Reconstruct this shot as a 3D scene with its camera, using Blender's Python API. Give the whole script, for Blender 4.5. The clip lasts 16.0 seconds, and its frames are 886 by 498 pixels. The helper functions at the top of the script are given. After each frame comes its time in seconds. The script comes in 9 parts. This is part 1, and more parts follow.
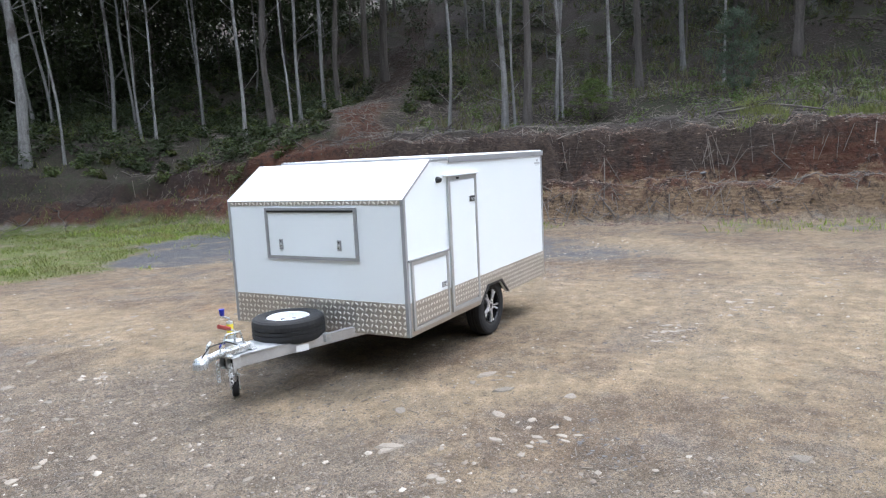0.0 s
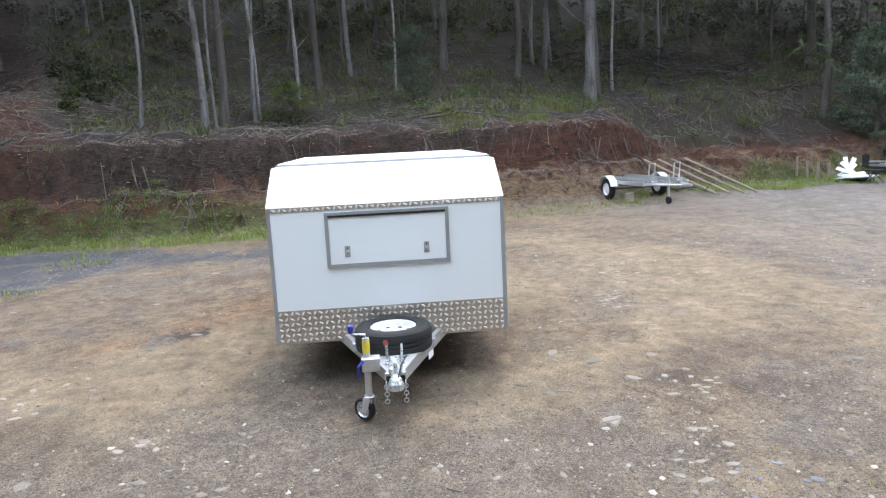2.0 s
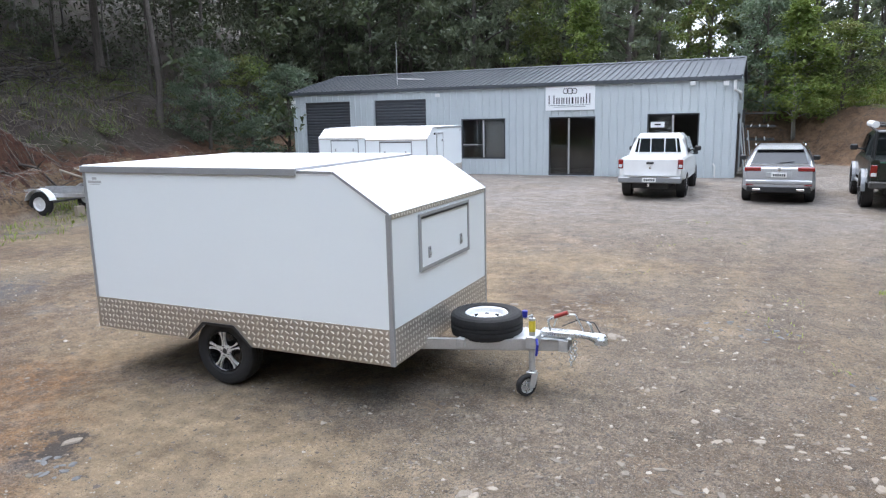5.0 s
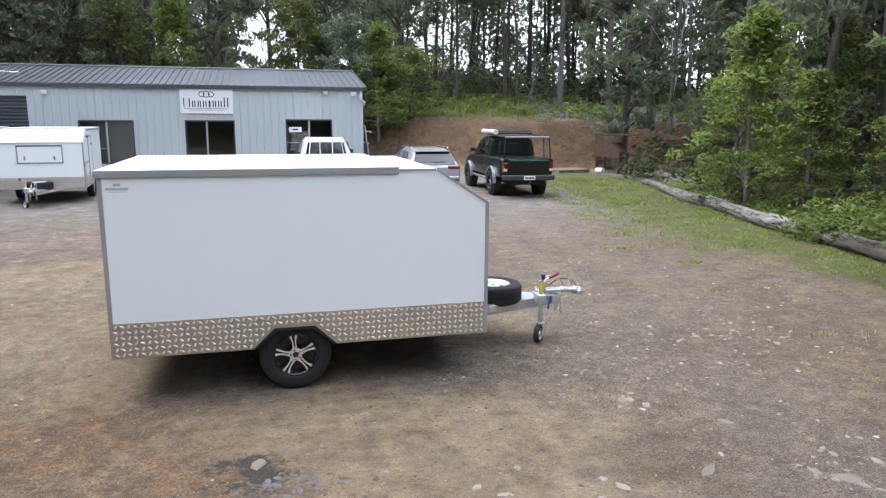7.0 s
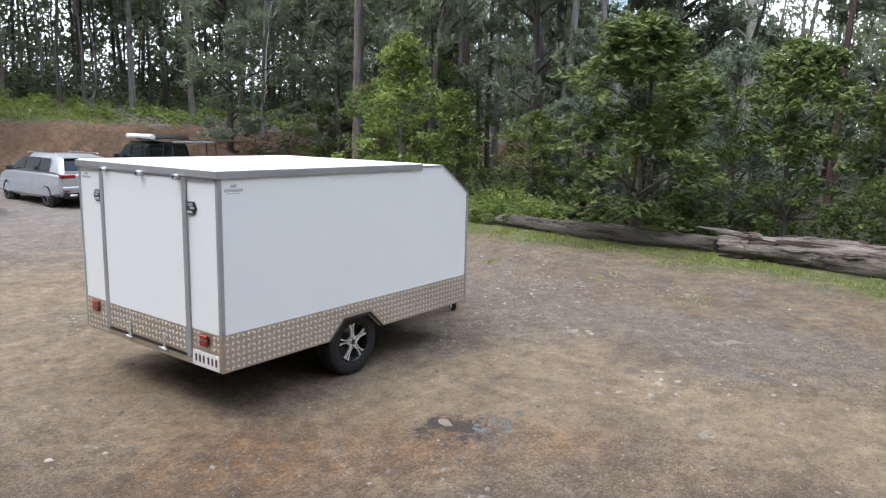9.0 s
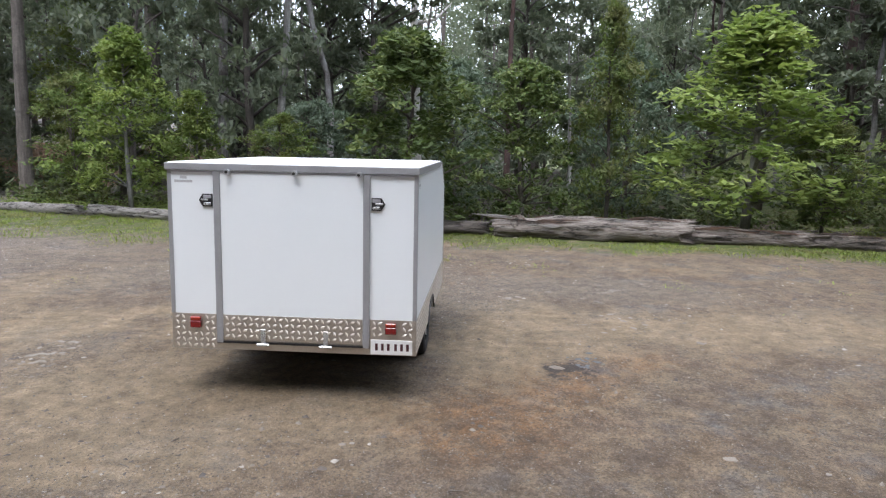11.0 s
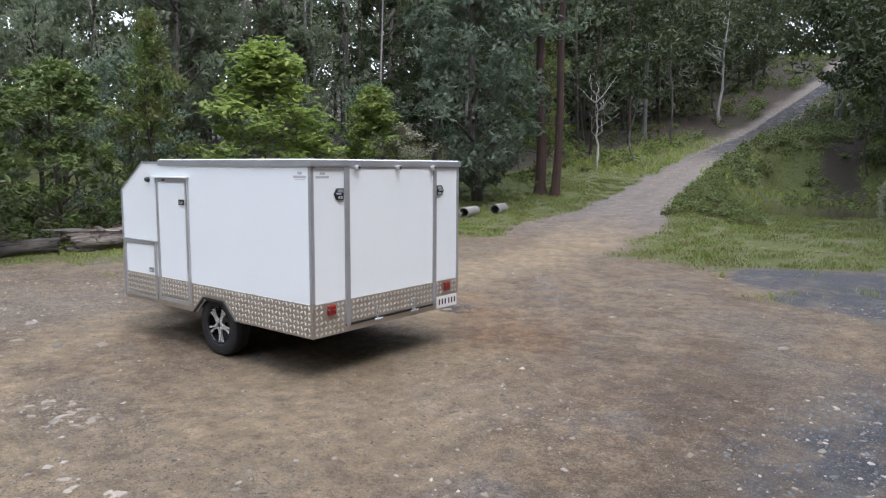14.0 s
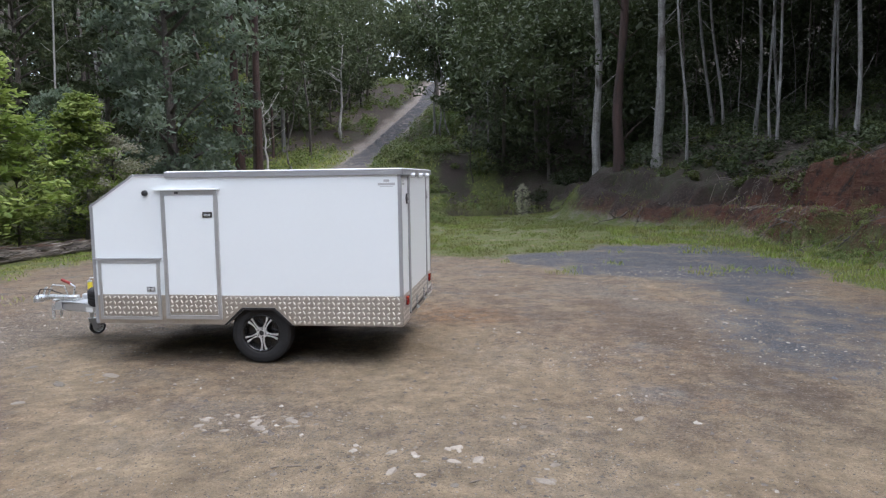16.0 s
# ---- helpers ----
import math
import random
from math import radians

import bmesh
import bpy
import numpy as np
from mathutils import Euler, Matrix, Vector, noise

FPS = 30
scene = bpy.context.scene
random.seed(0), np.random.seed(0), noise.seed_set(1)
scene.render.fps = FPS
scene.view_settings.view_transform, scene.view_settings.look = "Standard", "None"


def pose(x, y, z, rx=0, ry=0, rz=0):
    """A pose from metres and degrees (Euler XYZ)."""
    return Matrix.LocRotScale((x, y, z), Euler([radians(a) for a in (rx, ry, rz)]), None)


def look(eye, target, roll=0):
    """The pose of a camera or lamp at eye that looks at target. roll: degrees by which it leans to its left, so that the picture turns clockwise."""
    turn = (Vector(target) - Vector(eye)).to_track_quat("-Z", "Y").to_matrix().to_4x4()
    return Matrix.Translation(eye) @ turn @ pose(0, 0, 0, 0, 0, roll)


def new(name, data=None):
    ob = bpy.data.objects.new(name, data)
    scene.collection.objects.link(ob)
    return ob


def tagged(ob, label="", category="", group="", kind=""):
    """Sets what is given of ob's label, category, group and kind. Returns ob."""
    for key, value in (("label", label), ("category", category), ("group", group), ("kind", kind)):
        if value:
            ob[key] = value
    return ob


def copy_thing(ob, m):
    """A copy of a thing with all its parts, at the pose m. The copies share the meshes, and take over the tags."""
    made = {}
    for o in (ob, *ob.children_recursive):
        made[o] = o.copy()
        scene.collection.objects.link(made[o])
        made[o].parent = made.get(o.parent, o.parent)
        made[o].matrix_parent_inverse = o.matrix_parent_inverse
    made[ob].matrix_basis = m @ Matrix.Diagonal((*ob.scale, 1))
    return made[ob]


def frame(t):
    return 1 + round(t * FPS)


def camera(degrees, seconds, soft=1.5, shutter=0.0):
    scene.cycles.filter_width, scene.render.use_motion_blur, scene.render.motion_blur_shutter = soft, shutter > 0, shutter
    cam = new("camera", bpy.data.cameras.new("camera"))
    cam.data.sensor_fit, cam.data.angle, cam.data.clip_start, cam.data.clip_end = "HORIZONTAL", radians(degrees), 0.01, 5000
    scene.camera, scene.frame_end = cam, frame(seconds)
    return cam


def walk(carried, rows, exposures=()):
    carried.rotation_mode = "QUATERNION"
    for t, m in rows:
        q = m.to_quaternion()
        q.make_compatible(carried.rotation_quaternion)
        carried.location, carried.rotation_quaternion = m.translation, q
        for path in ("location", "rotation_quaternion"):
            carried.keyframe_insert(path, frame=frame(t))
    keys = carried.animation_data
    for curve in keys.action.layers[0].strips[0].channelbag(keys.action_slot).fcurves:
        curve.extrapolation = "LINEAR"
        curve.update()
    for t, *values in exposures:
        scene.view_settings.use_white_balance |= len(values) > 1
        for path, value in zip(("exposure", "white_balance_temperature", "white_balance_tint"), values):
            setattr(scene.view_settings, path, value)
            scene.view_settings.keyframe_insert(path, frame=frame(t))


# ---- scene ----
cam = camera(64.6, 16.0, soft=1.25)
PATH = [
    (0, (8.839, 4.553, 2.155), (7.116, 3.575, 1.879), -2.8),
    (0.5, (9.435, 3.521, 2.195), (7.587, 2.81, 1.908), -2.9),
    (1, (9.806, 2.377, 2.241), (7.875, 1.949, 1.943), -2.8),
    (1.5, (10.014, 1.211, 2.291), (8.044, 1.061, 1.981), -2.9),
    (2, (9.986, 0.028, 2.335), (8.018, 0.174, 2.012), -2.8),
    (2.5, (9.778, -1.161, 2.372), (7.865, -0.685, 2.039), -2.6),
    (3, (9.396, -2.301, 2.413), (7.597, -1.499, 2.069), -2.4),
    (5.5, (5.05, -6.693, 2.541), (4.569, -4.789, 2.163), -0.8),
    (6, (3.863, -7.168, 2.563), (3.71, -5.21, 2.184), -0.3),
    (6.5, (2.611, -7.438, 2.558), (2.788, -5.482, 2.183), 0.0),
    (7, (1.341, -7.524, 2.562), (1.834, -5.621, 2.19), 0.3),
    (7.5, (0.07, -7.429, 2.563), (0.875, -5.635, 2.196), 0.6),
    (8, (-1.166, -7.102, 2.538), (-0.066, -5.471, 2.18), 0.8),
    (8.5, (-2.318, -6.531, 2.493), (-0.952, -5.111, 2.149), 1.1),
    (9, (-3.357, -5.809, 2.451), (-1.773, -4.634, 2.12), 1.4),
    (9.5, (-4.261, -4.939, 2.406), (-2.507, -4.029, 2.093), 1.4),
    (12, (-6.298, 0.717, 2.221), (-4.367, 0.285, 1.933), 1.2),
    (12.5, (-6.218, 1.941, 2.168), (-4.381, 1.201, 1.89), 1.1),
    (13, (-5.965, 3.129, 2.122), (-4.28, 2.085, 1.856), 0.8),
    (13.5, (-5.515, 4.277, 2.083), (-4.036, 2.954, 1.833), 0.6),
    (14, (-4.906, 5.331, 2.052), (-3.669, 3.778, 1.816), 0.3),
    (14.5, (-4.162, 6.294, 2.031), (-3.18, 4.566, 1.808), -0.0),
    (15, (-3.282, 7.116, 2.018), (-2.561, 5.263, 1.807), -0.3),
    (15.5, (-2.3, 7.77, 2.004), (-1.829, 5.837, 1.8), -0.6),
    (16, (-1.267, 8.299, 2.006), (-1.038, 6.323, 1.802), -0.8),
]
EXPOSURES = [(0, 0.93, 6250, 10), (3, 0.93, 6250, 10), (5.5, 0.72, 6350, 11), (9, 0.6, 6450, 11), (12, 0.48, 6350, 13), (14, 0.43, 6350, 13), (16, 0.4, 6350, 13)]
walk(cam, [(t, look(eye, target, roll)) for t, eye, target, roll in PATH], EXPOSURES)

# ---- world and sun: bright broken cloud, soft high sun ----
SUN_ELEVATION, SUN_AZIMUTH = 66.0, 156.0
world = bpy.data.worlds.new("sky")
scene.world = world
world.use_nodes = True
wn, wl = world.node_tree.nodes, world.node_tree.links
wn.clear()
sky = wn.new("ShaderNodeTexSky")
sky.sky_type, sky.sun_disc = "NISHITA", False
sky.sun_elevation, sky.sun_rotation = radians(SUN_ELEVATION), radians(90.0 - SUN_AZIMUTH)
sky.dust_density, sky.air_density = 3.0, 1.0
wcoord = wn.new("ShaderNodeTexCoord")
wnoise = wn.new("ShaderNodeTexNoise")
wnoise.inputs["Scale"].default_value, wnoise.inputs["Detail"].default_value = 3.2, 7.0
wramp = wn.new("ShaderNodeValToRGB")
wramp.color_ramp.elements[0].position, wramp.color_ramp.elements[1].position = 0.36, 0.56
wmix = wn.new("ShaderNodeMixRGB")
wmix.inputs["Color2"].default_value = (10.2, 11.1, 12.7, 1)
wback = wn.new("ShaderNodeBackground")
wback.inputs["Strength"].default_value = 0.25
wout = wn.new("ShaderNodeOutputWorld")
wl.new(wcoord.outputs["Generated"], wnoise.inputs["Vector"])
wl.new(wnoise.outputs["Fac"], wramp.inputs["Fac"])
wl.new(wramp.outputs["Color"], wmix.inputs["Fac"])
wl.new(sky.outputs["Color"], wmix.inputs["Color1"])
# an overcast sky is dimmer towards the horizon
wsep = wn.new("ShaderNodeSeparateXYZ")
wl.new(wcoord.outputs["Generated"], wsep.inputs["Vector"])
wrise = wn.new("ShaderNodeMapRange")
wrise.inputs["From Min"].default_value, wrise.inputs["From Max"].default_value = 0.0, 0.8
wrise.inputs["To Min"].default_value, wrise.inputs["To Max"].default_value = 0.5, 1.12
wl.new(wsep.outputs["Z"], wrise.inputs["Value"])
wdim = wn.new("ShaderNodeVectorMath")
wdim.operation = "SCALE"
wl.new(wmix.outputs["Color"], wdim.inputs[0])
wl.new(wrise.outputs["Result"], wdim.inputs["Scale"])
wl.new(wdim.outputs["Vector"], wback.inputs["Color"])
wl.new(wback.outputs["Background"], wout.inputs["Surface"])

sun = new("sun", bpy.data.lights.new("sun", "SUN"))
sun.data.energy, sun.data.angle, sun.data.color = 0.8, radians(18), (1.0, 0.97, 0.93)
sun_way = Vector((math.cos(radians(SUN_ELEVATION)) * math.cos(radians(SUN_AZIMUTH)),
                  math.cos(radians(SUN_ELEVATION)) * math.sin(radians(SUN_AZIMUTH)), math.sin(radians(SUN_ELEVATION))))
sun.matrix_world = look(sun_way * 60, (0, 0, 0))

# ---- mesh tools ----
def finish(name, bm, material, smooth=False):
    me = bpy.data.meshes.new(name)
    bm.normal_update()
    bm.to_mesh(me)
    bm.free()
    if material:
        me.materials.append(material)
    if smooth:
        for p in me.polygons:
            p.use_smooth = True
    return me


def part(name, bm, material, parent, label="", smooth=False):
    ob = new(name, finish(name, bm, material, smooth))
    ob.parent = parent
    if label:
        ob["label"] = label
    return ob


def thing(name, label, category, m=None, group="", kind=""):
    ob = tagged(new(name), label, category, group, kind)
    ob.empty_display_size = 0.2
    if m is not None:
        ob.matrix_world = m
    return ob


def solo(name, bm, material, label, category="", m=None, group="", kind="", smooth=False):
    ob = tagged(new(name, finish(name, bm, material, smooth)), label, category, group, kind)
    if m is not None:
        ob.matrix_world = m
    return ob


def box(bm, x0, x1, y0, y1, z0, z1, bevel=0.0, m=None):
    r = bmesh.ops.create_cube(bm, size=1)
    vs = r["verts"]
    t = Matrix.LocRotScale(((x0 + x1) / 2, (y0 + y1) / 2, (z0 + z1) / 2), None, (abs(x1 - x0), abs(y1 - y0), abs(z1 - z0)))
    bmesh.ops.transform(bm, matrix=t, verts=vs)
    if bevel:
        es = list({e for v in vs for e in v.link_edges})
        o = bmesh.ops.bevel(bm, geom=es, offset=bevel, segments=1, affect="EDGES", profile=0.5)
        vs = list({v for f in o["faces"] for v in f.verts} | {v for v in vs if v.is_valid})
    if m is not None:
        bmesh.ops.transform(bm, matrix=m, verts=vs)
    return vs


def boxed(*a, bevel=0.0, m=None):
    bm = bmesh.new()
    box(bm, *a, bevel=bevel, m=m)
    return bm


def prism(bm, pts, axis, a, b):
    """A polygon given in the two other axes (in order x, y, z), pushed from a to b along axis."""
    def at(p, v):
        return {"x": (v, p[0], p[1]), "y": (p[0], v, p[1]), "z": (p[0], p[1], v)}[axis]
    lo, hi = [bm.verts.new(at(p, a)) for p in pts], [bm.verts.new(at(p, b)) for p in pts]
    n = len(pts)
    fs = [bm.faces.new(lo[::-1]), bm.faces.new(hi)]
    fs += [bm.faces.new((lo[i], lo[(i + 1) % n], hi[(i + 1) % n], hi[i])) for i in range(n)]
    bmesh.ops.recalc_face_normals(bm, faces=fs)
    return lo + hi


def prismed(pts, axis, a, b):
    bm = bmesh.new()
    prism(bm, pts, axis, a, b)
    return bm


def tube(bm, pts, radii, seg=8, cap=True):
    """A round tube along points; radii one number or one each."""
    pts = [Vector(p) for p in pts]
    if not hasattr(radii, "__len__"):
        radii = [radii] * len(pts)
    rings, side = [], None
    for i, p in enumerate(pts):
        d = (pts[min(i + 1, len(pts) - 1)] - pts[max(i - 1, 0)]).normalized()
        if side is None:
            side = d.orthogonal().normalized()
        side = (side - d * side.dot(d)).normalized()
        up = d.cross(side)
        rings.append([bm.verts.new(p + (side * math.cos(2 * math.pi * k / seg) + up * math.sin(2 * math.pi * k / seg)) * radii[i]) for k in range(seg)])
    for a, b in zip(rings, rings[1:]):
        for k in range(seg):
            bm.faces.new((a[k], a[(k + 1) % seg], b[(k + 1) % seg], b[k]))
    if cap:
        bm.faces.new(rings[0][::-1])
        bm.faces.new(rings[-1])
    return rings


def tubed(pts, radii, seg=8):
    bm = bmesh.new()
    tube(bm, pts, radii, seg)
    return bm


def lathe(bm, profile, seg=24, m=None, closed=True):
    """Turns (radius, height) pairs round z."""
    rings = []
    for r, h in profile:
        rings.append([bm.verts.new((r * math.cos(2 * math.pi * k / seg), r * math.sin(2 * math.pi * k / seg), h)) for k in range(seg)])
    for a, b in zip(rings, rings[1:]):
        for k in range(seg):
            bm.faces.new((a[k], a[(k + 1) % seg], b[(k + 1) % seg], b[k]))
    if closed:
        for k in range(seg):
            a, b = rings[-1], rings[0]
            bm.faces.new((a[k], a[(k + 1) % seg], b[(k + 1) % seg], b[k]))
    else:
        bm.faces.new(rings[0][::-1])
        bm.faces.new(rings[-1])
    vs = [v for r in rings for v in r]
    bmesh.ops.recalc_face_normals(bm, faces=list({f for v in vs for f in v.link_faces}))
    if m is not None:
        bmesh.ops.transform(bm, matrix=m, verts=vs)
    return vs


def lathed(profile, seg=24, m=None, closed=True):
    bm = bmesh.new()
    lathe(bm, profile, seg, m, closed)
    return bm


def framed(axis, at, thick, a0, a1, b0, b1, w):
    """A rectangular frame of width w in the plane axis = at."""
    bm = bmesh.new()
    for u0, u1, v0, v1 in ((a0, a1, b0, b0 + w), (a0, a1, b1 - w, b1), (a0, a0 + w, b0 + w, b1 - w), (a1 - w, a1, b0 + w, b1 - w)):
        if axis == "x":
            box(bm, at, at + thick, u0, u1, v0, v1)
        else:
            box(bm, u0, u1, at, at + thick, v0, v1)
    return bm


# ---- materials ----
def shader(name):
    m = bpy.data.materials.new(name)
    m.use_nodes = True
    return m, m.node_tree.nodes, m.node_tree.links, m.node_tree.nodes["Principled BSDF"]


def mixed(n, l, fac, a, b, blend="MIX"):
    k = n.new("ShaderNodeMixRGB")
    k.blend_type = blend
    for socket, v in (("Fac", fac), ("Color1", a), ("Color2", b)):
        if isinstance(v, (int, float)):
            k.inputs[socket].default_value = v
        elif isinstance(v, tuple):
            k.inputs[socket].default_value = (*v, 1)
        else:
            l.new(v, k.inputs[socket])
    return k.outputs["Color"]


def noised(n, l, vec, scale, detail=4.0, rough=0.6, lo=None, hi=None):
    k = n.new("ShaderNodeTexNoise")
    k.inputs["Scale"].default_value, k.inputs["Detail"].default_value, k.inputs["Roughness"].default_value = scale, detail, rough
    l.new(vec, k.inputs["Vector"])
    if lo is None:
        return k.outputs["Fac"]
    return ranged(n, l, k.outputs["Fac"], lo, hi)


def ranged(n, l, v, lo, hi, a=0.0, b=1.0):
    r = n.new("ShaderNodeMapRange")
    r.inputs["From Min"].default_value, r.inputs["From Max"].default_value = lo, hi
    r.inputs["To Min"].default_value, r.inputs["To Max"].default_value = a, b
    l.new(v, r.inputs["Value"])
    return r.outputs["Result"]


def maths(n, l, op, a, b):
    k = n.new("ShaderNodeMath")
    k.operation = op
    for i, v in enumerate((a, b)):
        if isinstance(v, (int, float)):
            k.inputs[i].default_value = v
        else:
            l.new(v, k.inputs[i])
    return k.outputs[0]


def bumped(n, l, p, height, strength, distance=0.01):
    b = n.new("ShaderNodeBump")
    b.inputs["Strength"].default_value, b.inputs["Distance"].default_value = strength, distance
    l.new(height, b.inputs["Height"])
    l.new(b.outputs["Normal"], p.inputs["Normal"])


def surface(name, c1, c2, rough=0.6, metal=0.0, scale=6.0, fine=60.0, bump=0.15, spread=0.12, vary=0.0, coat=0.0, dist=0.004, grain=0.35):
    """A plain worn surface: two tones at two scales, uneven gloss, fine relief."""
    m, n, l, p = shader(name)
    co = n.new("ShaderNodeTexCoord").outputs["Object"]
    big, small = noised(n, l, co, scale, 5, 0.6, 0.3, 0.7), noised(n, l, co, fine, 4, 0.65)
    col = mixed(n, l, big, c1, c2)
    col = mixed(n, l, grain, col, small, "OVERLAY")
    if vary:
        oi = n.new("ShaderNodeObjectInfo").outputs["Random"]
        hs = n.new("ShaderNodeHueSaturation")
        l.new(ranged(n, l, oi, 0, 1, 1 - vary, 1 + vary), hs.inputs["Value"])
        l.new(col, hs.inputs["Color"])
        col = hs.outputs["Color"]
    l.new(col, p.inputs["Base Color"])
    l.new(ranged(n, l, small, 0.3, 0.7, max(0.02, rough - spread), min(1, rough + spread)), p.inputs["Roughness"])
    p.inputs["Metallic"].default_value = metal
    p.inputs["Coat Weight"].default_value = coat
    bumped(n, l, p, small, bump, dist)
    return m


WHITE_PANEL = surface("white_composite_panel", (0.82, 0.855, 0.862), (0.805, 0.842, 0.85), 0.3, 0, 1.2, 25, 0.004, 0.02, grain=0.012)
WHITE_ROOF = surface("white_roof_panel", (0.84, 0.845, 0.85), (0.76, 0.765, 0.77), 0.42, 0, 1.5, 14, 0.01, 0.05, grain=0.05)
ALU = surface("mill_aluminium", (0.6, 0.6, 0.6), (0.52, 0.52, 0.525), 0.42, 0.7, 5, 90, 0.06)
ALU_TRIM = surface("grey_aluminium_trim", (0.4, 0.405, 0.415), (0.35, 0.355, 0.365), 0.45, 0.4, 5, 90, 0.05, grain=0.2)
# one metal, two tones: reflected ground tan below, glint painted on the treads
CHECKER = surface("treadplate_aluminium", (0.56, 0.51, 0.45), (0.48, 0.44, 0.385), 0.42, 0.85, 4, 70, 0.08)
TREAD_GLINT = surface("raised_tread_glint", (0.9, 0.86, 0.8), (0.84, 0.8, 0.74), 0.42, 0.6, 4, 70, 0.05)
GALV = surface("galvanised_steel", (0.66, 0.67, 0.68), (0.52, 0.53, 0.54), 0.4, 0.7, 14, 60, 0.1)
ZINC = surface("bright_zinc", (0.62, 0.64, 0.65), (0.5, 0.52, 0.53), 0.3, 0.75, 9, 60, 0.02, grain=0.15)
RUBBER = surface("tyre_rubber", (0.011, 0.011, 0.012), (0.019, 0.018, 0.018), 0.85, 0, 8, 90, 0.2)
BLACK = surface("black_plastic", (0.012, 0.012, 0.013), (0.02, 0.02, 0.022), 0.45, 0, 8, 90, 0.08)
BLACK_GLOSS = surface("black_alloy_paint", (0.008, 0.008, 0.009), (0.012, 0.012, 0.013), 0.22, 0, 8, 90, 0.03)
ALLOY = surface("machined_alloy", (0.82, 0.82, 0.82), (0.74, 0.74, 0.75), 0.3, 0.55, 9, 90, 0.04)
RIM_WHITE = surface("white_steel_rim", (0.8, 0.8, 0.8), (0.72, 0.72, 0.72), 0.35, 0, 9, 60, 0.05)
RED_GRIP = surface("red_grip", (0.28, 0.03, 0.02), (0.22, 0.025, 0.02), 0.5, 0, 9, 60, 0.1)
BLUE_KNOB = surface("blue_plastic", (0.02, 0.03, 0.32), (0.02, 0.025, 0.25), 0.4, 0, 9, 60, 0.05)
YELLOW = surface("yellow_sticker", (0.75, 0.6, 0.05), (0.65, 0.5, 0.05), 0.5, 0, 20, 60, 0.05)
RED_LENS = surface("red_lens", (0.22, 0.008, 0.008), (0.16, 0.006, 0.006), 0.15, 0, 30, 120, 0.1, coat=0.5)
AMBER = surface("amber_lens", (0.32, 0.022, 0.008), (0.26, 0.018, 0.008), 0.15, 0, 30, 120, 0.1, coat=0.5)
PLATE_WHITE = surface("plate_white", (0.78, 0.78, 0.76), (0.72, 0.72, 0.7), 0.4, 0, 9, 60, 0.03)
MAROON = surface("dark_maroon_paint", (0.06, 0.012, 0.018), (0.05, 0.01, 0.015), 0.5, 0, 9, 60, 0.03)
FAINT = surface("faint_grey_print", (0.45, 0.46, 0.47), (0.5, 0.5, 0.5), 0.5, 0, 9, 60, 0.02)
DARK_STEEL = surface("dark_steel", (0.05, 0.05, 0.052), (0.08, 0.075, 0.07), 0.55, 0.4, 9, 60, 0.2)

# ---- the lie of the land ----
TOE_Y = [-400, -140, -100, -60, -40, -30, -25, -21, -17, -13, -9, -4, 0, 4, 8, 12, 16, 25, 60, 400]
TOE_X = [20, 12, 8, 2.0, -3.6, -4.0, -3.1, -4.6, -6.6, -7.8, -8.4, -9.2, -10.0, -11.0, -12.7, -13.7, -14.8, -16.5, -22, -40]
LOG_Y = [-30, -15, -12, -7, -2, 4, 10, 17, 40]
LOG_X = [10.0, 10.3, 11.0, 11.5, 12.0, 12.4, 13.7, 15.6, 17]
ROAD_Y = [-400, -160, -129, -111, -78, -50, -38, -26, -18, -12, -4]
ROAD_X = [20, 17.5, 16.2, 15.2, 16.7, 13.4, 10.8, 7.9, 5.9, 4.6, 3.6]
ROAD_Z = [34, 25, 19.4, 14.5, 5.8, 2.7, 1.7, 0.8, 0.25, 0.0, 0.0]
NORTH_X = [-400, -16, 5, 10, 17.5, 24, 40, 400]
NORTH_Y = [40, 32, 29.5, 26.8, 23.8, 22.0, 18, 8]


def smooth(v, a, b):
    k = np.clip((v - a) / (b - a), 0, 1)
    return k * k * (3 - 2 * k)


class Waves:
    """Smooth value noise on a lattice, summed in octaves."""
    def __init__(self, seed, size=128):
        self.g, self.n = np.random.RandomState(seed).rand(size, size), size

    def one(self, x, y):
        xi, yi = np.floor(x).astype(int), np.floor(y).astype(int)
        fx, fy = x - xi, y - yi
        fx, fy = fx * fx * (3 - 2 * fx), fy * fy * (3 - 2 * fy)
        g, n = self.g, self.n
        a, b, c, d = g[xi % n, yi % n], g[(xi + 1) % n, yi % n], g[xi % n, (yi + 1) % n], g[(xi + 1) % n, (yi + 1) % n]
        return (a * (1 - fx) + b * fx) * (1 - fy) + (c * (1 - fx) + d * fx) * fy

    def __call__(self, x, y, size, octaves=3):
        v, k, s = 0.0, 1.0, size
        for i in range(octaves):
            v, k, s = v + k * (self.one(x / s + 7.3 * i, y / s + 3.1 * i) - 0.5), k * 0.5, s * 0.5
        return v


WAVES = Waves(5)


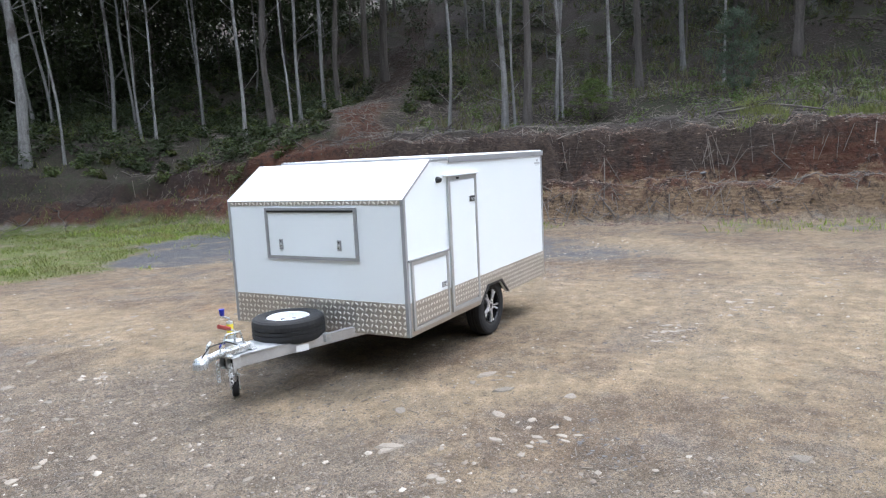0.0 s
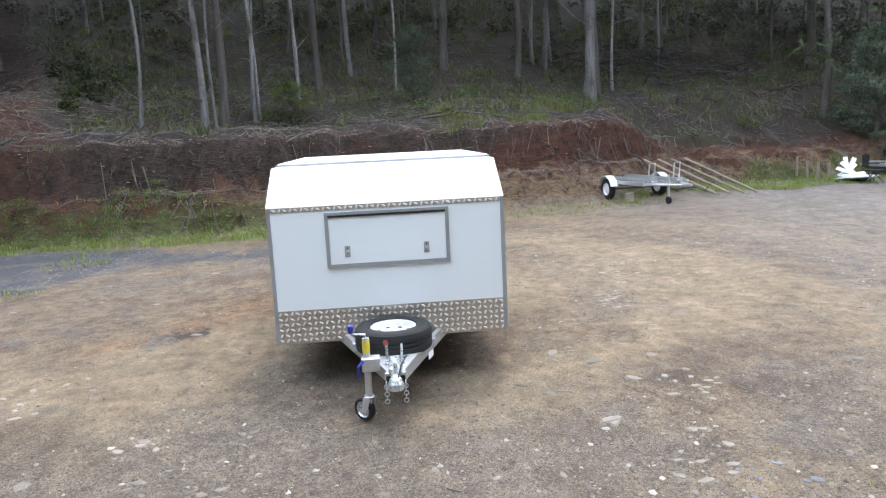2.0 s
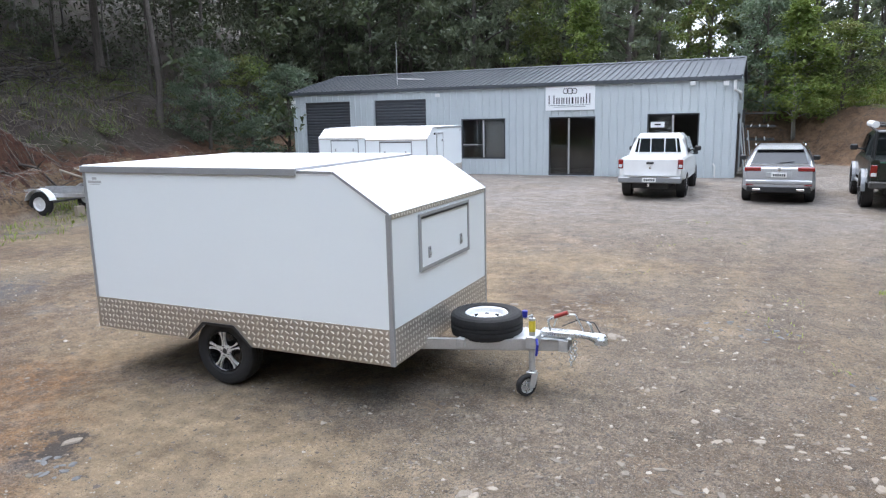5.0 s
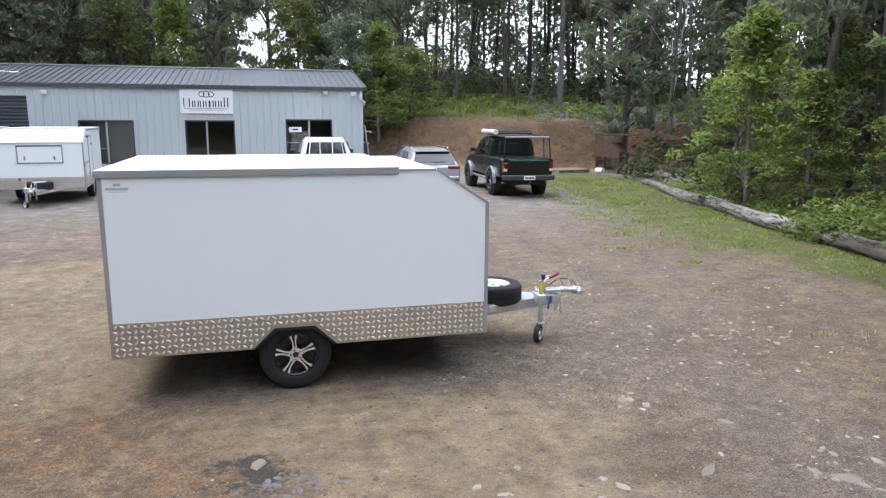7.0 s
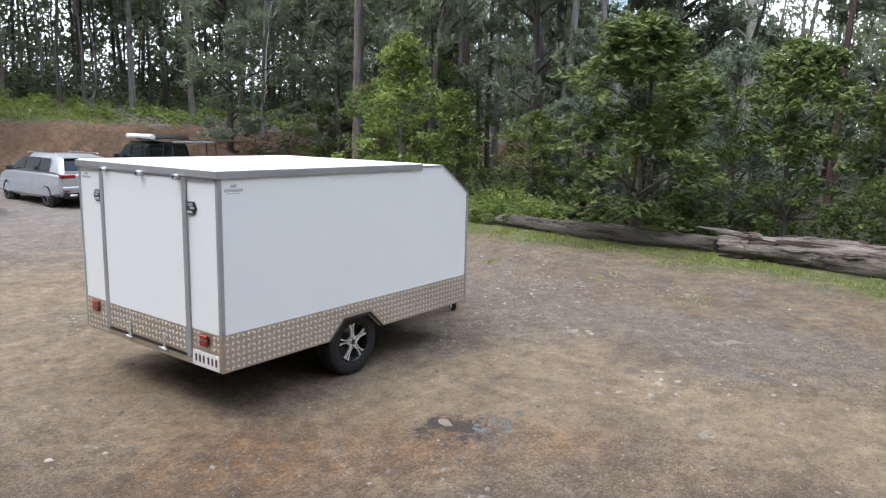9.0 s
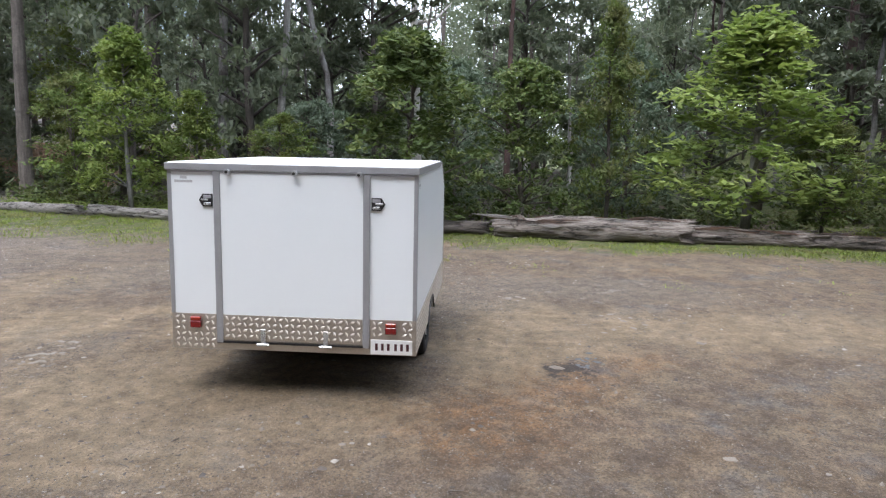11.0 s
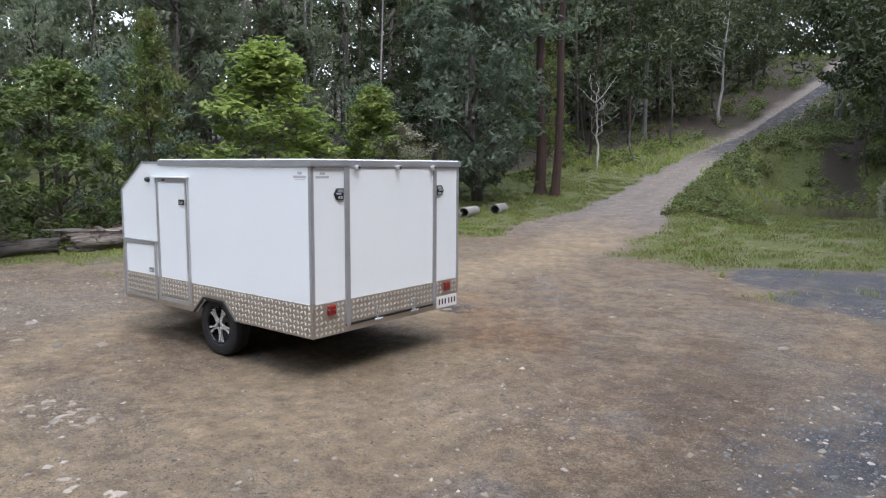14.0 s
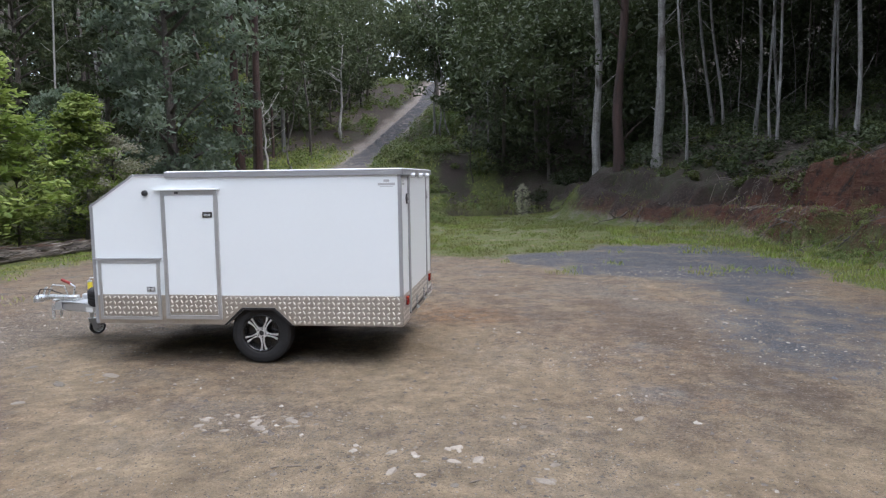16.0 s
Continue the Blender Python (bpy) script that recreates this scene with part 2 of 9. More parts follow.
def lie(x, y):
    """Heights and the zones of the ground at arrays of places."""
    x, y = np.asarray(x, float), np.asarray(y, float)
    road_z, road_x = np.interp(y, ROAD_Y, ROAD_Z), np.interp(y, ROAD_Y, ROAD_X)
    # west bank with two ledges
    wob = WAVES(x * 0 + 3, y, 5.0, 3) * 1.5 + WAVES(x * 0 + 31, y, 1.3, 2) * 0.35
    s = np.interp(y, TOE_Y, TOE_X) - x + wob * smooth(y, -200, -20)
    rough = WAVES(x, y, 0.9, 4) * 0.6 + WAVES(x * 0.5 + 17, y, 0.45, 3) * 0.4
    rise = 1.05 * smooth(s + rough * 0.5, -0.1, 1.05) + 1.4 * (smooth(s + rough * 0.75, 1.55, 2.15) * (1 - smooth(y, 8.6, 11.5)) + smooth(s + rough * 0.75, 1.4, 7.5) * smooth(y, 8.6, 11.5))
    # ledges of harder layers in the cut face
    q = rise / 0.34 + 1.4 * WAVES(x, y, 2.2, 3)
    q = 0.34 * (np.floor(q) + smooth(q - np.floor(q), 0.45, 0.95) - 1.4 * WAVES(x, y, 2.2, 3))
    rise = rise + 0.75 * smooth(y, -15, -11) * (q - rise) * smooth(rise, 0.02, 0.2) * (1 - smooth(rise, 2.25, 2.44))
    low = smooth(y, -19, -10)
    rise = rise * (0.5 + 0.5 * low) + 0.4 * smooth(s, 0.1, 1.2) * (1 - smooth(s, 3, 6)) * rough
    hill = np.clip(s - 2.2, 0, None)
    hill_z = 0.2 * np.minimum(hill, 9) + 0.34 * np.clip(hill - 9, 0, None) + 0.03 * smooth(y, -8, 10) * hill - 0.07 * smooth(-y, 12, 22) * np.minimum(hill, 9) + 0.7 * WAVES(x, y, 9, 3) * smooth(s, 3, 9)
    hill_z = hill_z + 1.05 * smooth(-y, 9.5, 13.5) * smooth(s, 1.6, 6.5) * (1 - smooth(-y, 28, 38)) - 0.5 * np.exp(-((y + 3.5) / 4.0) ** 2) * smooth(s, 3.2, 5.0) * (1 - smooth(s, 6.8, 9.0))
    west = rise + np.minimum(hill_z, 26 + 0.02 * hill)
    # north bank behind the parked cars
    n = y - np.interp(x, NORTH_X, NORTH_Y) + WAVES(x, y * 0 + 9, 4.0, 3) * 1.2
    n_rise = 2.35 * smooth(n + rough * 0.8, 0.0, 4.2) + 0.3 * smooth(n, 0.3, 3) * rough
    north = n_rise + np.minimum(0.085 * np.clip(n - 4, 0, None), 4) + 0.5 * WAVES(x, y, 8, 3) * smooth(n, 3, 9)
    # the rising road in the south and the hollow beside it
    off = x - road_x
    south = smooth(-y, 12, 26)
    hollow = smooth(-off, 2.2, 5.2) * smooth(-y, 14, 20) * smooth(y, -62, -55) * (1 - smooth(s, -0.6, 1.2) * smooth(y, -34, -27))
    pond = smooth(-((x - 1.7) / 5.4) ** 2 - ((y + 40.5) / 13.5) ** 2 + 0.5 * WAVES(x, y, 2.5, 3), -1.15, -0.7)
    base = road_z * (1 - hollow) + (0.03 - 0.6 * pond) * hollow
    base = base + south * (0.25 * smooth(np.abs(off), 1.7, 3.4) + 0.1 * np.clip(off - 3, 0, 25)) * (1 - hollow)
    base = base + 0.004 * np.clip(y, 0, 24) - 0.03 * np.clip(x - 14, 0, 30) * (1 - south)
    pad = 0.05 * WAVES(x, y, 5.0, 2) + 0.02 * WAVES(x, y, 0.7, 2)
    near = 1 - np.exp(-((x - 2) ** 2 + y ** 2) / 14.0)
    z = base + np.maximum(west, 0) + np.maximum(north, 0) * smooth(s, 8, -4) + pad * (0.25 + 0.75 * near)
    # zones
    jag = WAVES(x, y, 1.6, 4)
    jag2 = WAVES(x + 50, y - 20, 3.5, 3)
    sw_low = smooth(-y, 15, 19)
    clay = smooth(s, -0.1, 0.5) * (1 - smooth(s + jag, 2.6 - 1.3 * sw_low, 4.2 - 1.9 * sw_low)) + smooth(n, -0.2, 0.8) * (1 - smooth(n + jag * 2, 3.8, 5.4)) * smooth(x, 3, 7)
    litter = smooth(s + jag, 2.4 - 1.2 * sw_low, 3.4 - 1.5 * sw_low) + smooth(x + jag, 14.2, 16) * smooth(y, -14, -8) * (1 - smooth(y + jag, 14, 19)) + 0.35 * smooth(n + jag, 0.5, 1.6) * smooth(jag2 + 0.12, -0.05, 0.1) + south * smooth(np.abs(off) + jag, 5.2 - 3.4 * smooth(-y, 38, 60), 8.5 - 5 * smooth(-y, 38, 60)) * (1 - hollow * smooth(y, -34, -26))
    trail = smooth(-np.abs(y + 11.2 - 0.47 * (x + 13) + jag), -1.5, -0.6) * smooth(s, 2.0, 3.5) * smooth(-x, 9, 11)
    litter, clay = litter * (1 - 0.85 * trail), clay + 0.8 * trail
    strip_w = smooth(s + jag * 1.5, -2.9, -1.7) * (1 - smooth(s + jag, -0.2, 0.7)) * smooth(-np.abs(y - 4.2) - jag2, -3.4, -1.6) * 0.4
    strip_w = strip_w + smooth(s + jag * 1.5, -2.6, -1.5) * (1 - smooth(s + jag, 0.1, 1.0)) * np.clip(smooth(y, 6.0, 9.0) + smooth(-y, 1.0, 3.5), 0, 1)
    weeds_w = 0.35 * smooth(s + jag, 0.2, 0.8) * (1 - smooth(s + jag, 1.3, 2.2)) * smooth(-y, 2.0, 5.0) * smooth(y, -15, -12)
    by_log = x - np.interp(y, LOG_Y, LOG_X)
    east = np.clip((0.5 * smooth(by_log + 1.2 * jag + 2.0 * smooth(y, 2, 8), -3.3, -1.9) + 0.6 * smooth(by_log + 0.8 * jag + 1.2 * smooth(y, 2, 8), -2.0, -1.0)) * smooth(y, -17, -12), 0, 1) * (1 - smooth(x + jag, 15, 17)) * (1 - smooth(n, -2.0, -0.3))
    ne = smooth(x + jag, 10.6, 12.4) * smooth(y, 9, 13) * (1 - smooth(n, -1.5, 0)) * 0.3 + 0.95 * smooth(n + jag * 2.0, 3.6, 5.2) * smooth(x, 0, 6) * (1 - smooth(x + 2 * jag, 16, 19))
    verge = south * smooth(np.abs(off) + jag * 0.7, 1.1 + 0.9 * smooth(y, -22, -14), 1.9 + 0.9 * smooth(y, -22, -14)) * (1 - smooth(np.abs(off) + jag, 6.5, 9)) * (1 - 0.85 * smooth(-y, 52, 80)) * (1 - smooth(s + jag * 0.5, -1.0, 0.2)) + hollow * (1 - smooth(s + jag, -1.3, -0.2)) * (1 - 0.7 * smooth(-y, 26, 30))
    sw = smooth(-y + jag * 1.2, 8.6, 10.4) * (1 - smooth(off + jag * 0.8, -2.6, -1.4)) * (1 - smooth(s, -1.0, 0.1)) * (1 - smooth(-y, 42, 50))
    se = smooth(-y + jag, 9.5, 12) * smooth(off + jag * 0.8, 1.6, 2.8) * (1 - smooth(-y + jag * 3, 24, 34))
    grass = np.clip(strip_w + weeds_w + east + ne + verge + sw + se, 0, 1)
    wide = WAVES(x + 9, y + 4, 2.6, 4)
    patch = smooth(-((x + 4.5 + 1.6 * wide) / 2.9) ** 2 - ((y + 8.9 + 1.8 * jag) / 3.5) ** 2, -1.4, -0.7)
    band = np.exp(-((x + 5.2 + 0.05 * y + 1.5 * wide) / 1.2) ** 2) * smooth(y, -9, -6) * (1 - smooth(y, 0, 2.5))
    tracks = smooth(-np.abs(off), -1.55, -1.1) * smooth(-y, 13, 20)
    grey = np.clip(patch + 0.72 * band + 0.95 * tracks * smooth(-y, 40, 62) + 0.1 * smooth(y + 3 * jag2, 9.5, 14) * (1 - smooth(n, -1, 0.5)) * smooth(x, -11, -8) * (1 - smooth(x, 9, 12)), 0, 1)
    grass = grass * (1 - 0.82 * patch)
    return z, grass, grey, np.clip(clay, 0, 1), np.clip(litter, 0, 1)


def stroke(x, y, pts, width, ragged):
    """1 along a line of places, fading out past its half width with an uneven edge."""
    d = np.full(x.shape, 99.0)
    for (ax, ay), (bx, by) in zip(pts, pts[1:]):
        ux, uy = bx - ax, by - ay
        t = np.clip(((x - ax) * ux + (y - ay) * uy) / (ux * ux + uy * uy), 0, 1)
        d = np.minimum(d, np.hypot(x - ax - t * ux, y - ay - t * uy))
    return smooth(width - d + ragged, -0.55 * width - 0.1, 0.55 * width + 0.1)


def wear(x, y):
    """How the yard is worn: dusty wheel lines, loose stones, damp and rust-coloured dirt."""
    x, y = np.asarray(x, float), np.asarray(y, float)
    r1, r2 = 0.9 * WAVES(x + 13, y + 71, 1.5, 4), 0.5 * WAVES(x + 44, y + 9, 0.6, 3)
    rag = r1 + r2
    dusty = np.clip(1.2 * stroke(x, y, [(4.6, -14), (3.5, -10), (3.2, -6.3), (2.9, -3.6), (2.1, -2.2)], 0.85, 0.7 * rag)
                    + stroke(x, y, [(4.3, 0.4), (3.4, 2.2), (1.2, 4.2), (-2.5, 5.0)], 0.55, rag)
                    + 0.9 * stroke(x, y, [(4.6, 5.4), (0.4, 5.6), (-4.5, 3.4), (-6.5, 0.5)], 0.8, rag)
                    + 0.8 * stroke(x, y, [(-0.6, 3.3), (-1.2, 1.6), (-0.4, -0.2)], 0.9, rag) + 0.6 * stroke(x, y, [(0.8, -1.75), (4.0, -2.2)], 0.4, rag) + 0.6 * stroke(x, y, [(0.2, 1.9), (3.2, 2.1)], 0.5, rag)
                    + 0.6 * stroke(x, y, [(6.3, 9), (6.0, 4.1), (5.8, 0.5)], 0.16, r2 * 0.6)
                    + 0.5 * stroke(x, y, [(7.6, 9), (7.3, 4.4), (7.0, 1.0)], 0.16, r2 * 0.6)
                    + 0.8 * stroke(x, y, [(3.9, -10), (5.3, -18), (7.3, -26), (10.2, -38), (12.8, -50)], 0.3, r2) + 0.8 * stroke(x, y, [(5.2, -12), (6.5, -18), (8.5, -26), (11.4, -38), (14.0, -50)], 0.3, r2)
                    + 0.5 * stroke(x, y, [(-7.5, 4.5), (-4.8, 7.5), (0.5, 8.6)], 0.9, rag), 0, 1)
    stony = np.clip(stroke(x, y, [(5.7, -4.4), (5.4, -1.5), (5.7, 1.2)], 0.95, rag) + 0.55 * stroke(x, y, [(6.6, 0.6), (6.9, 5.0), (5.6, 13.5)], 2.3, rag * 1.6)
                    + 0.8 * stroke(x, y, [(-2.2, -4.2), (-3.9, -1.6), (-4.9, 1.6)], 0.5, rag) + 0.7 * stroke(x, y, [(3.4, 3.2), (4.5, 3.2)], 0.4, rag)
                    + 0.5 * stroke(x, y, [(3.0, -1.1), (4.4, -0.9)], 0.4, rag) + 0.45 * stroke(x, y, [(-1.4, 3.6), (1.5, 2.7)], 0.4, rag) + 0.5 * stroke(x, y, [(4.6, 4.6), (7.8, 2.6)], 0.8, rag), 0, 1)
    damp = np.clip(0.8 * stroke(x, y, [(-2.5, -3.2), (-3.2, -0.4), (-3.9, 2.6)], 0.42, rag) + 0.8 * stroke(x, y, [(-1.6, -1.6), (0.2, -1.6)], 0.4, rag) + 0.7 * stroke(x, y, [(3.9, 2.7), (4.35, 3.3)], 0.3, r2) + 0.2 * stroke(x, y, [(3.6, 3.4), (2.0, 1.7), (-0.8, 2.2)], 0.35, rag)
                   + 0.5 * stroke(x, y, [(7.2, -3.0), (8.8, 1.2)], 0.5, rag) + 0.4 * smooth(WAVES(x + 5, y + 3, 2.2, 4), 0.16, 0.4), 0, 1)
    rusty = np.clip(stroke(x, y, [(1.8, -3.6), (0.8, -2.8), (-0.4, -1.2)], 0.5, rag) + 0.5 * stroke(x, y, [(-0.6, -1.7), (0.5, -2.5)], 0.5, rag) + 0.18 * smooth(WAVES(x + 81, y + 37, 1.7, 4), 0.2, 0.4), 0, 1)
    return dusty, stony, damp, rusty


def ground_z(x, y):
    return float(lie(np.array([x]), np.array([y]))[0][0])


def steps(*runs):
    """Coordinates in runs of (from, to, step)."""
    out = []
    for a, b, d in runs:
        out += list(np.linspace(a, b, max(1, round((b - a) / d)), endpoint=False))
    return np.array(out + [runs[-1][1]])


gx = steps((-420, -120, 60), (-120, -50, 5), (-50, -17, 0.9), (-17, -8, 0.12), (-8, 14, 0.2), (14, 30, 0.3), (30, 40, 0.9), (40, 120, 6), (120, 420, 60))
gy = steps((-420, -150, 30), (-150, -50, 2.2), (-50, -30, 0.6), (-30, -8, 0.2), (-8, 23, 0.22), (23, 36, 0.3), (36, 70, 1.4), (70, 130, 8), (130, 420, 60))
GX, GY = np.meshgrid(gx, gy, indexing="ij")
GZ, G_GRASS, G_GREY, G_CLAY, G_LITTER = lie(GX.ravel(), GY.ravel())
nx, ny = len(gx), len(gy)
idx = np.arange(nx * ny).reshape(nx, ny)
quads = np.stack([idx[:-1, :-1], idx[1:, :-1], idx[1:, 1:], idx[:-1, 1:]], -1).reshape(-1, 4)


def array_mesh(name, verts, faces, material):
    """A mesh from numpy arrays; all faces have the same number of corners."""
    me = bpy.data.meshes.new(name)
    k = faces.shape[1]
    me.vertices.add(len(verts))
    me.vertices.foreach_set("co", np.ascontiguousarray(verts, np.float32).ravel())
    me.loops.add(faces.size)
    me.loops.foreach_set("vertex_index", np.ascontiguousarray(faces, np.int32).ravel())
    me.polygons.add(len(faces))
    me.polygons.foreach_set("loop_start", np.arange(0, faces.size, k, dtype=np.int32))
    me.update(calc_edges=True)
    me.validate()
    if material:
        me.materials.append(material)
    return me


def ground_material():
    m, n, l, p = shader("yard_ground")
    co = n.new("ShaderNodeTexCoord").outputs["Object"]
    at = n.new("ShaderNodeAttribute")
    at.attribute_name = "zone"
    sep = n.new("ShaderNodeSeparateColor")
    l.new(at.outputs["Color"], sep.inputs["Color"])
    grass, grey, clay, litter = sep.outputs[0], sep.outputs[1], sep.outputs[2], at.outputs["Alpha"]
    wr = n.new("ShaderNodeAttribute")
    wr.attribute_name = "wear"
    wsep_ = n.new("ShaderNodeSeparateColor")
    l.new(wr.outputs["Color"], wsep_.inputs["Color"])
    dusty, stony, damp, rusty = wsep_.outputs[0], wsep_.outputs[1], wsep_.outputs[2], wr.outputs["Alpha"]
    patchy, mid, fine = noised(n, l, co, 0.7, 6, 0.7, 0.36, 0.64), noised(n, l, co, 2.2, 6, 0.7), noised(n, l, co, 28, 6, 0.75)
    # uneven places for the stone cells, so that no cell is round
    bent = n.new("ShaderNodeVectorMath")
    bent.operation = "ADD"
    warp = n.new("ShaderNodeTexNoise")
    warp.inputs["Scale"].default_value, warp.inputs["Detail"].default_value = 26, 2
    l.new(co, warp.inputs["Vector"])
    small = n.new("ShaderNodeVectorMath")
    small.operation = "SCALE"
    small.inputs["Scale"].default_value = 0.05
    l.new(warp.outputs["Color"], small.inputs[0])
    l.new(co, bent.inputs[0])
    l.new(small.outputs["Vector"], bent.inputs[1])

    def cells(scale):
        v = n.new("ShaderNodeTexVoronoi")
        v.inputs["Scale"].default_value = scale
        l.new(bent.outputs["Vector"], v.inputs["Vector"])
        c = n.new("ShaderNodeSeparateColor")
        l.new(v.outputs["Color"], c.inputs["Color"])
        return v.outputs["Distance"], c.outputs[0], c.outputs[1]

    def stones(col, scale, share, rim, dark, pale):
        """Lays stones of one size over a colour; share is how many cells hold one."""
        d, pick, tone = cells(scale)
        mask = maths(n, l, "MULTIPLY", maths(n, l, "LESS_THAN", pick, share), ranged(n, l, d, rim, rim - 0.1))
        body = mixed(n, l, maths(n, l, "POWER", tone, 1.6), dark, pale)
        # dark ring round each stone: its contact shade mixed into the colour
        col = mixed(n, l, maths(n, l, "MULTIPLY", maths(n, l, "LESS_THAN", pick, share), ranged(n, l, d, rim + 0.22, rim, 0, 0.5)), col, (0.05, 0.042, 0.035))
        return mixed(n, l, mask, col, body), mask

    # trodden dirt in three tones, worn smooth where wheels run
    dirt = mixed(n, l, patchy, (0.205, 0.152, 0.104), (0.285, 0.222, 0.152))
    dirt = mixed(n, l, ranged(n, l, mid, 0.44, 0.62, 0, 0.8), dirt, (0.172, 0.132, 0.102))
    dirt = mixed(n, l, noised(n, l, co, 0.9, 6, 0.75, 0.52, 0.66), dirt, (0.178, 0.164, 0.154))
    dirt = mixed(n, l, ranged(n, l, noised(n, l, co, 0.75, 7, 0.78), 0.56, 0.66, 0, 0.6), dirt, (0.255, 0.165, 0.092))
    ruts = n.new("ShaderNodeMapping")
    ruts.inputs["Rotation"].default_value = (0, 0, 0.45)
    ruts.inputs["Scale"].default_value = (0.85, 1.15, 1)
    l.new(co, ruts.inputs["Vector"])
    dirt = mixed(n, l, ranged(n, l, noised(n, l, ruts.outputs["Vector"], 1.5, 8, 0.8), 0.52, 0.64, 0, 0.5), dirt, (0.135, 0.107, 0.083))
    dirt = mixed(n, l, maths(n, l, "MULTIPLY", stony, 0.75), dirt, mixed(n, l, mid, (0.2, 0.16, 0.124), (0.275, 0.228, 0.18)))
    dirt = mixed(n, l, maths(n, l, "MULTIPLY", damp, ranged(n, l, noised(n, l, co, 6, 5, 0.7), 0.35, 0.6, 0.35, 0.85)), dirt, (0.115, 0.088, 0.068))
    dirt = mixed(n, l, maths(n, l, "MULTIPLY", rusty, ranged(n, l, noised(n, l, co, 4, 6, 0.8), 0.4, 0.62, 0.1, 0.7)), dirt, (0.275, 0.15, 0.068))
    dirt = mixed(n, l, maths(n, l, "MULTIPLY", dusty, ranged(n, l, noised(n, l, co, 3, 7, 0.8), 0.35, 0.64, 0.98, 0.4)), dirt, mixed(n, l, patchy, (0.325, 0.25, 0.164), (0.37, 0.292, 0.197)))
    dirt = mixed(n, l, 1.0, dirt, (1.0, 1.0, 0.985), "MULTIPLY")
    # greyer crushed gravel towards the workshop
    yard_y = n.new("ShaderNodeSeparateXYZ")
    l.new(co, yard_y.inputs["Vector"])
    dirt = mixed(n, l, maths(n, l, "MULTIPLY", ranged(n, l, yard_y.outputs["Y"], 5.0, 12.0), ranged(n, l, noised(n, l, co, 0.5, 6, 0.75), 0.38, 0.62, 0.5, 0.95)), dirt, mixed(n, l, mid, (0.33, 0.305, 0.285), (0.25, 0.228, 0.21)))
    dirt = mixed(n, l, maths(n, l, "MULTIPLY", ranged(n, l, yard_y.outputs["Y"], -11.0, -19.0), ranged(n, l, noised(n, l, co, 0.6, 6, 0.75), 0.38, 0.62, 0.45, 0.95)), dirt, mixed(n, l, mid, (0.285, 0.262, 0.25), (0.225, 0.2, 0.185)))
    # scuffed light and dark patches a hand to a foot across
    scuff = maths(n, l, "MULTIPLY", ranged(n, l, noised(n, l, co, 5.5, 6, 0.75), 0.36, 0.64, 0.74, 1.24), ranged(n, l, noised(n, l, co, 1.9, 6, 0.75), 0.36, 0.64, 0.8, 1.18))
    grey_scuff = n.new("ShaderNodeCombineColor")
    for i in range(3):
        l.new(scuff, grey_scuff.inputs[i])
    dirt = mixed(n, l, 1.0, dirt, grey_scuff.outputs[0], "MULTIPLY")
    # crumbs: sharp light and dark specks
    crumb = maths(n, l, "MULTIPLY", ranged(n, l, noised(n, l, co, 34, 5, 0.8), 0.36, 0.64, 0.62, 1.42), ranged(n, l, noised(n, l, co, 95, 3, 0.75), 0.36, 0.64, 0.72, 1.3))
    grey_crumb = n.new("ShaderNodeCombineColor")
    for i in range(3):
        l.new(crumb, grey_crumb.inputs[i])
    dirt = mixed(n, l, ranged(n, l, dusty, 0, 1, 0.9, 0.4), dirt, mixed(n, l, 1.0, dirt, grey_crumb.outputs[0], "MULTIPLY"))
    # chips in three sizes, thickest on the stony ground
    loose = maths(n, l, "MULTIPLY", ranged(n, l, noised(n, l, co, 1.3, 6, 0.75), 0.4, 0.66, 0.25, 1.3), ranged(n, l, dusty, 0, 1, 1.0, 0.45))
    few = maths(n, l, "ADD", maths(n, l, "MULTIPLY", loose, 0.14), maths(n, l, "MULTIPLY", stony, 0.22))
    dirt, m1 = stones(dirt, 105, maths(n, l, "MULTIPLY", few, 1.5), 0.5, (0.1, 0.085, 0.07), (0.4, 0.36, 0.31))
    dirt, m2 = stones(dirt, 52, maths(n, l, "MULTIPLY", few, 0.85), 0.44, (0.1, 0.088, 0.076), (0.4, 0.365, 0.32))
    dirt, m3 = stones(dirt, 24, maths(n, l, "MULTIPLY", few, 0.24), 0.38, (0.13, 0.115, 0.1), (0.42, 0.38, 0.33))
    far_off = n.new("ShaderNodeVectorMath")
    far_off.operation = "DISTANCE"
    far_off.inputs[1].default_value = (1.2, -2.62, 0)
    l.new(co, far_off.inputs[0])
    wet = maths(n, l, "ADD", far_off.outputs["Value"], ranged(n, l, noised(n, l, co, 4.0, 6, 0.75), 0.3, 0.7, -0.25, 0.25))
    dirt = mixed(n, l, ranged(n, l, wet, 0.28, 0.18, 0, 0.85), dirt, (0.06, 0.055, 0.055))
    vor = n.new("ShaderNodeTexVoronoi")
    vor.inputs["Scale"].default_value = 34
    l.new(bent.outputs["Vector"], vor.inputs["Vector"])
    # blue-grey crushed rock
    rock = mixed(n, l, ranged(n, l, vor.outputs["Distance"], 0.1, 0.5), (0.225, 0.23, 0.238), (0.07, 0.073, 0.077))
    rock = mixed(n, l, noised(n, l, co, 16, 7, 0.85, 0.42, 0.6), rock, (0.1, 0.1, 0.1))
    rock = mixed(n, l, noised(n, l, co, 2.6, 7, 0.8, 0.46, 0.6), rock, (0.085, 0.085, 0.088))
    rock = mixed(n, l, noised(n, l, co, 1.2, 5, 0.7, 0.5, 0.66), rock, (0.2, 0.17, 0.13))
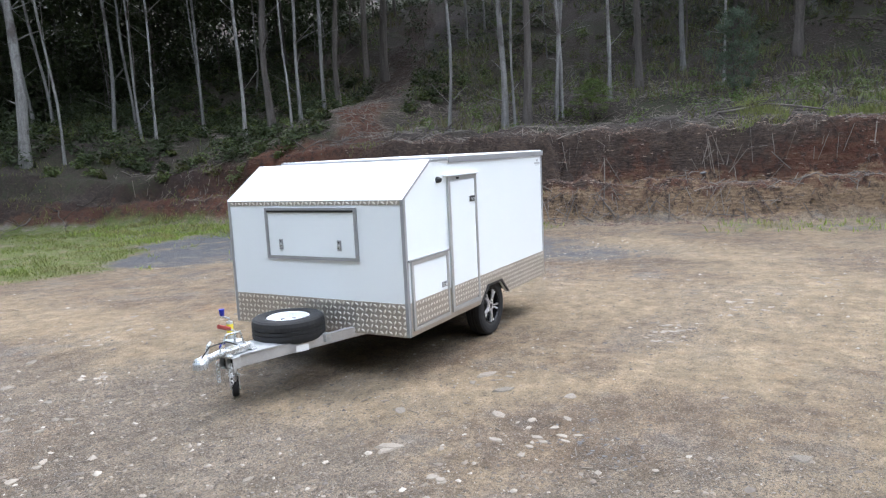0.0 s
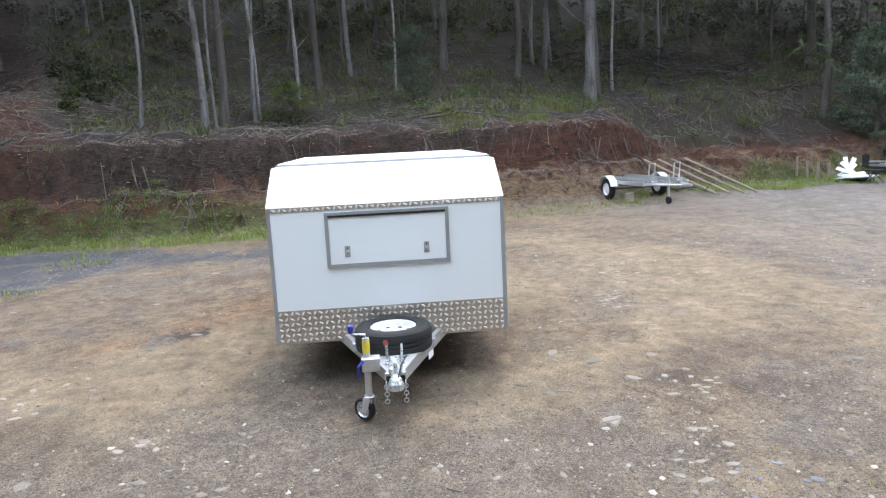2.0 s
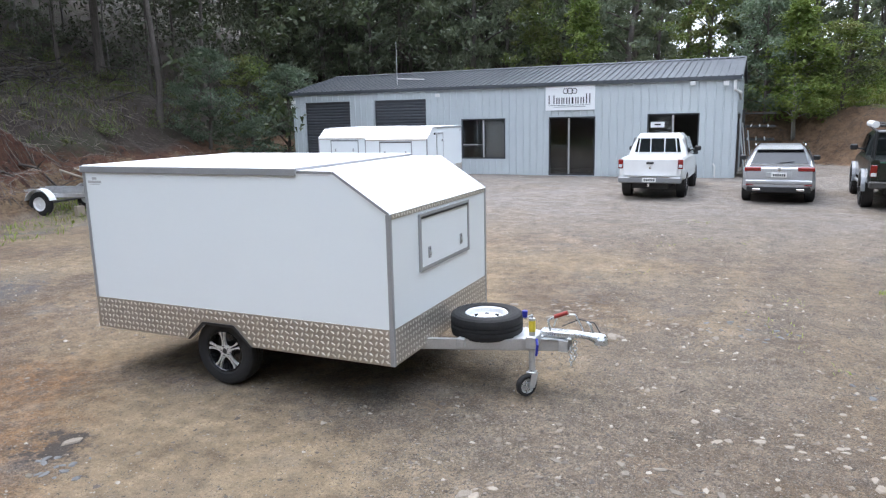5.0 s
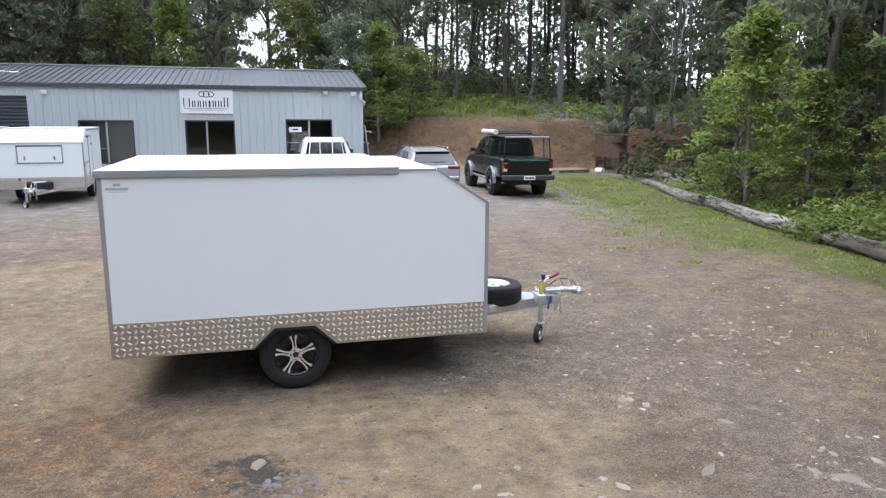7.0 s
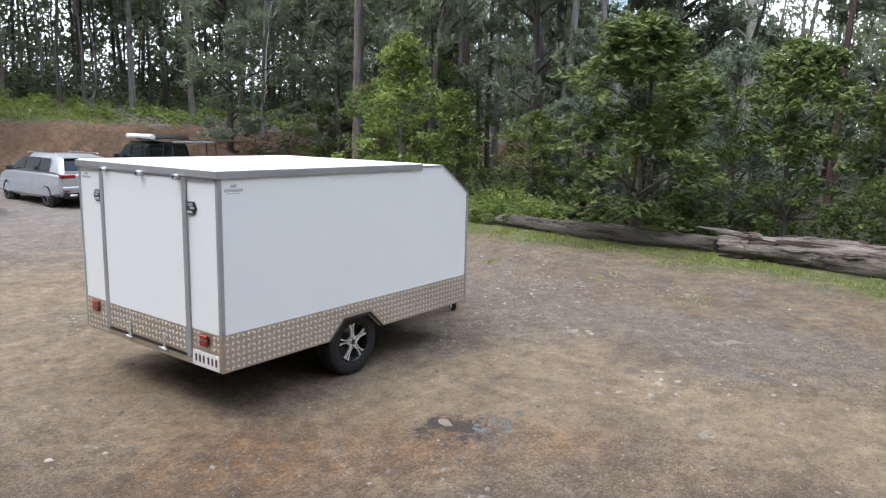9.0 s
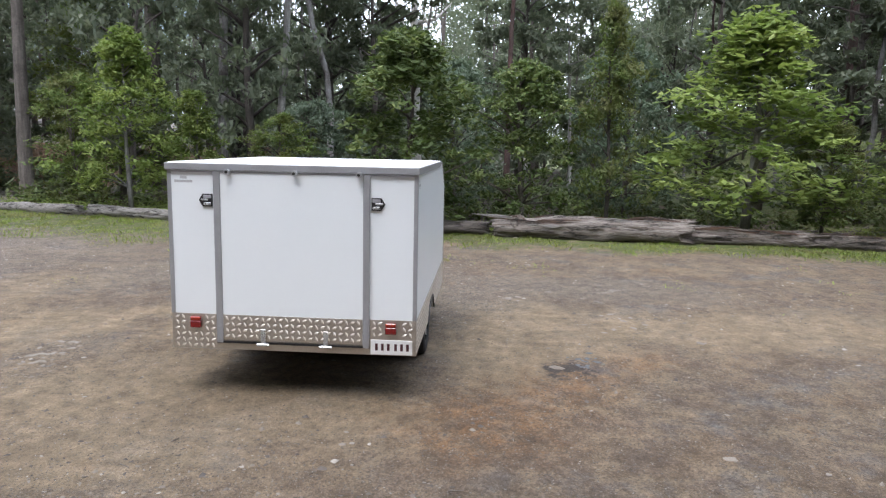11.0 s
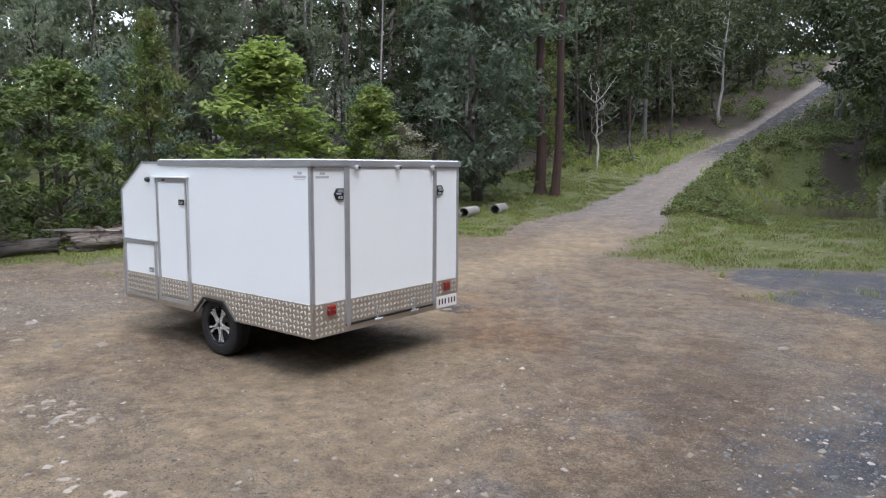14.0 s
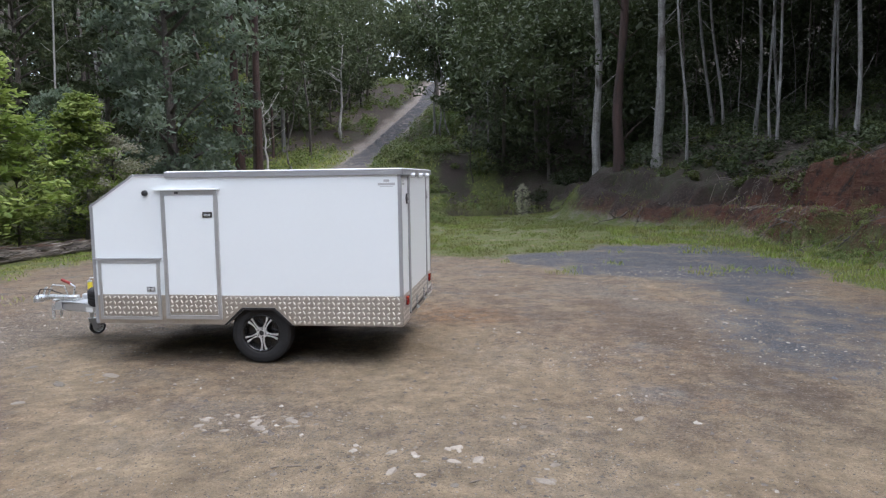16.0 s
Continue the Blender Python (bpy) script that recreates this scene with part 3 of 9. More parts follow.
    rock = mixed(n, l, 1.0, rock, (1.02, 1.05, 1.13), "MULTIPLY")
    # rock halved up the far road, the trees' shade put into its colour
    rock = mixed(n, l, ranged(n, l, yard_y.outputs["Y"], -45, -75), rock, mixed(n, l, 1.0, rock, (0.5, 0.5, 0.52), "MULTIPLY"))
    rock, m4 = stones(rock, 62, 0.3, 0.46, (0.05, 0.052, 0.056), (0.32, 0.32, 0.325))
    g_edge = maths(n, l, "MULTIPLY", grey, ranged(n, l, noised(n, l, co, 1.1, 7, 0.75), 0.36, 0.62, 0.3, 1.5))
    col = mixed(n, l, ranged(n, l, g_edge, 0.2, 0.75), dirt, rock)
    # red clay and broken shale of the banks
    strata = n.new("ShaderNodeMapping")
    strata.inputs["Scale"].default_value = (0.5, 0.5, 3.0)
    l.new(co, strata.inputs["Vector"])
    layer = noised(n, l, strata.outputs["Vector"], 1.6, 6, 0.65, 0.36, 0.64)
    red = mixed(n, l, layer, (0.125, 0.045, 0.026), (0.17, 0.082, 0.05))
    # tan shale below, red clay above
    level = n.new("ShaderNodeSeparateXYZ")
    l.new(co, level.inputs["Vector"])
    shale = maths(n, l, "ADD", level.outputs["Z"], ranged(n, l, noised(n, l, co, 1.1, 6, 0.7), 0.3, 0.7, -0.6, 0.6))
    tan = mixed(n, l, noised(n, l, strata.outputs["Vector"], 9, 6, 0.75, 0.4, 0.62), (0.36, 0.25, 0.15), (0.17, 0.115, 0.075))
    # broken dark shale between the tiers, the red face above it only in the north
    face = maths(n, l, "ADD", maths(n, l, "MULTIPLY", level.outputs["Y"], 0.17), ranged(n, l, noised(n, l, co, 0.5, 5, 0.7), 0.3, 0.7, -0.9, 0.9))
    crack = mixed(n, l, noised(n, l, strata.outputs["Vector"], 12, 6, 0.8, 0.42, 0.6), (0.125, 0.09, 0.069), (0.05, 0.038, 0.033))
    upper = maths(n, l, "MULTIPLY", ranged(n, l, maths(n, l, "SUBTRACT", shale, face), 0.9, 1.7, 0.15, 1.0), ranged(n, l, shale, 0.8, 1.15))
    red = mixed(n, l, maths(n, l, "MULTIPLY", upper, ranged(n, l, level.outputs["Y"], -12, -8)), red, crack)
    red = mixed(n, l, maths(n, l, "MULTIPLY", ranged(n, l, shale, 1.1, 0.8), ranged(n, l, level.outputs["Y"], -5.5, -2.5)), red, tan)
    red = mixed(n, l, maths(n, l, "MULTIPLY", ranged(n, l, shale, 0.75, 0.95, 0, 0.9), ranged(n, l, level.outputs["Y"], -13, -16)), red, mixed(n, l, noised(n, l, co, 7, 6, 0.8, 0.4, 0.62), (0.062, 0.038, 0.032), (0.03, 0.022, 0.019)))
    red = mixed(n, l, ranged(n, l, level.outputs["Y"], 18, 22), red, mixed(n, l, noised(n, l, co, 2.5, 7, 0.8, 0.4, 0.62), (0.33, 0.21, 0.13), (0.2, 0.13, 0.085)))
    red = mixed(n, l, noised(n, l, co, 5.0, 7, 0.85, 0.52, 0.7), red, (0.15, 0.1, 0.072))
    red = mixed(n, l, maths(n, l, "MULTIPLY", noised(n, l, co, 3.0, 7, 0.85, 0.5, 0.62), ranged(n, l, level.outputs["Y"], 15, 20, 1.0, 0.4)), red, (0.042, 0.03, 0.026))
    c_edge = maths(n, l, "MULTIPLY", clay, ranged(n, l, mid, 0.25, 0.6, 0.6, 1.3))
    col = mixed(n, l, ranged(n, l, c_edge, 0.3, 0.7), col, red)
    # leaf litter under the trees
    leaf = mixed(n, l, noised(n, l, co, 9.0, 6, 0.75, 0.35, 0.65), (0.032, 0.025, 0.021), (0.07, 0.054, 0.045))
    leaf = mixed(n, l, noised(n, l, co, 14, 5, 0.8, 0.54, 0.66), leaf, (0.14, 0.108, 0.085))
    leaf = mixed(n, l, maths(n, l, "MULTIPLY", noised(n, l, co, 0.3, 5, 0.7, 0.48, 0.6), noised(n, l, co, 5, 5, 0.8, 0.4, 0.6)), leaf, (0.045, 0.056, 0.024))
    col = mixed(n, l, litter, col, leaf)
    # thatch between the grass
    turf = mixed(n, l, noised(n, l, co, 4.0, 6, 0.75, 0.35, 0.65), (0.085, 0.122, 0.03), (0.16, 0.176, 0.062))
    turf = mixed(n, l, noised(n, l, co, 30, 5, 0.8, 0.54, 0.68), turf, (0.12, 0.095, 0.055))
    v_edge = maths(n, l, "MULTIPLY", grass, ranged(n, l, noised(n, l, co, 2.2, 7, 0.8), 0.36, 0.64, 0.3, 1.6))
    col = mixed(n, l, ranged(n, l, v_edge, 0.3, 0.9), col, turf)
    col = mixed(n, l, 1.0, col, (0.75, 0.735, 0.715), "MULTIPLY")
    l.new(col, p.inputs["Base Color"])
    p.inputs["Roughness"].default_value = 0.92
    p.inputs["Specular IOR Level"].default_value = 0.25
    h = maths(n, l, "ADD", maths(n, l, "MULTIPLY", fine, 0.7), maths(n, l, "MULTIPLY", noised(n, l, co, 90, 4, 0.7), 0.35))
    h = maths(n, l, "ADD", h, maths(n, l, "MULTIPLY", mid, 1.2))
    h = maths(n, l, "ADD", h, maths(n, l, "MULTIPLY", maths(n, l, "ADD", m2, m3), 0.5))
    h = maths(n, l, "ADD", h, maths(n, l, "MULTIPLY", clay, maths(n, l, "MULTIPLY", noised(n, l, strata.outputs["Vector"], 5, 7, 0.8), 4.0)))
    bumped(n, l, p, h, 1.0, 0.04)
    return m


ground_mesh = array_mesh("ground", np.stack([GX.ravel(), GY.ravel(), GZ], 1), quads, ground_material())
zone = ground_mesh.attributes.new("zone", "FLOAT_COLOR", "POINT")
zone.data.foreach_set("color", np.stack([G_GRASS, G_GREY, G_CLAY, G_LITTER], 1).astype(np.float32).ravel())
worn = ground_mesh.attributes.new("wear", "FLOAT_COLOR", "POINT")
worn.data.foreach_set("color", np.stack(wear(GX.ravel(), GY.ravel()), 1).astype(np.float32).ravel())
for poly in ground_mesh.polygons:
    poly.use_smooth = True
ground = tagged(new("ground", ground_mesh), "stony tan dirt yard with red clay banks, grass verges and grey gravel", "ground", kind="structure")

# ---- the white camper trailer ----
L, W, Z0, ZC, ZE, ZS, XS, XA = 3.46, 1.1, 0.44, 0.76, 1.735, 2.075, 2.94, 1.585
ARCH = [(XA - 0.36, Z0), (XA - 0.17, 0.605), (XA + 0.17, 0.605), (XA + 0.36, Z0)]


def treads(bm, axis, at, out, u0, u1, v0, v1, pitch=0.054, skip=None):
    """Raised lozenges, turned by turns, over a rectangle in the plane axis = at; out is the way they stand proud."""
    nu, nv = max(1, round((u1 - u0) / pitch)), max(1, round((v1 - v0) / pitch))
    for i in range(nu):
        for j in range(nv):
            u, v = u0 + (i + 0.5) * (u1 - u0) / nu, v0 + (j + 0.5) * (v1 - v0) / nv
            if skip and skip(u, v):
                continue
            a = radians(62 if (i + j) % 2 else -28)
            c, s = math.cos(a), math.sin(a)
            pts = []
            for p, q, h in ((0.026, 0, 0), (0, 0.0125, 0), (-0.026, 0, 0), (0, -0.0125, 0), (0.014, 0, 0.0035), (-0.014, 0, 0.0035)):
                uu, vv, d = u + p * c - q * s, v + p * s + q * c, at + out * h
                pts.append(bm.verts.new((d, uu, vv) if axis == "x" else (uu, d, vv)))
            e, f, g, k, r1, r2 = pts
            fs = [bm.faces.new(t) for t in ((e, f, r1), (f, g, r2), (f, r2, r1), (g, k, r2), (k, e, r1), (k, r1, r2))]
            bmesh.ops.recalc_face_normals(bm, faces=fs)


def tyre_profile(R, r, w):
    h = w / 2
    return [(r, -h * 0.8), (r + 0.02, -h * 0.96), ((R + r) / 2, -h), (R - 0.03, -h * 0.94), (R - 0.008, -h * 0.8), (R, -h * 0.5), (R, -h * 0.22), (R - 0.008, -h * 0.2),
            (R - 0.008, -h * 0.14), (R, -h * 0.12), (R, h * 0.12), (R - 0.008, h * 0.14), (R - 0.008, h * 0.2), (R, h * 0.22), (R, h * 0.5), (R - 0.008, h * 0.8),
            (R - 0.03, h * 0.94), ((R + r) / 2, h), (r + 0.02, h * 0.96), (r, h * 0.8)]


def road_wheel(parent, m, R=0.337, r=0.205, w=0.2, spokes=5, face=ALLOY, split=True):
    """Tyre with a black barrel and split spokes; local z points out of the vehicle."""
    wheel = part("wheel", lathed(tyre_profile(R, r, w), 40), RUBBER, parent, smooth=False)
    wheel.matrix_local = m
    k = r / 0.205
    part("rim_barrel", lathed([(r + 0.004, -w * 0.4), (r + 0.004, w * 0.42), (r - 0.008, w * 0.44), (r - 0.016, w * 0.4), (r - 0.02, 0.0), (0.02, -0.01), (0.02, -w * 0.4)], 32), BLACK_GLOSS, wheel, "gloss black barrel")
    bm = bmesh.new()
    for i in range(spokes):
        turn = Matrix.Rotation(2 * math.pi * i / spokes + 0.1, 4, "Z")
        arms = [(-1, 0), (1, 0)] if split else [(0, 0)]
        for sgn, _ in arms:
            pts = [(sgn * q * k, e * k) for q, e in ((0.004, 0.03), (0.032, 0.036), (0.021, 0.07), (0.0175, 0.11), (0.024, 0.15), (0.037, 0.182), (0.04, 0.196), (0.017, 0.199), (0.012, 0.16), (0.007, 0.12), (0.005, 0.07))]
            vs = prism(bm, pts, "z", w * 0.3, w * 0.41)
            bmesh.ops.transform(bm, matrix=turn, verts=vs)
    lathe(bm, [(0.03 * k, w * 0.28), (0.062 * k, w * 0.28), (0.058 * k, w * 0.4), (0.03 * k, w * 0.415)], 20)
    part("spokes", bm, face, wheel, "polished alloy spokes")
    part("hub_cap", lathed([(0.005, w * 0.43), (0.026 * k, w * 0.42), (0.031 * k, w * 0.3), (0.005, w * 0.3)], 16), BLACK, wheel)
    for i in range(5):
        a = 2 * math.pi * (i + 0.5) / 5
        nut = part("wheel_nut", lathed([(0.002, w * 0.425), (0.008, w * 0.42), (0.009, w * 0.38), (0.002, w * 0.38)], 6), DARK_STEEL, wheel)
        nut.location = (0.046 * k * math.cos(a), 0.046 * k * math.sin(a), 0)
    return wheel


def latch(name, parent, axis, at, out, u, v, w, h, mat=DARK_STEEL):
    """A recessed paddle latch: plate, dish and paddle."""
    bm = bmesh.new()
    def put(d0, d1, u0, u1, v0, v1, b=0.002):
        a, c = sorted((at + out * d0, at + out * d1))
        if axis == "x":
            box(bm, a, c, u0, u1, v0, v1, bevel=b)
        else:
            box(bm, u0, u1, a, c, v0, v1, bevel=b)
    put(0, 0.008, u - w / 2, u + w / 2, v - h / 2, v + h / 2)
    ob = part(name, bm, mat, parent)
    bm = bmesh.new()
    put(0.009, 0.016, u - w * 0.32, u + w * 0.32, v - h * 0.3, v + h * 0.12)
    part("paddle", bm, ZINC, ob)
    bm = bmesh.new()
    put(0.009, 0.012, u - w * 0.1, u + w * 0.1, v + h * 0.22, v + h * 0.4, 0.001)
    part("keyhole", bm, BLACK, ob)
    return ob


def build_trailer(m, label, group=""):
    T = thing("camper_trailer", label, "trailer", m, group)
    # shell
    side = [(0, Z0), *ARCH, (L, Z0), (L, ZE), (XS, ZS), (0, 2.05)]
    for s in (-1, 1):
        part("side_panel", prismed(side, "y", s * 1.07, s * W), WHITE_PANEL, T)
    part("front_panel", boxed(L - 0.03, L, -1.07, 1.07, Z0, ZE - 0.01), WHITE_PANEL, T)
    part("rear_panel", boxed(0, 0.03, -1.07, 1.07, Z0, 2.045), WHITE_PANEL, T)
    part("sloped_panel", prismed([(L, ZE - 0.03), (L + 0.004, ZE + 0.004), (XS + 0.002, ZS + 0.006), (XS - 0.02, ZS - 0.03)], "y", -1.104, 1.104), WHITE_ROOF, T)
    part("roof_panel", boxed(2.52, XS - 0.004, -1.104, 1.104, 2.045, ZS + 0.004, bevel=0.003), WHITE_ROOF, T)
    part("floor_pan", boxed(0.03, L - 0.03, -0.8, 0.8, Z0 + 0.02, 0.62), DARK_STEEL, T)
    for s in (-1, 1):
        for x0, x1 in ((0.03, XA - 0.42), (XA + 0.42, L - 0.03)):
            part("floor_side", boxed(x0, x1, s * 0.8, s * 1.068, Z0 + 0.02, 0.62), DARK_STEEL, T)
        part("wheel_well", boxed(XA - 0.42, XA + 0.42, s * 0.8, s * 1.066, 0.7, 0.72), BLACK, T)
        # flare round the wheel opening
        bm = bmesh.new()
        outer = [(XA - 0.385, Z0), (XA - 0.185, 0.63), (XA + 0.185, 0.63), (XA + 0.385, Z0)]
        ring = outer + ARCH[::-1]
        prism(bm, ring, "y", s * (W - 0.002), s * (W + 0.016))
        part("wheel_arch_flare", bm, BLACK, T, "black rubber wheel arch flare")
    # raised lid
    lid = part("roof_lid", boxed(-0.012, 2.57, -1.106, 1.106, 2.052, 2.108, bevel=0.012), WHITE_ROOF, T)
    for s in (-1, 1):
        a, b = sorted((s * 1.107, s * 1.117))
        part("lid_edge", boxed(-0.015, 2.575, a, b, 2.038, 2.1, bevel=0.002), ALU_TRIM, lid, "grey aluminium edge strip")
    part("lid_edge", boxed(-0.026, -0.014, -1.117, 1.117, 2.04, 2.1, bevel=0.002), ALU_TRIM, lid, "grey aluminium edge strip")
    part("lid_edge", boxed(2.572, 2.582, -1.106, 1.106, 2.082, 2.104, bevel=0.002), ALU_TRIM, lid, "grey aluminium edge strip")
    # corner and edge angles
    for s in (-1, 1):
        for x in (0.0, L):
            out = -1 if x == 0 else 1
            bm = bmesh.new()
            top = 2.04 if x == 0 else ZE
            a, b = sorted((s * W, s * (W + 0.005)))
            box(bm, *sorted((x + out * 0.005, x - out * 0.032)), a, b, ZC if x == 0 else Z0, top)
            a, b = sorted((s * (W - 0.03), s * W))
            box(bm, *sorted((x, x + out * 0.005)), a, b, ZC if x == 0 else Z0, top)
            part("corner_angle", bm, ALU_TRIM, T)
        a, b = sorted((s * W, s * (W + 0.0055)))
        part("edge_trim", prismed([(L - 0.002, ZE - 0.012), (L + 0.004, ZE + 0.012), (XS + 0.002, ZS + 0.008), (XS - 0.006, ZS - 0.014)], "y", a, b), ALU_TRIM, T)
        part("edge_trim", boxed(2.58, XS - 0.007, a, b, ZS - 0.018, ZS + 0.006), ALU_TRIM, T)
    # treadplate skirt
    skirt = [(0, Z0), *ARCH, (L, Z0), (L, ZC), (0, ZC)]
    for s in (-1, 1):
        sk = part("treadplate_skirt", prismed(skirt, "y", s * (W + 0.0005), s * (W + 0.004)), CHECKER, T, "bright aluminium treadplate skirt")
        bm = bmesh.new()
        block = lambda x, z: abs(x - XA) < 0.42 - (z - Z0) * 1.05 and z < 0.66 or (s > 0 and x > 1.96 and z > 0.47)
        treads(bm, "y", s * (W + 0.004), s, 0.02, L - 0.03, Z0 + 0.005, ZC - 0.005, skip=block)
        tagged(part("tread_pattern", bm, TREAD_GLINT, sk), kind="stuff")
    for x, out in ((0.0, -1), (L, 1)):
        a, b = sorted((x + out * 0.0005, x + out * 0.004))
        sk = part("treadplate_skirt", boxed(a, b, -W, W, Z0, ZC), CHECKER, T, "bright aluminium treadplate skirt")
        bm = bmesh.new()
        rear = (lambda y, z: abs(y) < 0.7 and z < 0.53 or abs(abs(y) - 0.88) < 0.07 and 0.62 < z < 0.75 or -1.09 < y < -0.67 and z < 0.6 or abs(abs(y) - 0.66) < 0.04) if x == 0 else None
        treads(bm, "x", x + out * 0.004, out, -W + 0.02, W - 0.02, Z0 + 0.005, ZC - 0.005, skip=rear)
        tagged(part("tread_pattern", bm, TREAD_GLINT, sk), kind="stuff")
    # folded treadplate strip under the sloped panel
    sk = part("front_strip", boxed(L + 0.0005, L + 0.005, -1.07, 1.07, ZE - 0.045, ZE - 0.004), CHECKER, T)
    bm = bmesh.new()
    treads(bm, "x", L + 0.005, 1, -1.06, 1.06, ZE - 0.044, ZE - 0.006, pitch=0.05)
    tagged(part("tread_pattern", bm, TREAD_GLINT, sk), kind="stuff")
    # front hatch
    H = part("front_hatch", boxed(L + 0.001, L + 0.014, -0.545, 0.545, 1.18, 1.635, bevel=0.004), WHITE_PANEL, T)
    part("hatch_frame", framed("x", L + 0.001, 0.02, -0.578, 0.578, 1.148, 1.668, 0.032), ALU_TRIM, H, "grey aluminium hatch frame")
    part("hatch_seal", boxed(L + 0.004, L + 0.024, -0.546, 0.546, 1.622, 1.642), BLACK, H, "black rubber seal")
    for y in (-0.382, 0.358):
        latch("hatch_latch", H, "x", L + 0.014, 1, y, 1.297, 0.05, 0.105, ALU_TRIM)
    # side hatch
    y = W + 0.004
    H = part("side_hatch", boxed(2.72, 3.36, y, y + 0.012, 0.53, 1.115, bevel=0.003), WHITE_PANEL, T)
    part("hatch_frame", framed("y", y, 0.018, 2.685, 3.395, 0.49, 1.15, 0.034), ALU, H, "aluminium hatch frame")
    part("hatch_rail", boxed(2.66, 3.44, y + 0.001, y + 0.022, 1.152, 1.172, bevel=0.002), ALU_TRIM, H)
    kick = part("kick_plate", boxed(2.722, 3.358, y + 0.0125, y + 0.0155, 0.533, 0.77), CHECKER, H, "treadplate kick plate")
    bm = bmesh.new()
    treads(bm, "y", y + 0.0155, 1, 2.725, 3.355, 0.535, 0.768)
    tagged(part("tread_pattern", bm, TREAD_GLINT, kick), kind="stuff")
    latch("hatch_latch", H, "y", y + 0.012, 1, 2.79, 0.83, 0.1, 0.055, ALU_TRIM)
    # door
    D = part("side_door", boxed(2.032, 2.585, y, y + 0.014, 0.56, 1.85, bevel=0.003), WHITE_PANEL, T)
    part("door_frame", framed("y", y, 0.02, 1.99, 2.628, 0.5, 1.9, 0.042), ALU, D, "aluminium door frame")
    part("drip_rail", boxed(1.96, 2.7, y, y + 0.035, 1.902, 1.92, bevel=0.003), WHITE_PANEL, D)
    kick = part("kick_plate", boxed(2.035, 2.583, y + 0.0145, y + 0.0175, 0.563, 0.77), CHECKER, D, "treadplate kick plate")
    bm = bmesh.new()
    treads(bm, "y", y + 0.0175, 1, 2.036, 2.582, 0.57, 0.768)
    tagged(part("tread_pattern", bm, TREAD_GLINT, kick), kind="stuff")
    latch("door_handle", D, "y", y + 0.014, 1, 2.105, 1.64, 0.11, 0.06)
    part("door_stop", boxed(2.42, 2.46, y + 0.02, y + 0.04, 1.868, 1.888, bevel=0.004), BLACK, D)
    part("lamp_dome", lathed([(0.002, 0.05), (0.02, 0.045), (0.03, 0.025), (0.032, 0), (0.002, 0)], 16, pose(2.81, W, 1.878, -90)), BLACK, T, "small black outside lamp")
    # rear: posts, ramp door, latches, lights, plate
    part("ramp_door", boxed(-0.012, -0.001, -0.63, 0.63, 0.53, 2.02, bevel=0.002), WHITE_PANEL, T)
    ramp = part("ramp_plate", boxed(-0.0165, -0.0125, -0.628, 0.628, 0.533, 0.76), CHECKER, T, "treadplate at the foot of the ramp door")
    bm = bmesh.new()
    treads(bm, "x", -0.0165, -1, -0.62, 0.62, 0.54, 0.755)
    tagged(part("tread_pattern", bm, TREAD_GLINT, ramp), kind="stuff")
    for yy in (-0.66, 0.66):
        part("rear_post", boxed(-0.02, -0.001, yy - 0.03, yy + 0.03, 0.5, 2.035, bevel=0.003), ALU_TRIM, T)
    part("rear_header", boxed(-0.018, -0.001, -1.07, 1.07, 2.021, 2.037), ALU_TRIM, T)
    part("hinge_gap", boxed(-0.019, -0.005, -0.69, 0.69, 0.5, 0.517), BLACK, T)
    for yy in (-0.3, 0.265):
        h = part("ramp_hinge", boxed(-0.03, -0.017, yy - 0.022, yy + 0.022, 0.5, 0.64, bevel=0.003), ZINC, T)
        part("hinge_pin", tubed([(-0.033, yy - 0.055, 0.498), (-0.033, yy + 0.055, 0.498)], 0.014, 10), ZINC, h)
    for yy in (-0.6, -0.04, 0.55):
        b = part("ramp_roller", tubed([(-0.02, yy, 2.03), (-0.07, yy, 2.03)], 0.026, 14), GALV, T)
        part("roller_core", tubed([(-0.069, yy, 2.03), (-0.074, yy, 2.03)], 0.013, 10), DARK_STEEL, b)
    for s in (-1, 1):
        bm = bmesh.new()
        c, zz = s * 0.757, 1.78
        prism(bm, [(c - s * 0.055, zz - 0.055), (c - s * 0.055, zz + 0.055), (c + s * 0.03, zz + 0.055), (c + s * 0.065, zz), (c + s * 0.03, zz - 0.055)], "x", -0.012, 0.0)
        lt = part("paddle_latch", bm, BLACK, T, "black folding paddle latch")
        part("paddle", boxed(-0.022, -0.0125, *sorted((c - s * 0.045, c + s * 0.02)), zz - 0.045, zz - 0.02, bevel=0.003), ZINC, lt)
        part("paddle", boxed(-0.018, -0.0125, *sorted((c - s * 0.02, c + s * 0.045)), zz - 0.004, zz + 0.012, bevel=0.003), ZINC, lt)
        part("latch_dish", boxed(-0.016, -0.0125, *sorted((c - s * 0.048, c + s * 0.024)), zz + 0.016, zz + 0.045, bevel=0.002), ALU_TRIM, lt)
        y0, y1 = s * 0.88 - 0.05, s * 0.88 + 0.05
        tl = part("tail_light", boxed(-0.034, -0.005, y0, y1, 0.635, 0.7, bevel=0.008), RED_LENS, T, "red tail light lens")
        part("indicator", boxed(-0.034, -0.005, y0 + 0.003, y1 - 0.003, 0.701, 0.735, bevel=0.006), AMBER, tl, "amber indicator lens")
        # maker's mark: plain bars
        bm = bmesh.new()
        a, b = sorted((s * (W + 0.0002), s * (W + 0.0012)))
        box(bm, 0.06, 0.24, a, b, 1.93, 1.955)
        box(bm, 0.12, 0.18, a, b, 1.965, 1.99)
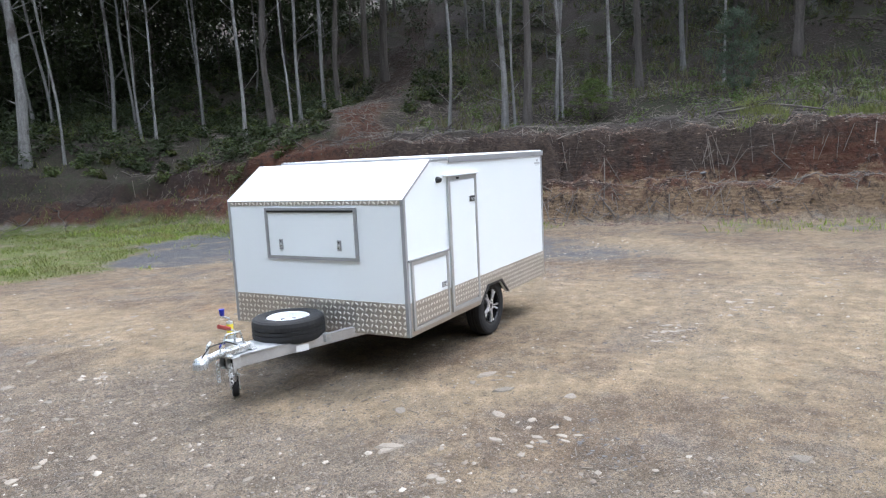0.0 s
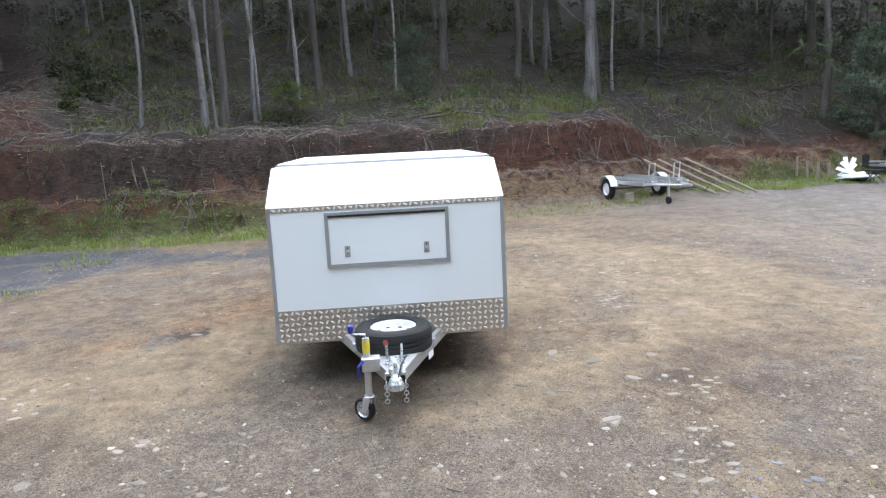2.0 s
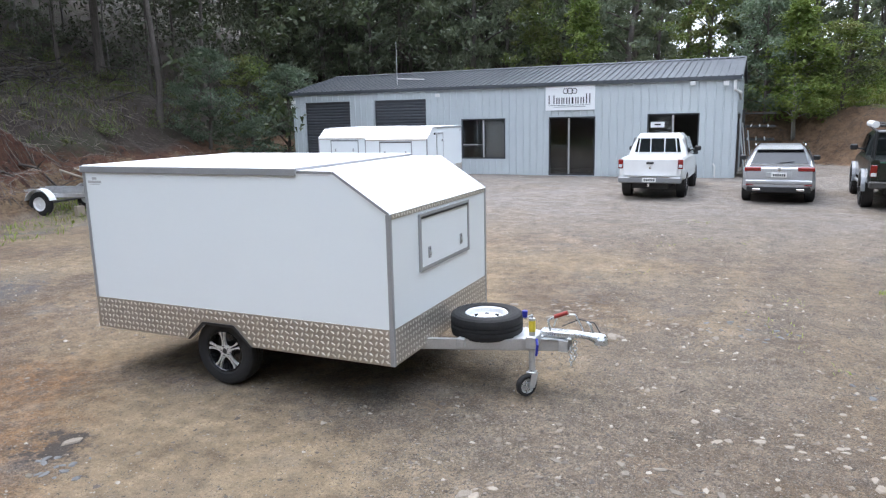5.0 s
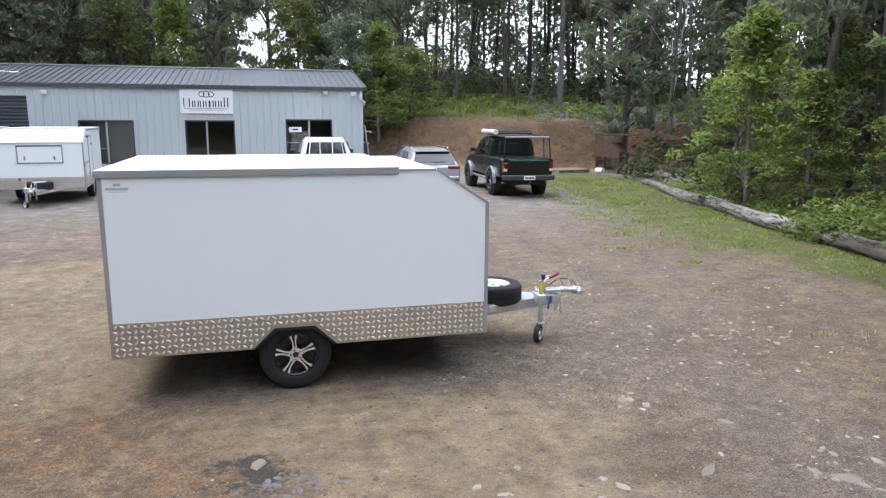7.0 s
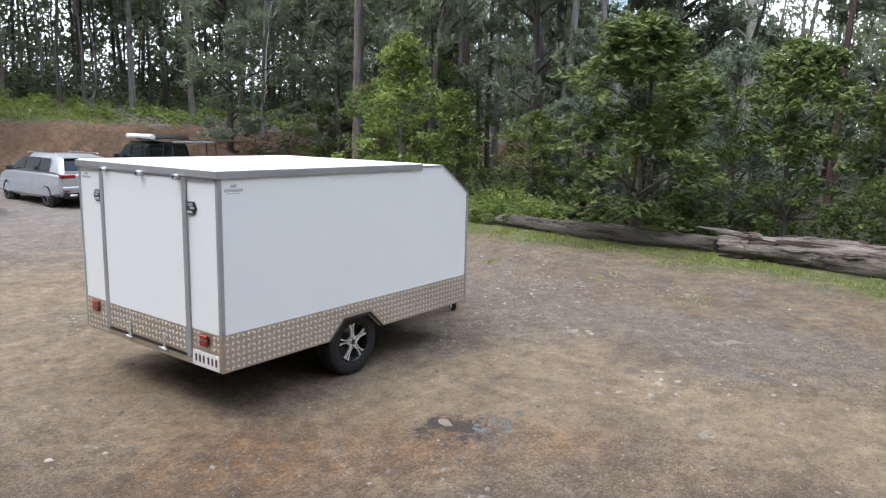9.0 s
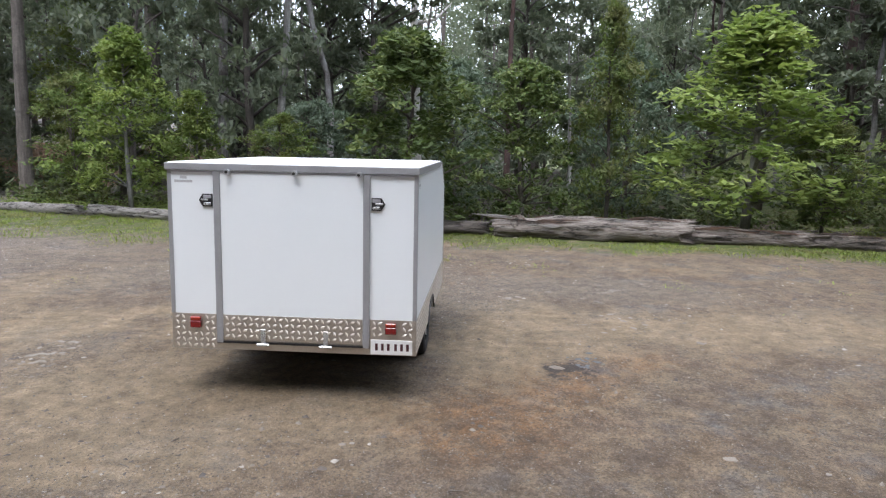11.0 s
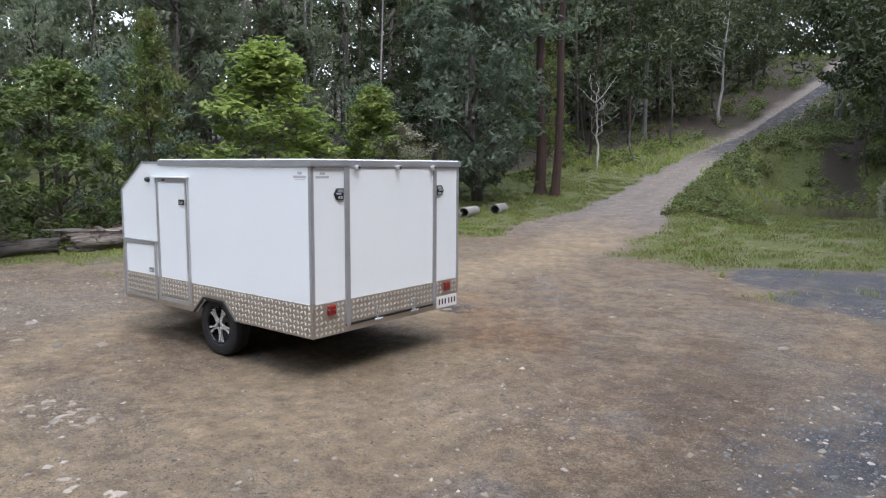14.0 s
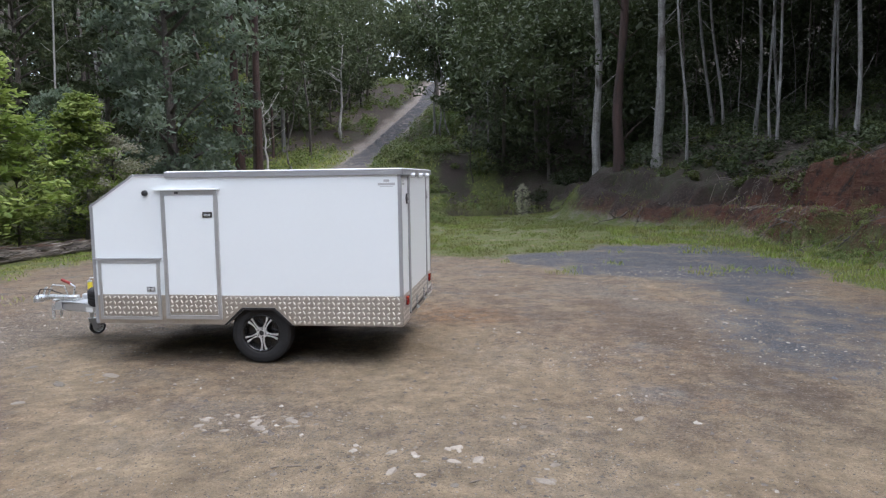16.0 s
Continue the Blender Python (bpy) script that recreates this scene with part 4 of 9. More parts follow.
        box(bm, 0.08, 0.22, a, b, 1.915, 1.921)
        part("maker_mark", bm, FAINT, T)
    bm = bmesh.new()
    box(bm, -0.0015, -0.0002, 0.88, 1.04, 1.93, 1.952)
    box(bm, -0.0015, -0.0002, 0.93, 0.99, 1.962, 1.985)
    part("maker_mark", bm, FAINT, T)
    P = part("number_plate", boxed(-0.012, -0.006, -1.072, -0.7, 0.447, 0.581, bevel=0.003), PLATE_WHITE, T, "white plate with dark bars")
    for i in range(6):
        yy = -0.735 - i * 0.053 - (0.012 if i > 2 else 0)
        part("plate_bar", boxed(-0.0135, -0.0122, yy - 0.03, yy - 0.006, 0.484, 0.548), MAROON, P)
    # drawbar
    for s in (-1, 1):
        rail = part("drawbar_rail", bmesh.new(), ALU, T)
        bm = bmesh.new()
        a, b = Vector((3.2, s * 0.56, 0.45)), Vector((4.62, s * 0.045, 0.43))
        d = (b - a).normalized()
        q = Vector((-d.y, d.x, 0)) * s
        for off, (w, h) in ((Vector((0, 0, 0)), (0.006, 0.098)), (Vector((0, 0, 0.046)), (0.05, 0.006)), (Vector((0, 0, -0.046)), (0.05, 0.006))):
            vs = []
            for p in (a, b):
                for u, v in ((-w / 2, -h / 2), (w / 2, -h / 2), (w / 2, h / 2), (-w / 2, h / 2)):
                    shift = q * (u - (0.022 if h < 0.02 else 0.0)) + off + Vector((0, 0, v))
                    vs.append(bm.verts.new(p + shift))
            fs = [bm.faces.new(vs[:4]), bm.faces.new(vs[4:])] + [bm.faces.new((vs[k], vs[(k + 1) % 4], vs[4 + (k + 1) % 4], vs[4 + k])) for k in range(4)]
            bmesh.ops.recalc_face_normals(bm, faces=fs)
        bm.to_mesh(rail.data)
        bm.free()
    part("cross_member", boxed(3.72, 3.8, -0.38, 0.38, 0.42, 0.5, bevel=0.004), GALV, T)
    fixed = {o.name for o in T.children}
    part("drawbar_plate", prismed([(4.2, -0.2), (4.2, 0.2), (4.66, 0.055), (4.66, -0.055)], "z", 0.522, 0.53), GALV, T)
    part("rail_sticker", boxed(4.0, 4.13, 0.312, 0.314, 0.44, 0.5, m=Matrix.Translation((4.065, 0.313, 0.47)) @ Matrix.Rotation(radians(-22), 4, "Z") @ Matrix.Translation((-4.065, -0.308, -0.47))), PLATE_WHITE, T)
    for s in (-1, 1):
        part("rail_end", framed("x", 4.6, 0.09, s * 0.042 - 0.04, s * 0.042 + 0.04, 0.42, 0.522, 0.006), GALV, T)
        # black plate stands for the shade inside the hollow rail end
        part("end_cap", boxed(4.64, 4.65, s * 0.042 - 0.034, s * 0.042 + 0.034, 0.426, 0.516), BLACK, T)
    # coupling head
    C = part("coupling", bmesh.new(), ZINC, T)
    bm = bmesh.new()
    box(bm, 4.42, 4.74, -0.05, 0.05, 0.532, 0.6, bevel=0.014)
    box(bm, 4.4, 4.46, -0.085, 0.085, 0.532, 0.552, bevel=0.004)
    box(bm, 4.68, 4.72, -0.085, 0.085, 0.532, 0.552, bevel=0.004)
    tube(bm, [(4.72, 0, 0.575), (4.86, 0, 0.57), (4.93, 0, 0.56), (4.99, 0, 0.55)], [0.036, 0.033, 0.05, 0.046], 12)
    lathe(bm, [(0.002, 0.055), (0.04, 0.046), (0.06, 0.012), (0.062, -0.035), (0.002, -0.035)], 14, pose(4.97, 0, 0.545))
    bm.to_mesh(C.data)
    bm.free()
    part("coupling_catch", tubed([(4.9, 0.0, 0.6), (4.87, 0.0, 0.68), (4.84, 0.0, 0.7)], [0.012, 0.014, 0.01], 8), ZINC, C)
    part("coupling_guard", tubed([(4.52, 0.055, 0.61), (4.56, 0.06, 0.73), (4.72, 0.06, 0.74), (4.8, 0.05, 0.6)], 0.008, 8), ZINC, C)
    part("brake_lever", tubed([(4.52, -0.06, 0.6), (4.5, -0.062, 0.7), (4.56, -0.064, 0.74)], 0.011, 8), ZINC, C)
    part("lever_grip", tubed([(4.56, -0.064, 0.74), (4.68, -0.066, 0.79)], 0.019, 10), RED_GRIP, C, "red lever grip")
    part("brake_cable", tubed([(4.6, 0.05, 0.62), (4.75, 0.09, 0.69), (4.9, 0.05, 0.68), (4.96, 0.02, 0.6)], 0.006, 6), BLACK, C)
    for s in (-1, 1):
        for i in range(6):
            ring = lathed([(0.015, -0.004), (0.022, -0.004), (0.022, 0.004), (0.015, 0.004)], 8)
            ln = part("chain_link", ring, GALV, C)
            ln.matrix_local = pose(4.72, s * 0.075, 0.47 - i * 0.03, 90, 0, 90 * (i % 2))
    for o in [o for o in T.children if o.name not in fixed]:
        o.location.z -= 0.035
    # jockey wheel
    J = part("jockey_stand", tubed([(4.36, -0.3, 0.24), (4.36, -0.3, 0.72)], 0.029, 14), GALV, T)
    part("inner_tube", tubed([(4.36, -0.3, 0.16), (4.36, -0.3, 0.25)], 0.022, 12), ZINC, J)
    part("stand_sticker", tubed([(4.36, -0.3, 0.6), (4.36, -0.3, 0.7)], 0.0305, 14), YELLOW, J)
    part("crank", tubed([(4.36, -0.3, 0.72), (4.36, -0.3, 0.75), (4.33, -0.42, 0.75), (4.33, -0.42, 0.76)], 0.009, 8), ZINC, J)
    part("crank_knob", tubed([(4.33, -0.42, 0.76), (4.33, -0.42, 0.82)], [0.02, 0.026], 10), BLUE_KNOB, J, "blue crank knob")
    part("clamp", boxed(4.31, 4.41, -0.345, -0.19, 0.44, 0.56, bevel=0.01), GALV, J)
    part("clamp_handle", tubed([(4.41, -0.33, 0.54), (4.43, -0.37, 0.5), (4.42, -0.37, 0.4)], 0.012, 8), BLUE_KNOB, J, "blue clamp handle")
    bm = bmesh.new()
    for yy in (-0.345, -0.262):
        fork = prism(bm, [(4.33, 0.215), (4.4, 0.215), (4.36, 0.08), (4.3, 0.08)], "y", yy, yy + 0.006)
        bmesh.ops.transform(bm, matrix=Matrix.Translation((4.36, -0.3, 0)) @ Matrix.Rotation(radians(50), 4, "Z") @ Matrix.Translation((-4.36, 0.3, 0)), verts=fork)
    box(bm, 4.32, 4.4, -0.34, -0.26, 0.212, 0.225, bevel=0.004)
    part("wheel_fork", bm, GALV, J)
    jw = part("jockey_tyre", lathed([(0.07, -0.028), (0.09, -0.03), (0.1, -0.018), (0.1, 0.018), (0.09, 0.03), (0.07, 0.028)], 24, pose(4.32, -0.345, 0.1, 90, 0, 50)), RUBBER, J)
    part("jockey_rim", lathed([(0.012, -0.03), (0.03, -0.028), (0.035, -0.012), (0.06, -0.012), (0.071, -0.026), (0.071, 0.026), (0.06, 0.012), (0.035, 0.012), (0.03, 0.028), (0.012, 0.03)], 20, pose(4.32, -0.345, 0.1, 90, 0, 50)), ZINC, jw)
    J.location = (0.04, 0.07, 0)
    # spare wheel lying on the drawbar
    sp = part("spare_tyre", lathed(tyre_profile(0.345, 0.2, 0.225), 40), RUBBER, T, "black spare tyre on white rim")
    sp.matrix_local = pose(3.88, 0.0, 0.57, 0, 0, 20)
    bm = bmesh.new()
    lathe(bm, [(0.204, -0.08), (0.206, 0.092), (0.196, 0.1), (0.186, 0.092), (0.18, 0.045), (0.13, 0.025), (0.1, 0.05), (0.05, 0.052), (0.035, 0.03), (0.02, 0.03), (0.02, -0.02), (0.16, -0.02)], 36)
    part("spare_rim", bm, RIM_WHITE, sp, "white steel rim")
    # slots are black wedges, the shade in the holes given as colour
    for i in range(8):
        a = 2 * math.pi * i / 8
        prm = part("rim_slot", prismed([(-0.02, -0.016), (0.02, -0.016), (0.0, 0.02)], "z", 0.026, 0.047), BLACK, sp)
        prm.matrix_local = Matrix.Rotation(a, 4, "Z") @ Matrix.Translation((0, 0.148, 0.0)) @ Matrix.Rotation(radians(-8), 4, "X")
    # axle and road wheels
    A = part("axle", tubed([(XA, -0.86, 0.335), (XA, 0.86, 0.335)], 0.03, 12), DARK_STEEL, T)
    for s in (-1, 1):
        part("leaf_spring", prismed([(XA - 0.5, 0.45), (XA - 0.25, 0.38), (XA + 0.25, 0.38), (XA + 0.5, 0.45), (XA + 0.5, 0.43), (XA + 0.25, 0.355), (XA - 0.25, 0.355), (XA - 0.5, 0.43)], "y", s * 0.7 - 0.03, s * 0.7 + 0.03), DARK_STEEL, A)
        road_wheel(T, pose(XA, s * 0.965, 0.337, -90 * s, 0, 0))
    return T


TRAILER = build_trailer(pose(0, 0, 0), "white box camper trailer with aluminium treadplate skirt on gravel")

# ---- the steel workshop ----
SHED_WALL = surface("pale_steel_cladding", (0.46, 0.5, 0.51), (0.42, 0.46, 0.475), 0.45, 0.0, 0.7, 30, 0.05)
SHED_ROOF = surface("grey_steel_roof", (0.055, 0.064, 0.075), (0.075, 0.082, 0.09), 0.5, 0.2, 0.6, 30, 0.06)
SLAT = surface("charcoal_roller_slat", (0.06, 0.066, 0.075), (0.075, 0.08, 0.09), 0.5, 0.2, 2, 40, 0.05)
FRAME_GREY = surface("dark_window_frame", (0.05, 0.055, 0.06), (0.06, 0.065, 0.07), 0.4, 0.3, 4, 50, 0.05)
FRAME_PALE = surface("pale_window_frame", (0.5, 0.5, 0.5), (0.45, 0.45, 0.45), 0.4, 0.5, 4, 50, 0.05)
ROOM = surface("dim_room_wall", (0.12, 0.11, 0.1), (0.09, 0.085, 0.08), 0.8, 0, 2, 20, 0.1)
BLIND = surface("slatted_blind", (0.16, 0.14, 0.12), (0.12, 0.11, 0.1), 0.6, 0, 3, 30, 0.1)
SIGN_WHITE = surface("white_sign_sheet", (0.78, 0.79, 0.79), (0.74, 0.75, 0.76), 0.35, 0, 1, 30, 0.02)
SIGN_BLACK = surface("black_sign_print", (0.02, 0.02, 0.022), (0.025, 0.025, 0.028), 0.4, 0, 3, 30, 0.02)
PVC = surface("white_pvc", (0.7, 0.7, 0.69), (0.62, 0.62, 0.6), 0.4, 0, 3, 30, 0.05)
TIMBER = surface("weathered_timber", (0.3, 0.25, 0.19), (0.2, 0.17, 0.13), 0.8, 0, 4, 50, 0.4, vary=0.15)


def glass():
    m, n, l, p = shader("window_glass")
    p.inputs["Base Color"].default_value = (0.9, 0.95, 0.95, 1)
    p.inputs["Roughness"].default_value = 0.03
    p.inputs["Transmission Weight"].default_value = 1.0
    p.inputs["IOR"].default_value = 1.45
    return m


GLASS = glass()
BX0, BX1, BY0, BY1, BZ0, BZE, BRY, BRZ = -13.45, 5.4, 21.1, 29.1, -0.1, 3.62, 25.1, 4.5
SHED = thing("workshop_building", "pale grey steel workshop with charcoal roller doors and low gable roof", "building", pose(0, 0, 0))
OPEN = [(-12.8, -10.42, 0.1, 3.22), (-9.2, -6.71, 0.1, 3.22), (-5.1, -3.2, 0.75, 2.36), (-1.4, 0.42, 0.12, 2.37), (2.34, 4.16, 0.95, 2.42)]


def front_wall():
    def box(_, *a):
        part("wall_sheet", boxed(*a), SHED_WALL, wall)
    bm = None
    xs = [BX0] + [v for o in OPEN for v in o[:2]] + [BX1]
    for i in range(0, len(xs), 2):
        box(bm, xs[i], xs[i + 1], BY0, BY0 + 0.14, BZ0, BZE)
    for x0, x1, z0, z1 in OPEN:
        box(bm, x0, x1, BY0, BY0 + 0.14, z1, BZE)
        if z0 > BZ0 + 0.05:
            box(bm, x0, x1, BY0, BY0 + 0.14, BZ0, z0)


wall = part("wall", boxed(BX0, BX1, BY0, BY0 + 0.139, BZ0 - 0.3, BZ0 - 0.001), SHED_WALL, SHED, "pale grey ribbed steel wall")
front_wall()
bm = bmesh.new()
x = BX0 + 0.15
while x < BX1 - 0.05:
    runs = [(BZ0, BZE)]
    for x0, x1, z0, z1 in OPEN:
        if x0 - 0.05 < x < x1 + 0.05:
            runs = [(z1 + 0.06, BZE)] + ([(BZ0, z0 - 0.06)] if z0 > 0.5 else [])
    for z0, z1 in runs:
        prism(bm, [(x - 0.035, BY0), (x - 0.016, BY0 - 0.024), (x + 0.016, BY0 - 0.024), (x + 0.035, BY0)], "z", z0, z1)
    x += 0.285
part("cladding_ribs", bm, SHED_WALL, wall)
gable = [(BY0, BZ0), (BY1, BZ0), (BY1, BZE), (BRY, BRZ - 0.06), (BY0, BZE)]
for xx in (BX0, BX1 - 0.14):
    part("wall", prismed([(BY0 + 0.141, BZ0), (BY1, BZ0), (BY1, BZE), (BRY, BRZ - 0.06), (BY0 + 0.141, BZE)], "x", xx, xx + 0.14), SHED_WALL, SHED)
part("wall", boxed(BX0 + 0.14, BX1 - 0.14, BY1 - 0.14, BY1, BZ0, BZE), SHED_WALL, SHED)
bm = bmesh.new()
for k in range(27):
    yy = BY0 + 0.25 + k * 0.285
    if 0.6 < yy - BY0 < 3.4:
        z0 = 2.4
    else:
        z0 = BZ0
    zt = BZE + (BRZ - 0.06 - BZE) * (1 - abs(yy - BRY) / (BRY - BY0))
    box(bm, BX1 + 0.0005, BX1 + 0.022, yy - 0.02, yy + 0.02, z0, zt)
part("cladding_ribs", bm, SHED_WALL, SHED)
# roof sheets with ribs
for s in (-1, 1):
    ye = BY0 - 0.12 if s < 0 else BY1 + 0.12
    ze = BZE + 0.03
    bm = bmesh.new()
    prism(bm, [(ye, ze), (BRY, BRZ), (BRY, BRZ + 0.03), (ye, ze + 0.03)], "x", BX0 - 0.12, BX1 + 0.12)
    rf = part("roof", bm, SHED_ROOF, SHED, "grey ribbed steel roof")
    bm = bmesh.new()
    x = BX0 - 0.06
    while x < BX1 + 0.1:
        prism(bm, [(ye, ze + 0.031), (BRY, BRZ + 0.031), (BRY, BRZ + 0.062), (ye, ze + 0.062)], "x", x - 0.02, x + 0.02)
        x += 0.25
    part("roof_ribs", bm, SHED_ROOF, rf)
part("ridge_cap", prismed([(BRY - 0.2, BRZ + 0.03), (BRY, BRZ + 0.09), (BRY + 0.2, BRZ + 0.03), (BRY, BRZ + 0.05)], "x", BX0 - 0.14, BX1 + 0.14), SHED_ROOF, SHED)
for xx in (BX0 - 0.135, BX1 + 0.121):
    part("barge_cap", prismed([(BY0 - 0.12, BZE - 0.06), (BRY, BRZ - 0.06), (BY1 + 0.12, BZE - 0.06), (BY1 + 0.12, BZE + 0.07), (BRY, BRZ + 0.07), (BY0 - 0.12, BZE + 0.07)], "x", xx, xx + 0.014), SHED_ROOF, SHED)
bm = bmesh.new()
prism(bm, [(BY0 - 0.005, BZE - 0.07), (BY0 - 0.12, BZE - 0.07), (BY0 - 0.125, BZE + 0.045), (BY0 - 0.11, BZE + 0.045), (BY0 - 0.105, BZE - 0.055), (BY0 - 0.005, BZE - 0.055)], "x", BX0 - 0.1, BX1 + 0.1)
part("gutter", bm, SHED_ROOF, SHED)
# roller doors
for x0, x1, z0, z1 in OPEN[:2]:
    d = part("roller_door", boxed(x0 + 0.01, x1 - 0.01, BY0 + 0.09, BY0 + 0.12, z0, z1), SLAT, SHED, "charcoal slatted roller door")
    for k in range(int((z1 - z0) / 0.125)):
        z = z0 + 0.02 + k * 0.125
        sl = part("slat", prismed([(BY0 + 0.089, z), (BY0 + 0.06, z + 0.03), (BY0 + 0.06, z + 0.08), (BY0 + 0.089, z + 0.11)], "x", x0 + 0.02, x1 - 0.02), SLAT, d)
    part("door_surround", framed("y", BY0 - 0.012, 0.012, x0 - 0.05, x1 + 0.05, z0 - 0.05, z1 + 0.05, 0.05), SHED_WALL, SHED)
# windows: dark frame, two sashes
for i, (x0, x1, z0, z1) in enumerate(OPEN[2:]):
    wdw = part("window" if i != 1 else "glass_door", framed("y", BY0 - 0.01, 0.12, x0, x1, z0, z1, 0.05), FRAME_GREY, SHED, "dark framed sliding glass")
    xm = (x0 + x1) / 2 + (0.0 if i != 1 else -0.12)
    part("mullion", boxed(xm - 0.03, xm + 0.03, BY0 + 0.02, BY0 + 0.08, z0 + 0.05, z1 - 0.05), FRAME_PALE, wdw)
    part("transom", boxed(x0 + 0.05, xm - 0.03, BY0 + 0.03, BY0 + 0.06, z0 + (0.55 if i != 1 else 1.1), z0 + (0.58 if i != 1 else 1.14)), FRAME_PALE if i != 1 else FRAME_GREY, wdw)
    for a, b in ((x0 + 0.05, xm - 0.03), (xm + 0.03, x1 - 0.05)):
        if i == 2 and a > xm:
            continue
        pn = part("pane", boxed(a, b, BY0 + 0.044, BY0 + 0.05, z0 + 0.05, z1 - 0.05), GLASS, wdw)
        pn.visible_shadow = False
    if i == 0:
        for k in range(20):
            part("blind_slat", boxed(xm + 0.06, x1 - 0.08, BY0 + 0.2, BY0 + 0.235, z0 + 0.08 + k * 0.075, z0 + 0.13 + k * 0.075), BLIND, wdw)
# plain rooms behind the glass
part("room_floor", boxed(BX0 + 0.15, BX1 - 0.15, BY0 + 0.15, BY1 - 0.15, -0.02, 0.1), ROOM, SHED)
for xx in (-5.9, 1.2):
    part("partition", boxed(xx, xx + 0.1, BY0 + 0.15, BY0 + 3.6, 0.1, BZE - 0.1), ROOM, SHED)
part("partition", boxed(-5.8, BX1 - 0.15, BY0 + 3.6, BY0 + 3.7, 0.1, BZE - 0.1), ROOM, SHED)
# sign with plain shapes
SIGN = part("sign_board", boxed(-1.52, 0.4, BY0 - 0.06, BY0 - 0.03, 2.62, 3.54, bevel=0.004), SIGN_WHITE, SHED, "white sign board with black ring emblem")
bm = bmesh.new()
for k, r in ((-0.17, 0.12), (0.0, 0.13), (0.17, 0.12)):
    lathe(bm, [(r - 0.03, -0.002), (r, -0.002), (r, 0.002), (r - 0.03, 0.002)], 6, pose(-0.56 + k, BY0 - 0.063, 3.34, 90))
part("sign_emblem", bm, SIGN_BLACK, SIGN)
bm = bmesh.new()
for u, w, h in ((0.0, 0.27, 0.33), (0.31, 0.16, 0.24), (0.51, 0.15, 0.24), (0.7, 0.17, 0.24), (0.91, 0.1, 0.24), (1.05, 0.16, 0.24), (1.25, 0.17, 0.24), (1.46, 0.2, 0.37)):
    for v in (0.0, w - 0.075):
        box(bm, -1.4 + u + v, -1.4 + u + v + 0.04, BY0 - 0.066, BY0 - 0.061, 2.86, 2.86 + h)
box(bm, -1.38, 0.22, BY0 - 0.066, BY0 - 0.061, 2.8, 2.815)
box(bm, -1.2, 0.05, BY0 - 0.066, BY0 - 0.061, 2.74, 2.755)
part("sign_bars", bm, SIGN_BLACK, SIGN)
nt = part("notice", boxed(2.46, 2.95, BY0 + 0.03, BY0 + 0.04, 1.92, 2.12), SIGN_WHITE, SHED)
part("notice_bars", boxed(2.6, 2.82, BY0 + 0.026, BY0 + 0.0295, 2.0, 2.05), SIGN_BLACK, nt)


def flood_light(x, z, y=BY0):
    f = part("flood_light", boxed(x - 0.09, x + 0.09, y - 0.2, y - 0.1, z - 0.07, z + 0.07, bevel=0.015), PVC, SHED, "small white flood light")
    part("light_bracket", tubed([(x, y, z), (x, y - 0.1, z)], 0.02, 8), PVC, f)
    return f


for x, z in ((-13.3, 3.25), (-13.35, 3.05), (-6.1, 3.35), (3.9, 3.45), (5.0, 3.42)):
    flood_light(x, z)
part("downpipe", tubed([(5.3, BY0 - 0.08, BZE - 0.1), (5.3, BY0 - 0.08, 3.2), (5.47, BY0 + 0.05, 3.1), (5.47, BY0 + 1.6, 2.9)], 0.05, 10), PVC, SHED, "white pvc downpipe")
part("tap_pipe", tubed([(4.75, BY0 - 0.05, 0.05), (4.75, BY0 - 0.05, 0.5), (4.68, BY0 - 0.05, 0.62)], 0.03, 8), PVC, SHED)
part("roof_mast", tubed([(-8.5, BY0 + 0.9, 3.9), (-8.5, BY0 + 0.9, 5.7)], 0.018, 6), GALV, SHED, "thin galvanised roof mast")
part("mast_stay", tubed([(-8.5, BY0 + 0.9, 4.15), (-7.0, BY0 + 0.5, 4.05)], 0.02, 6), GALV, SHED)
# side doorway, its shade a black sheet, and sheets leaning by the end wall
part("side_opening", boxed(BX1 + 0.001, BX1 + 0.03, BY0 + 0.5, BY0 + 3.4, 0.1, 2.35), BLACK, SHED)

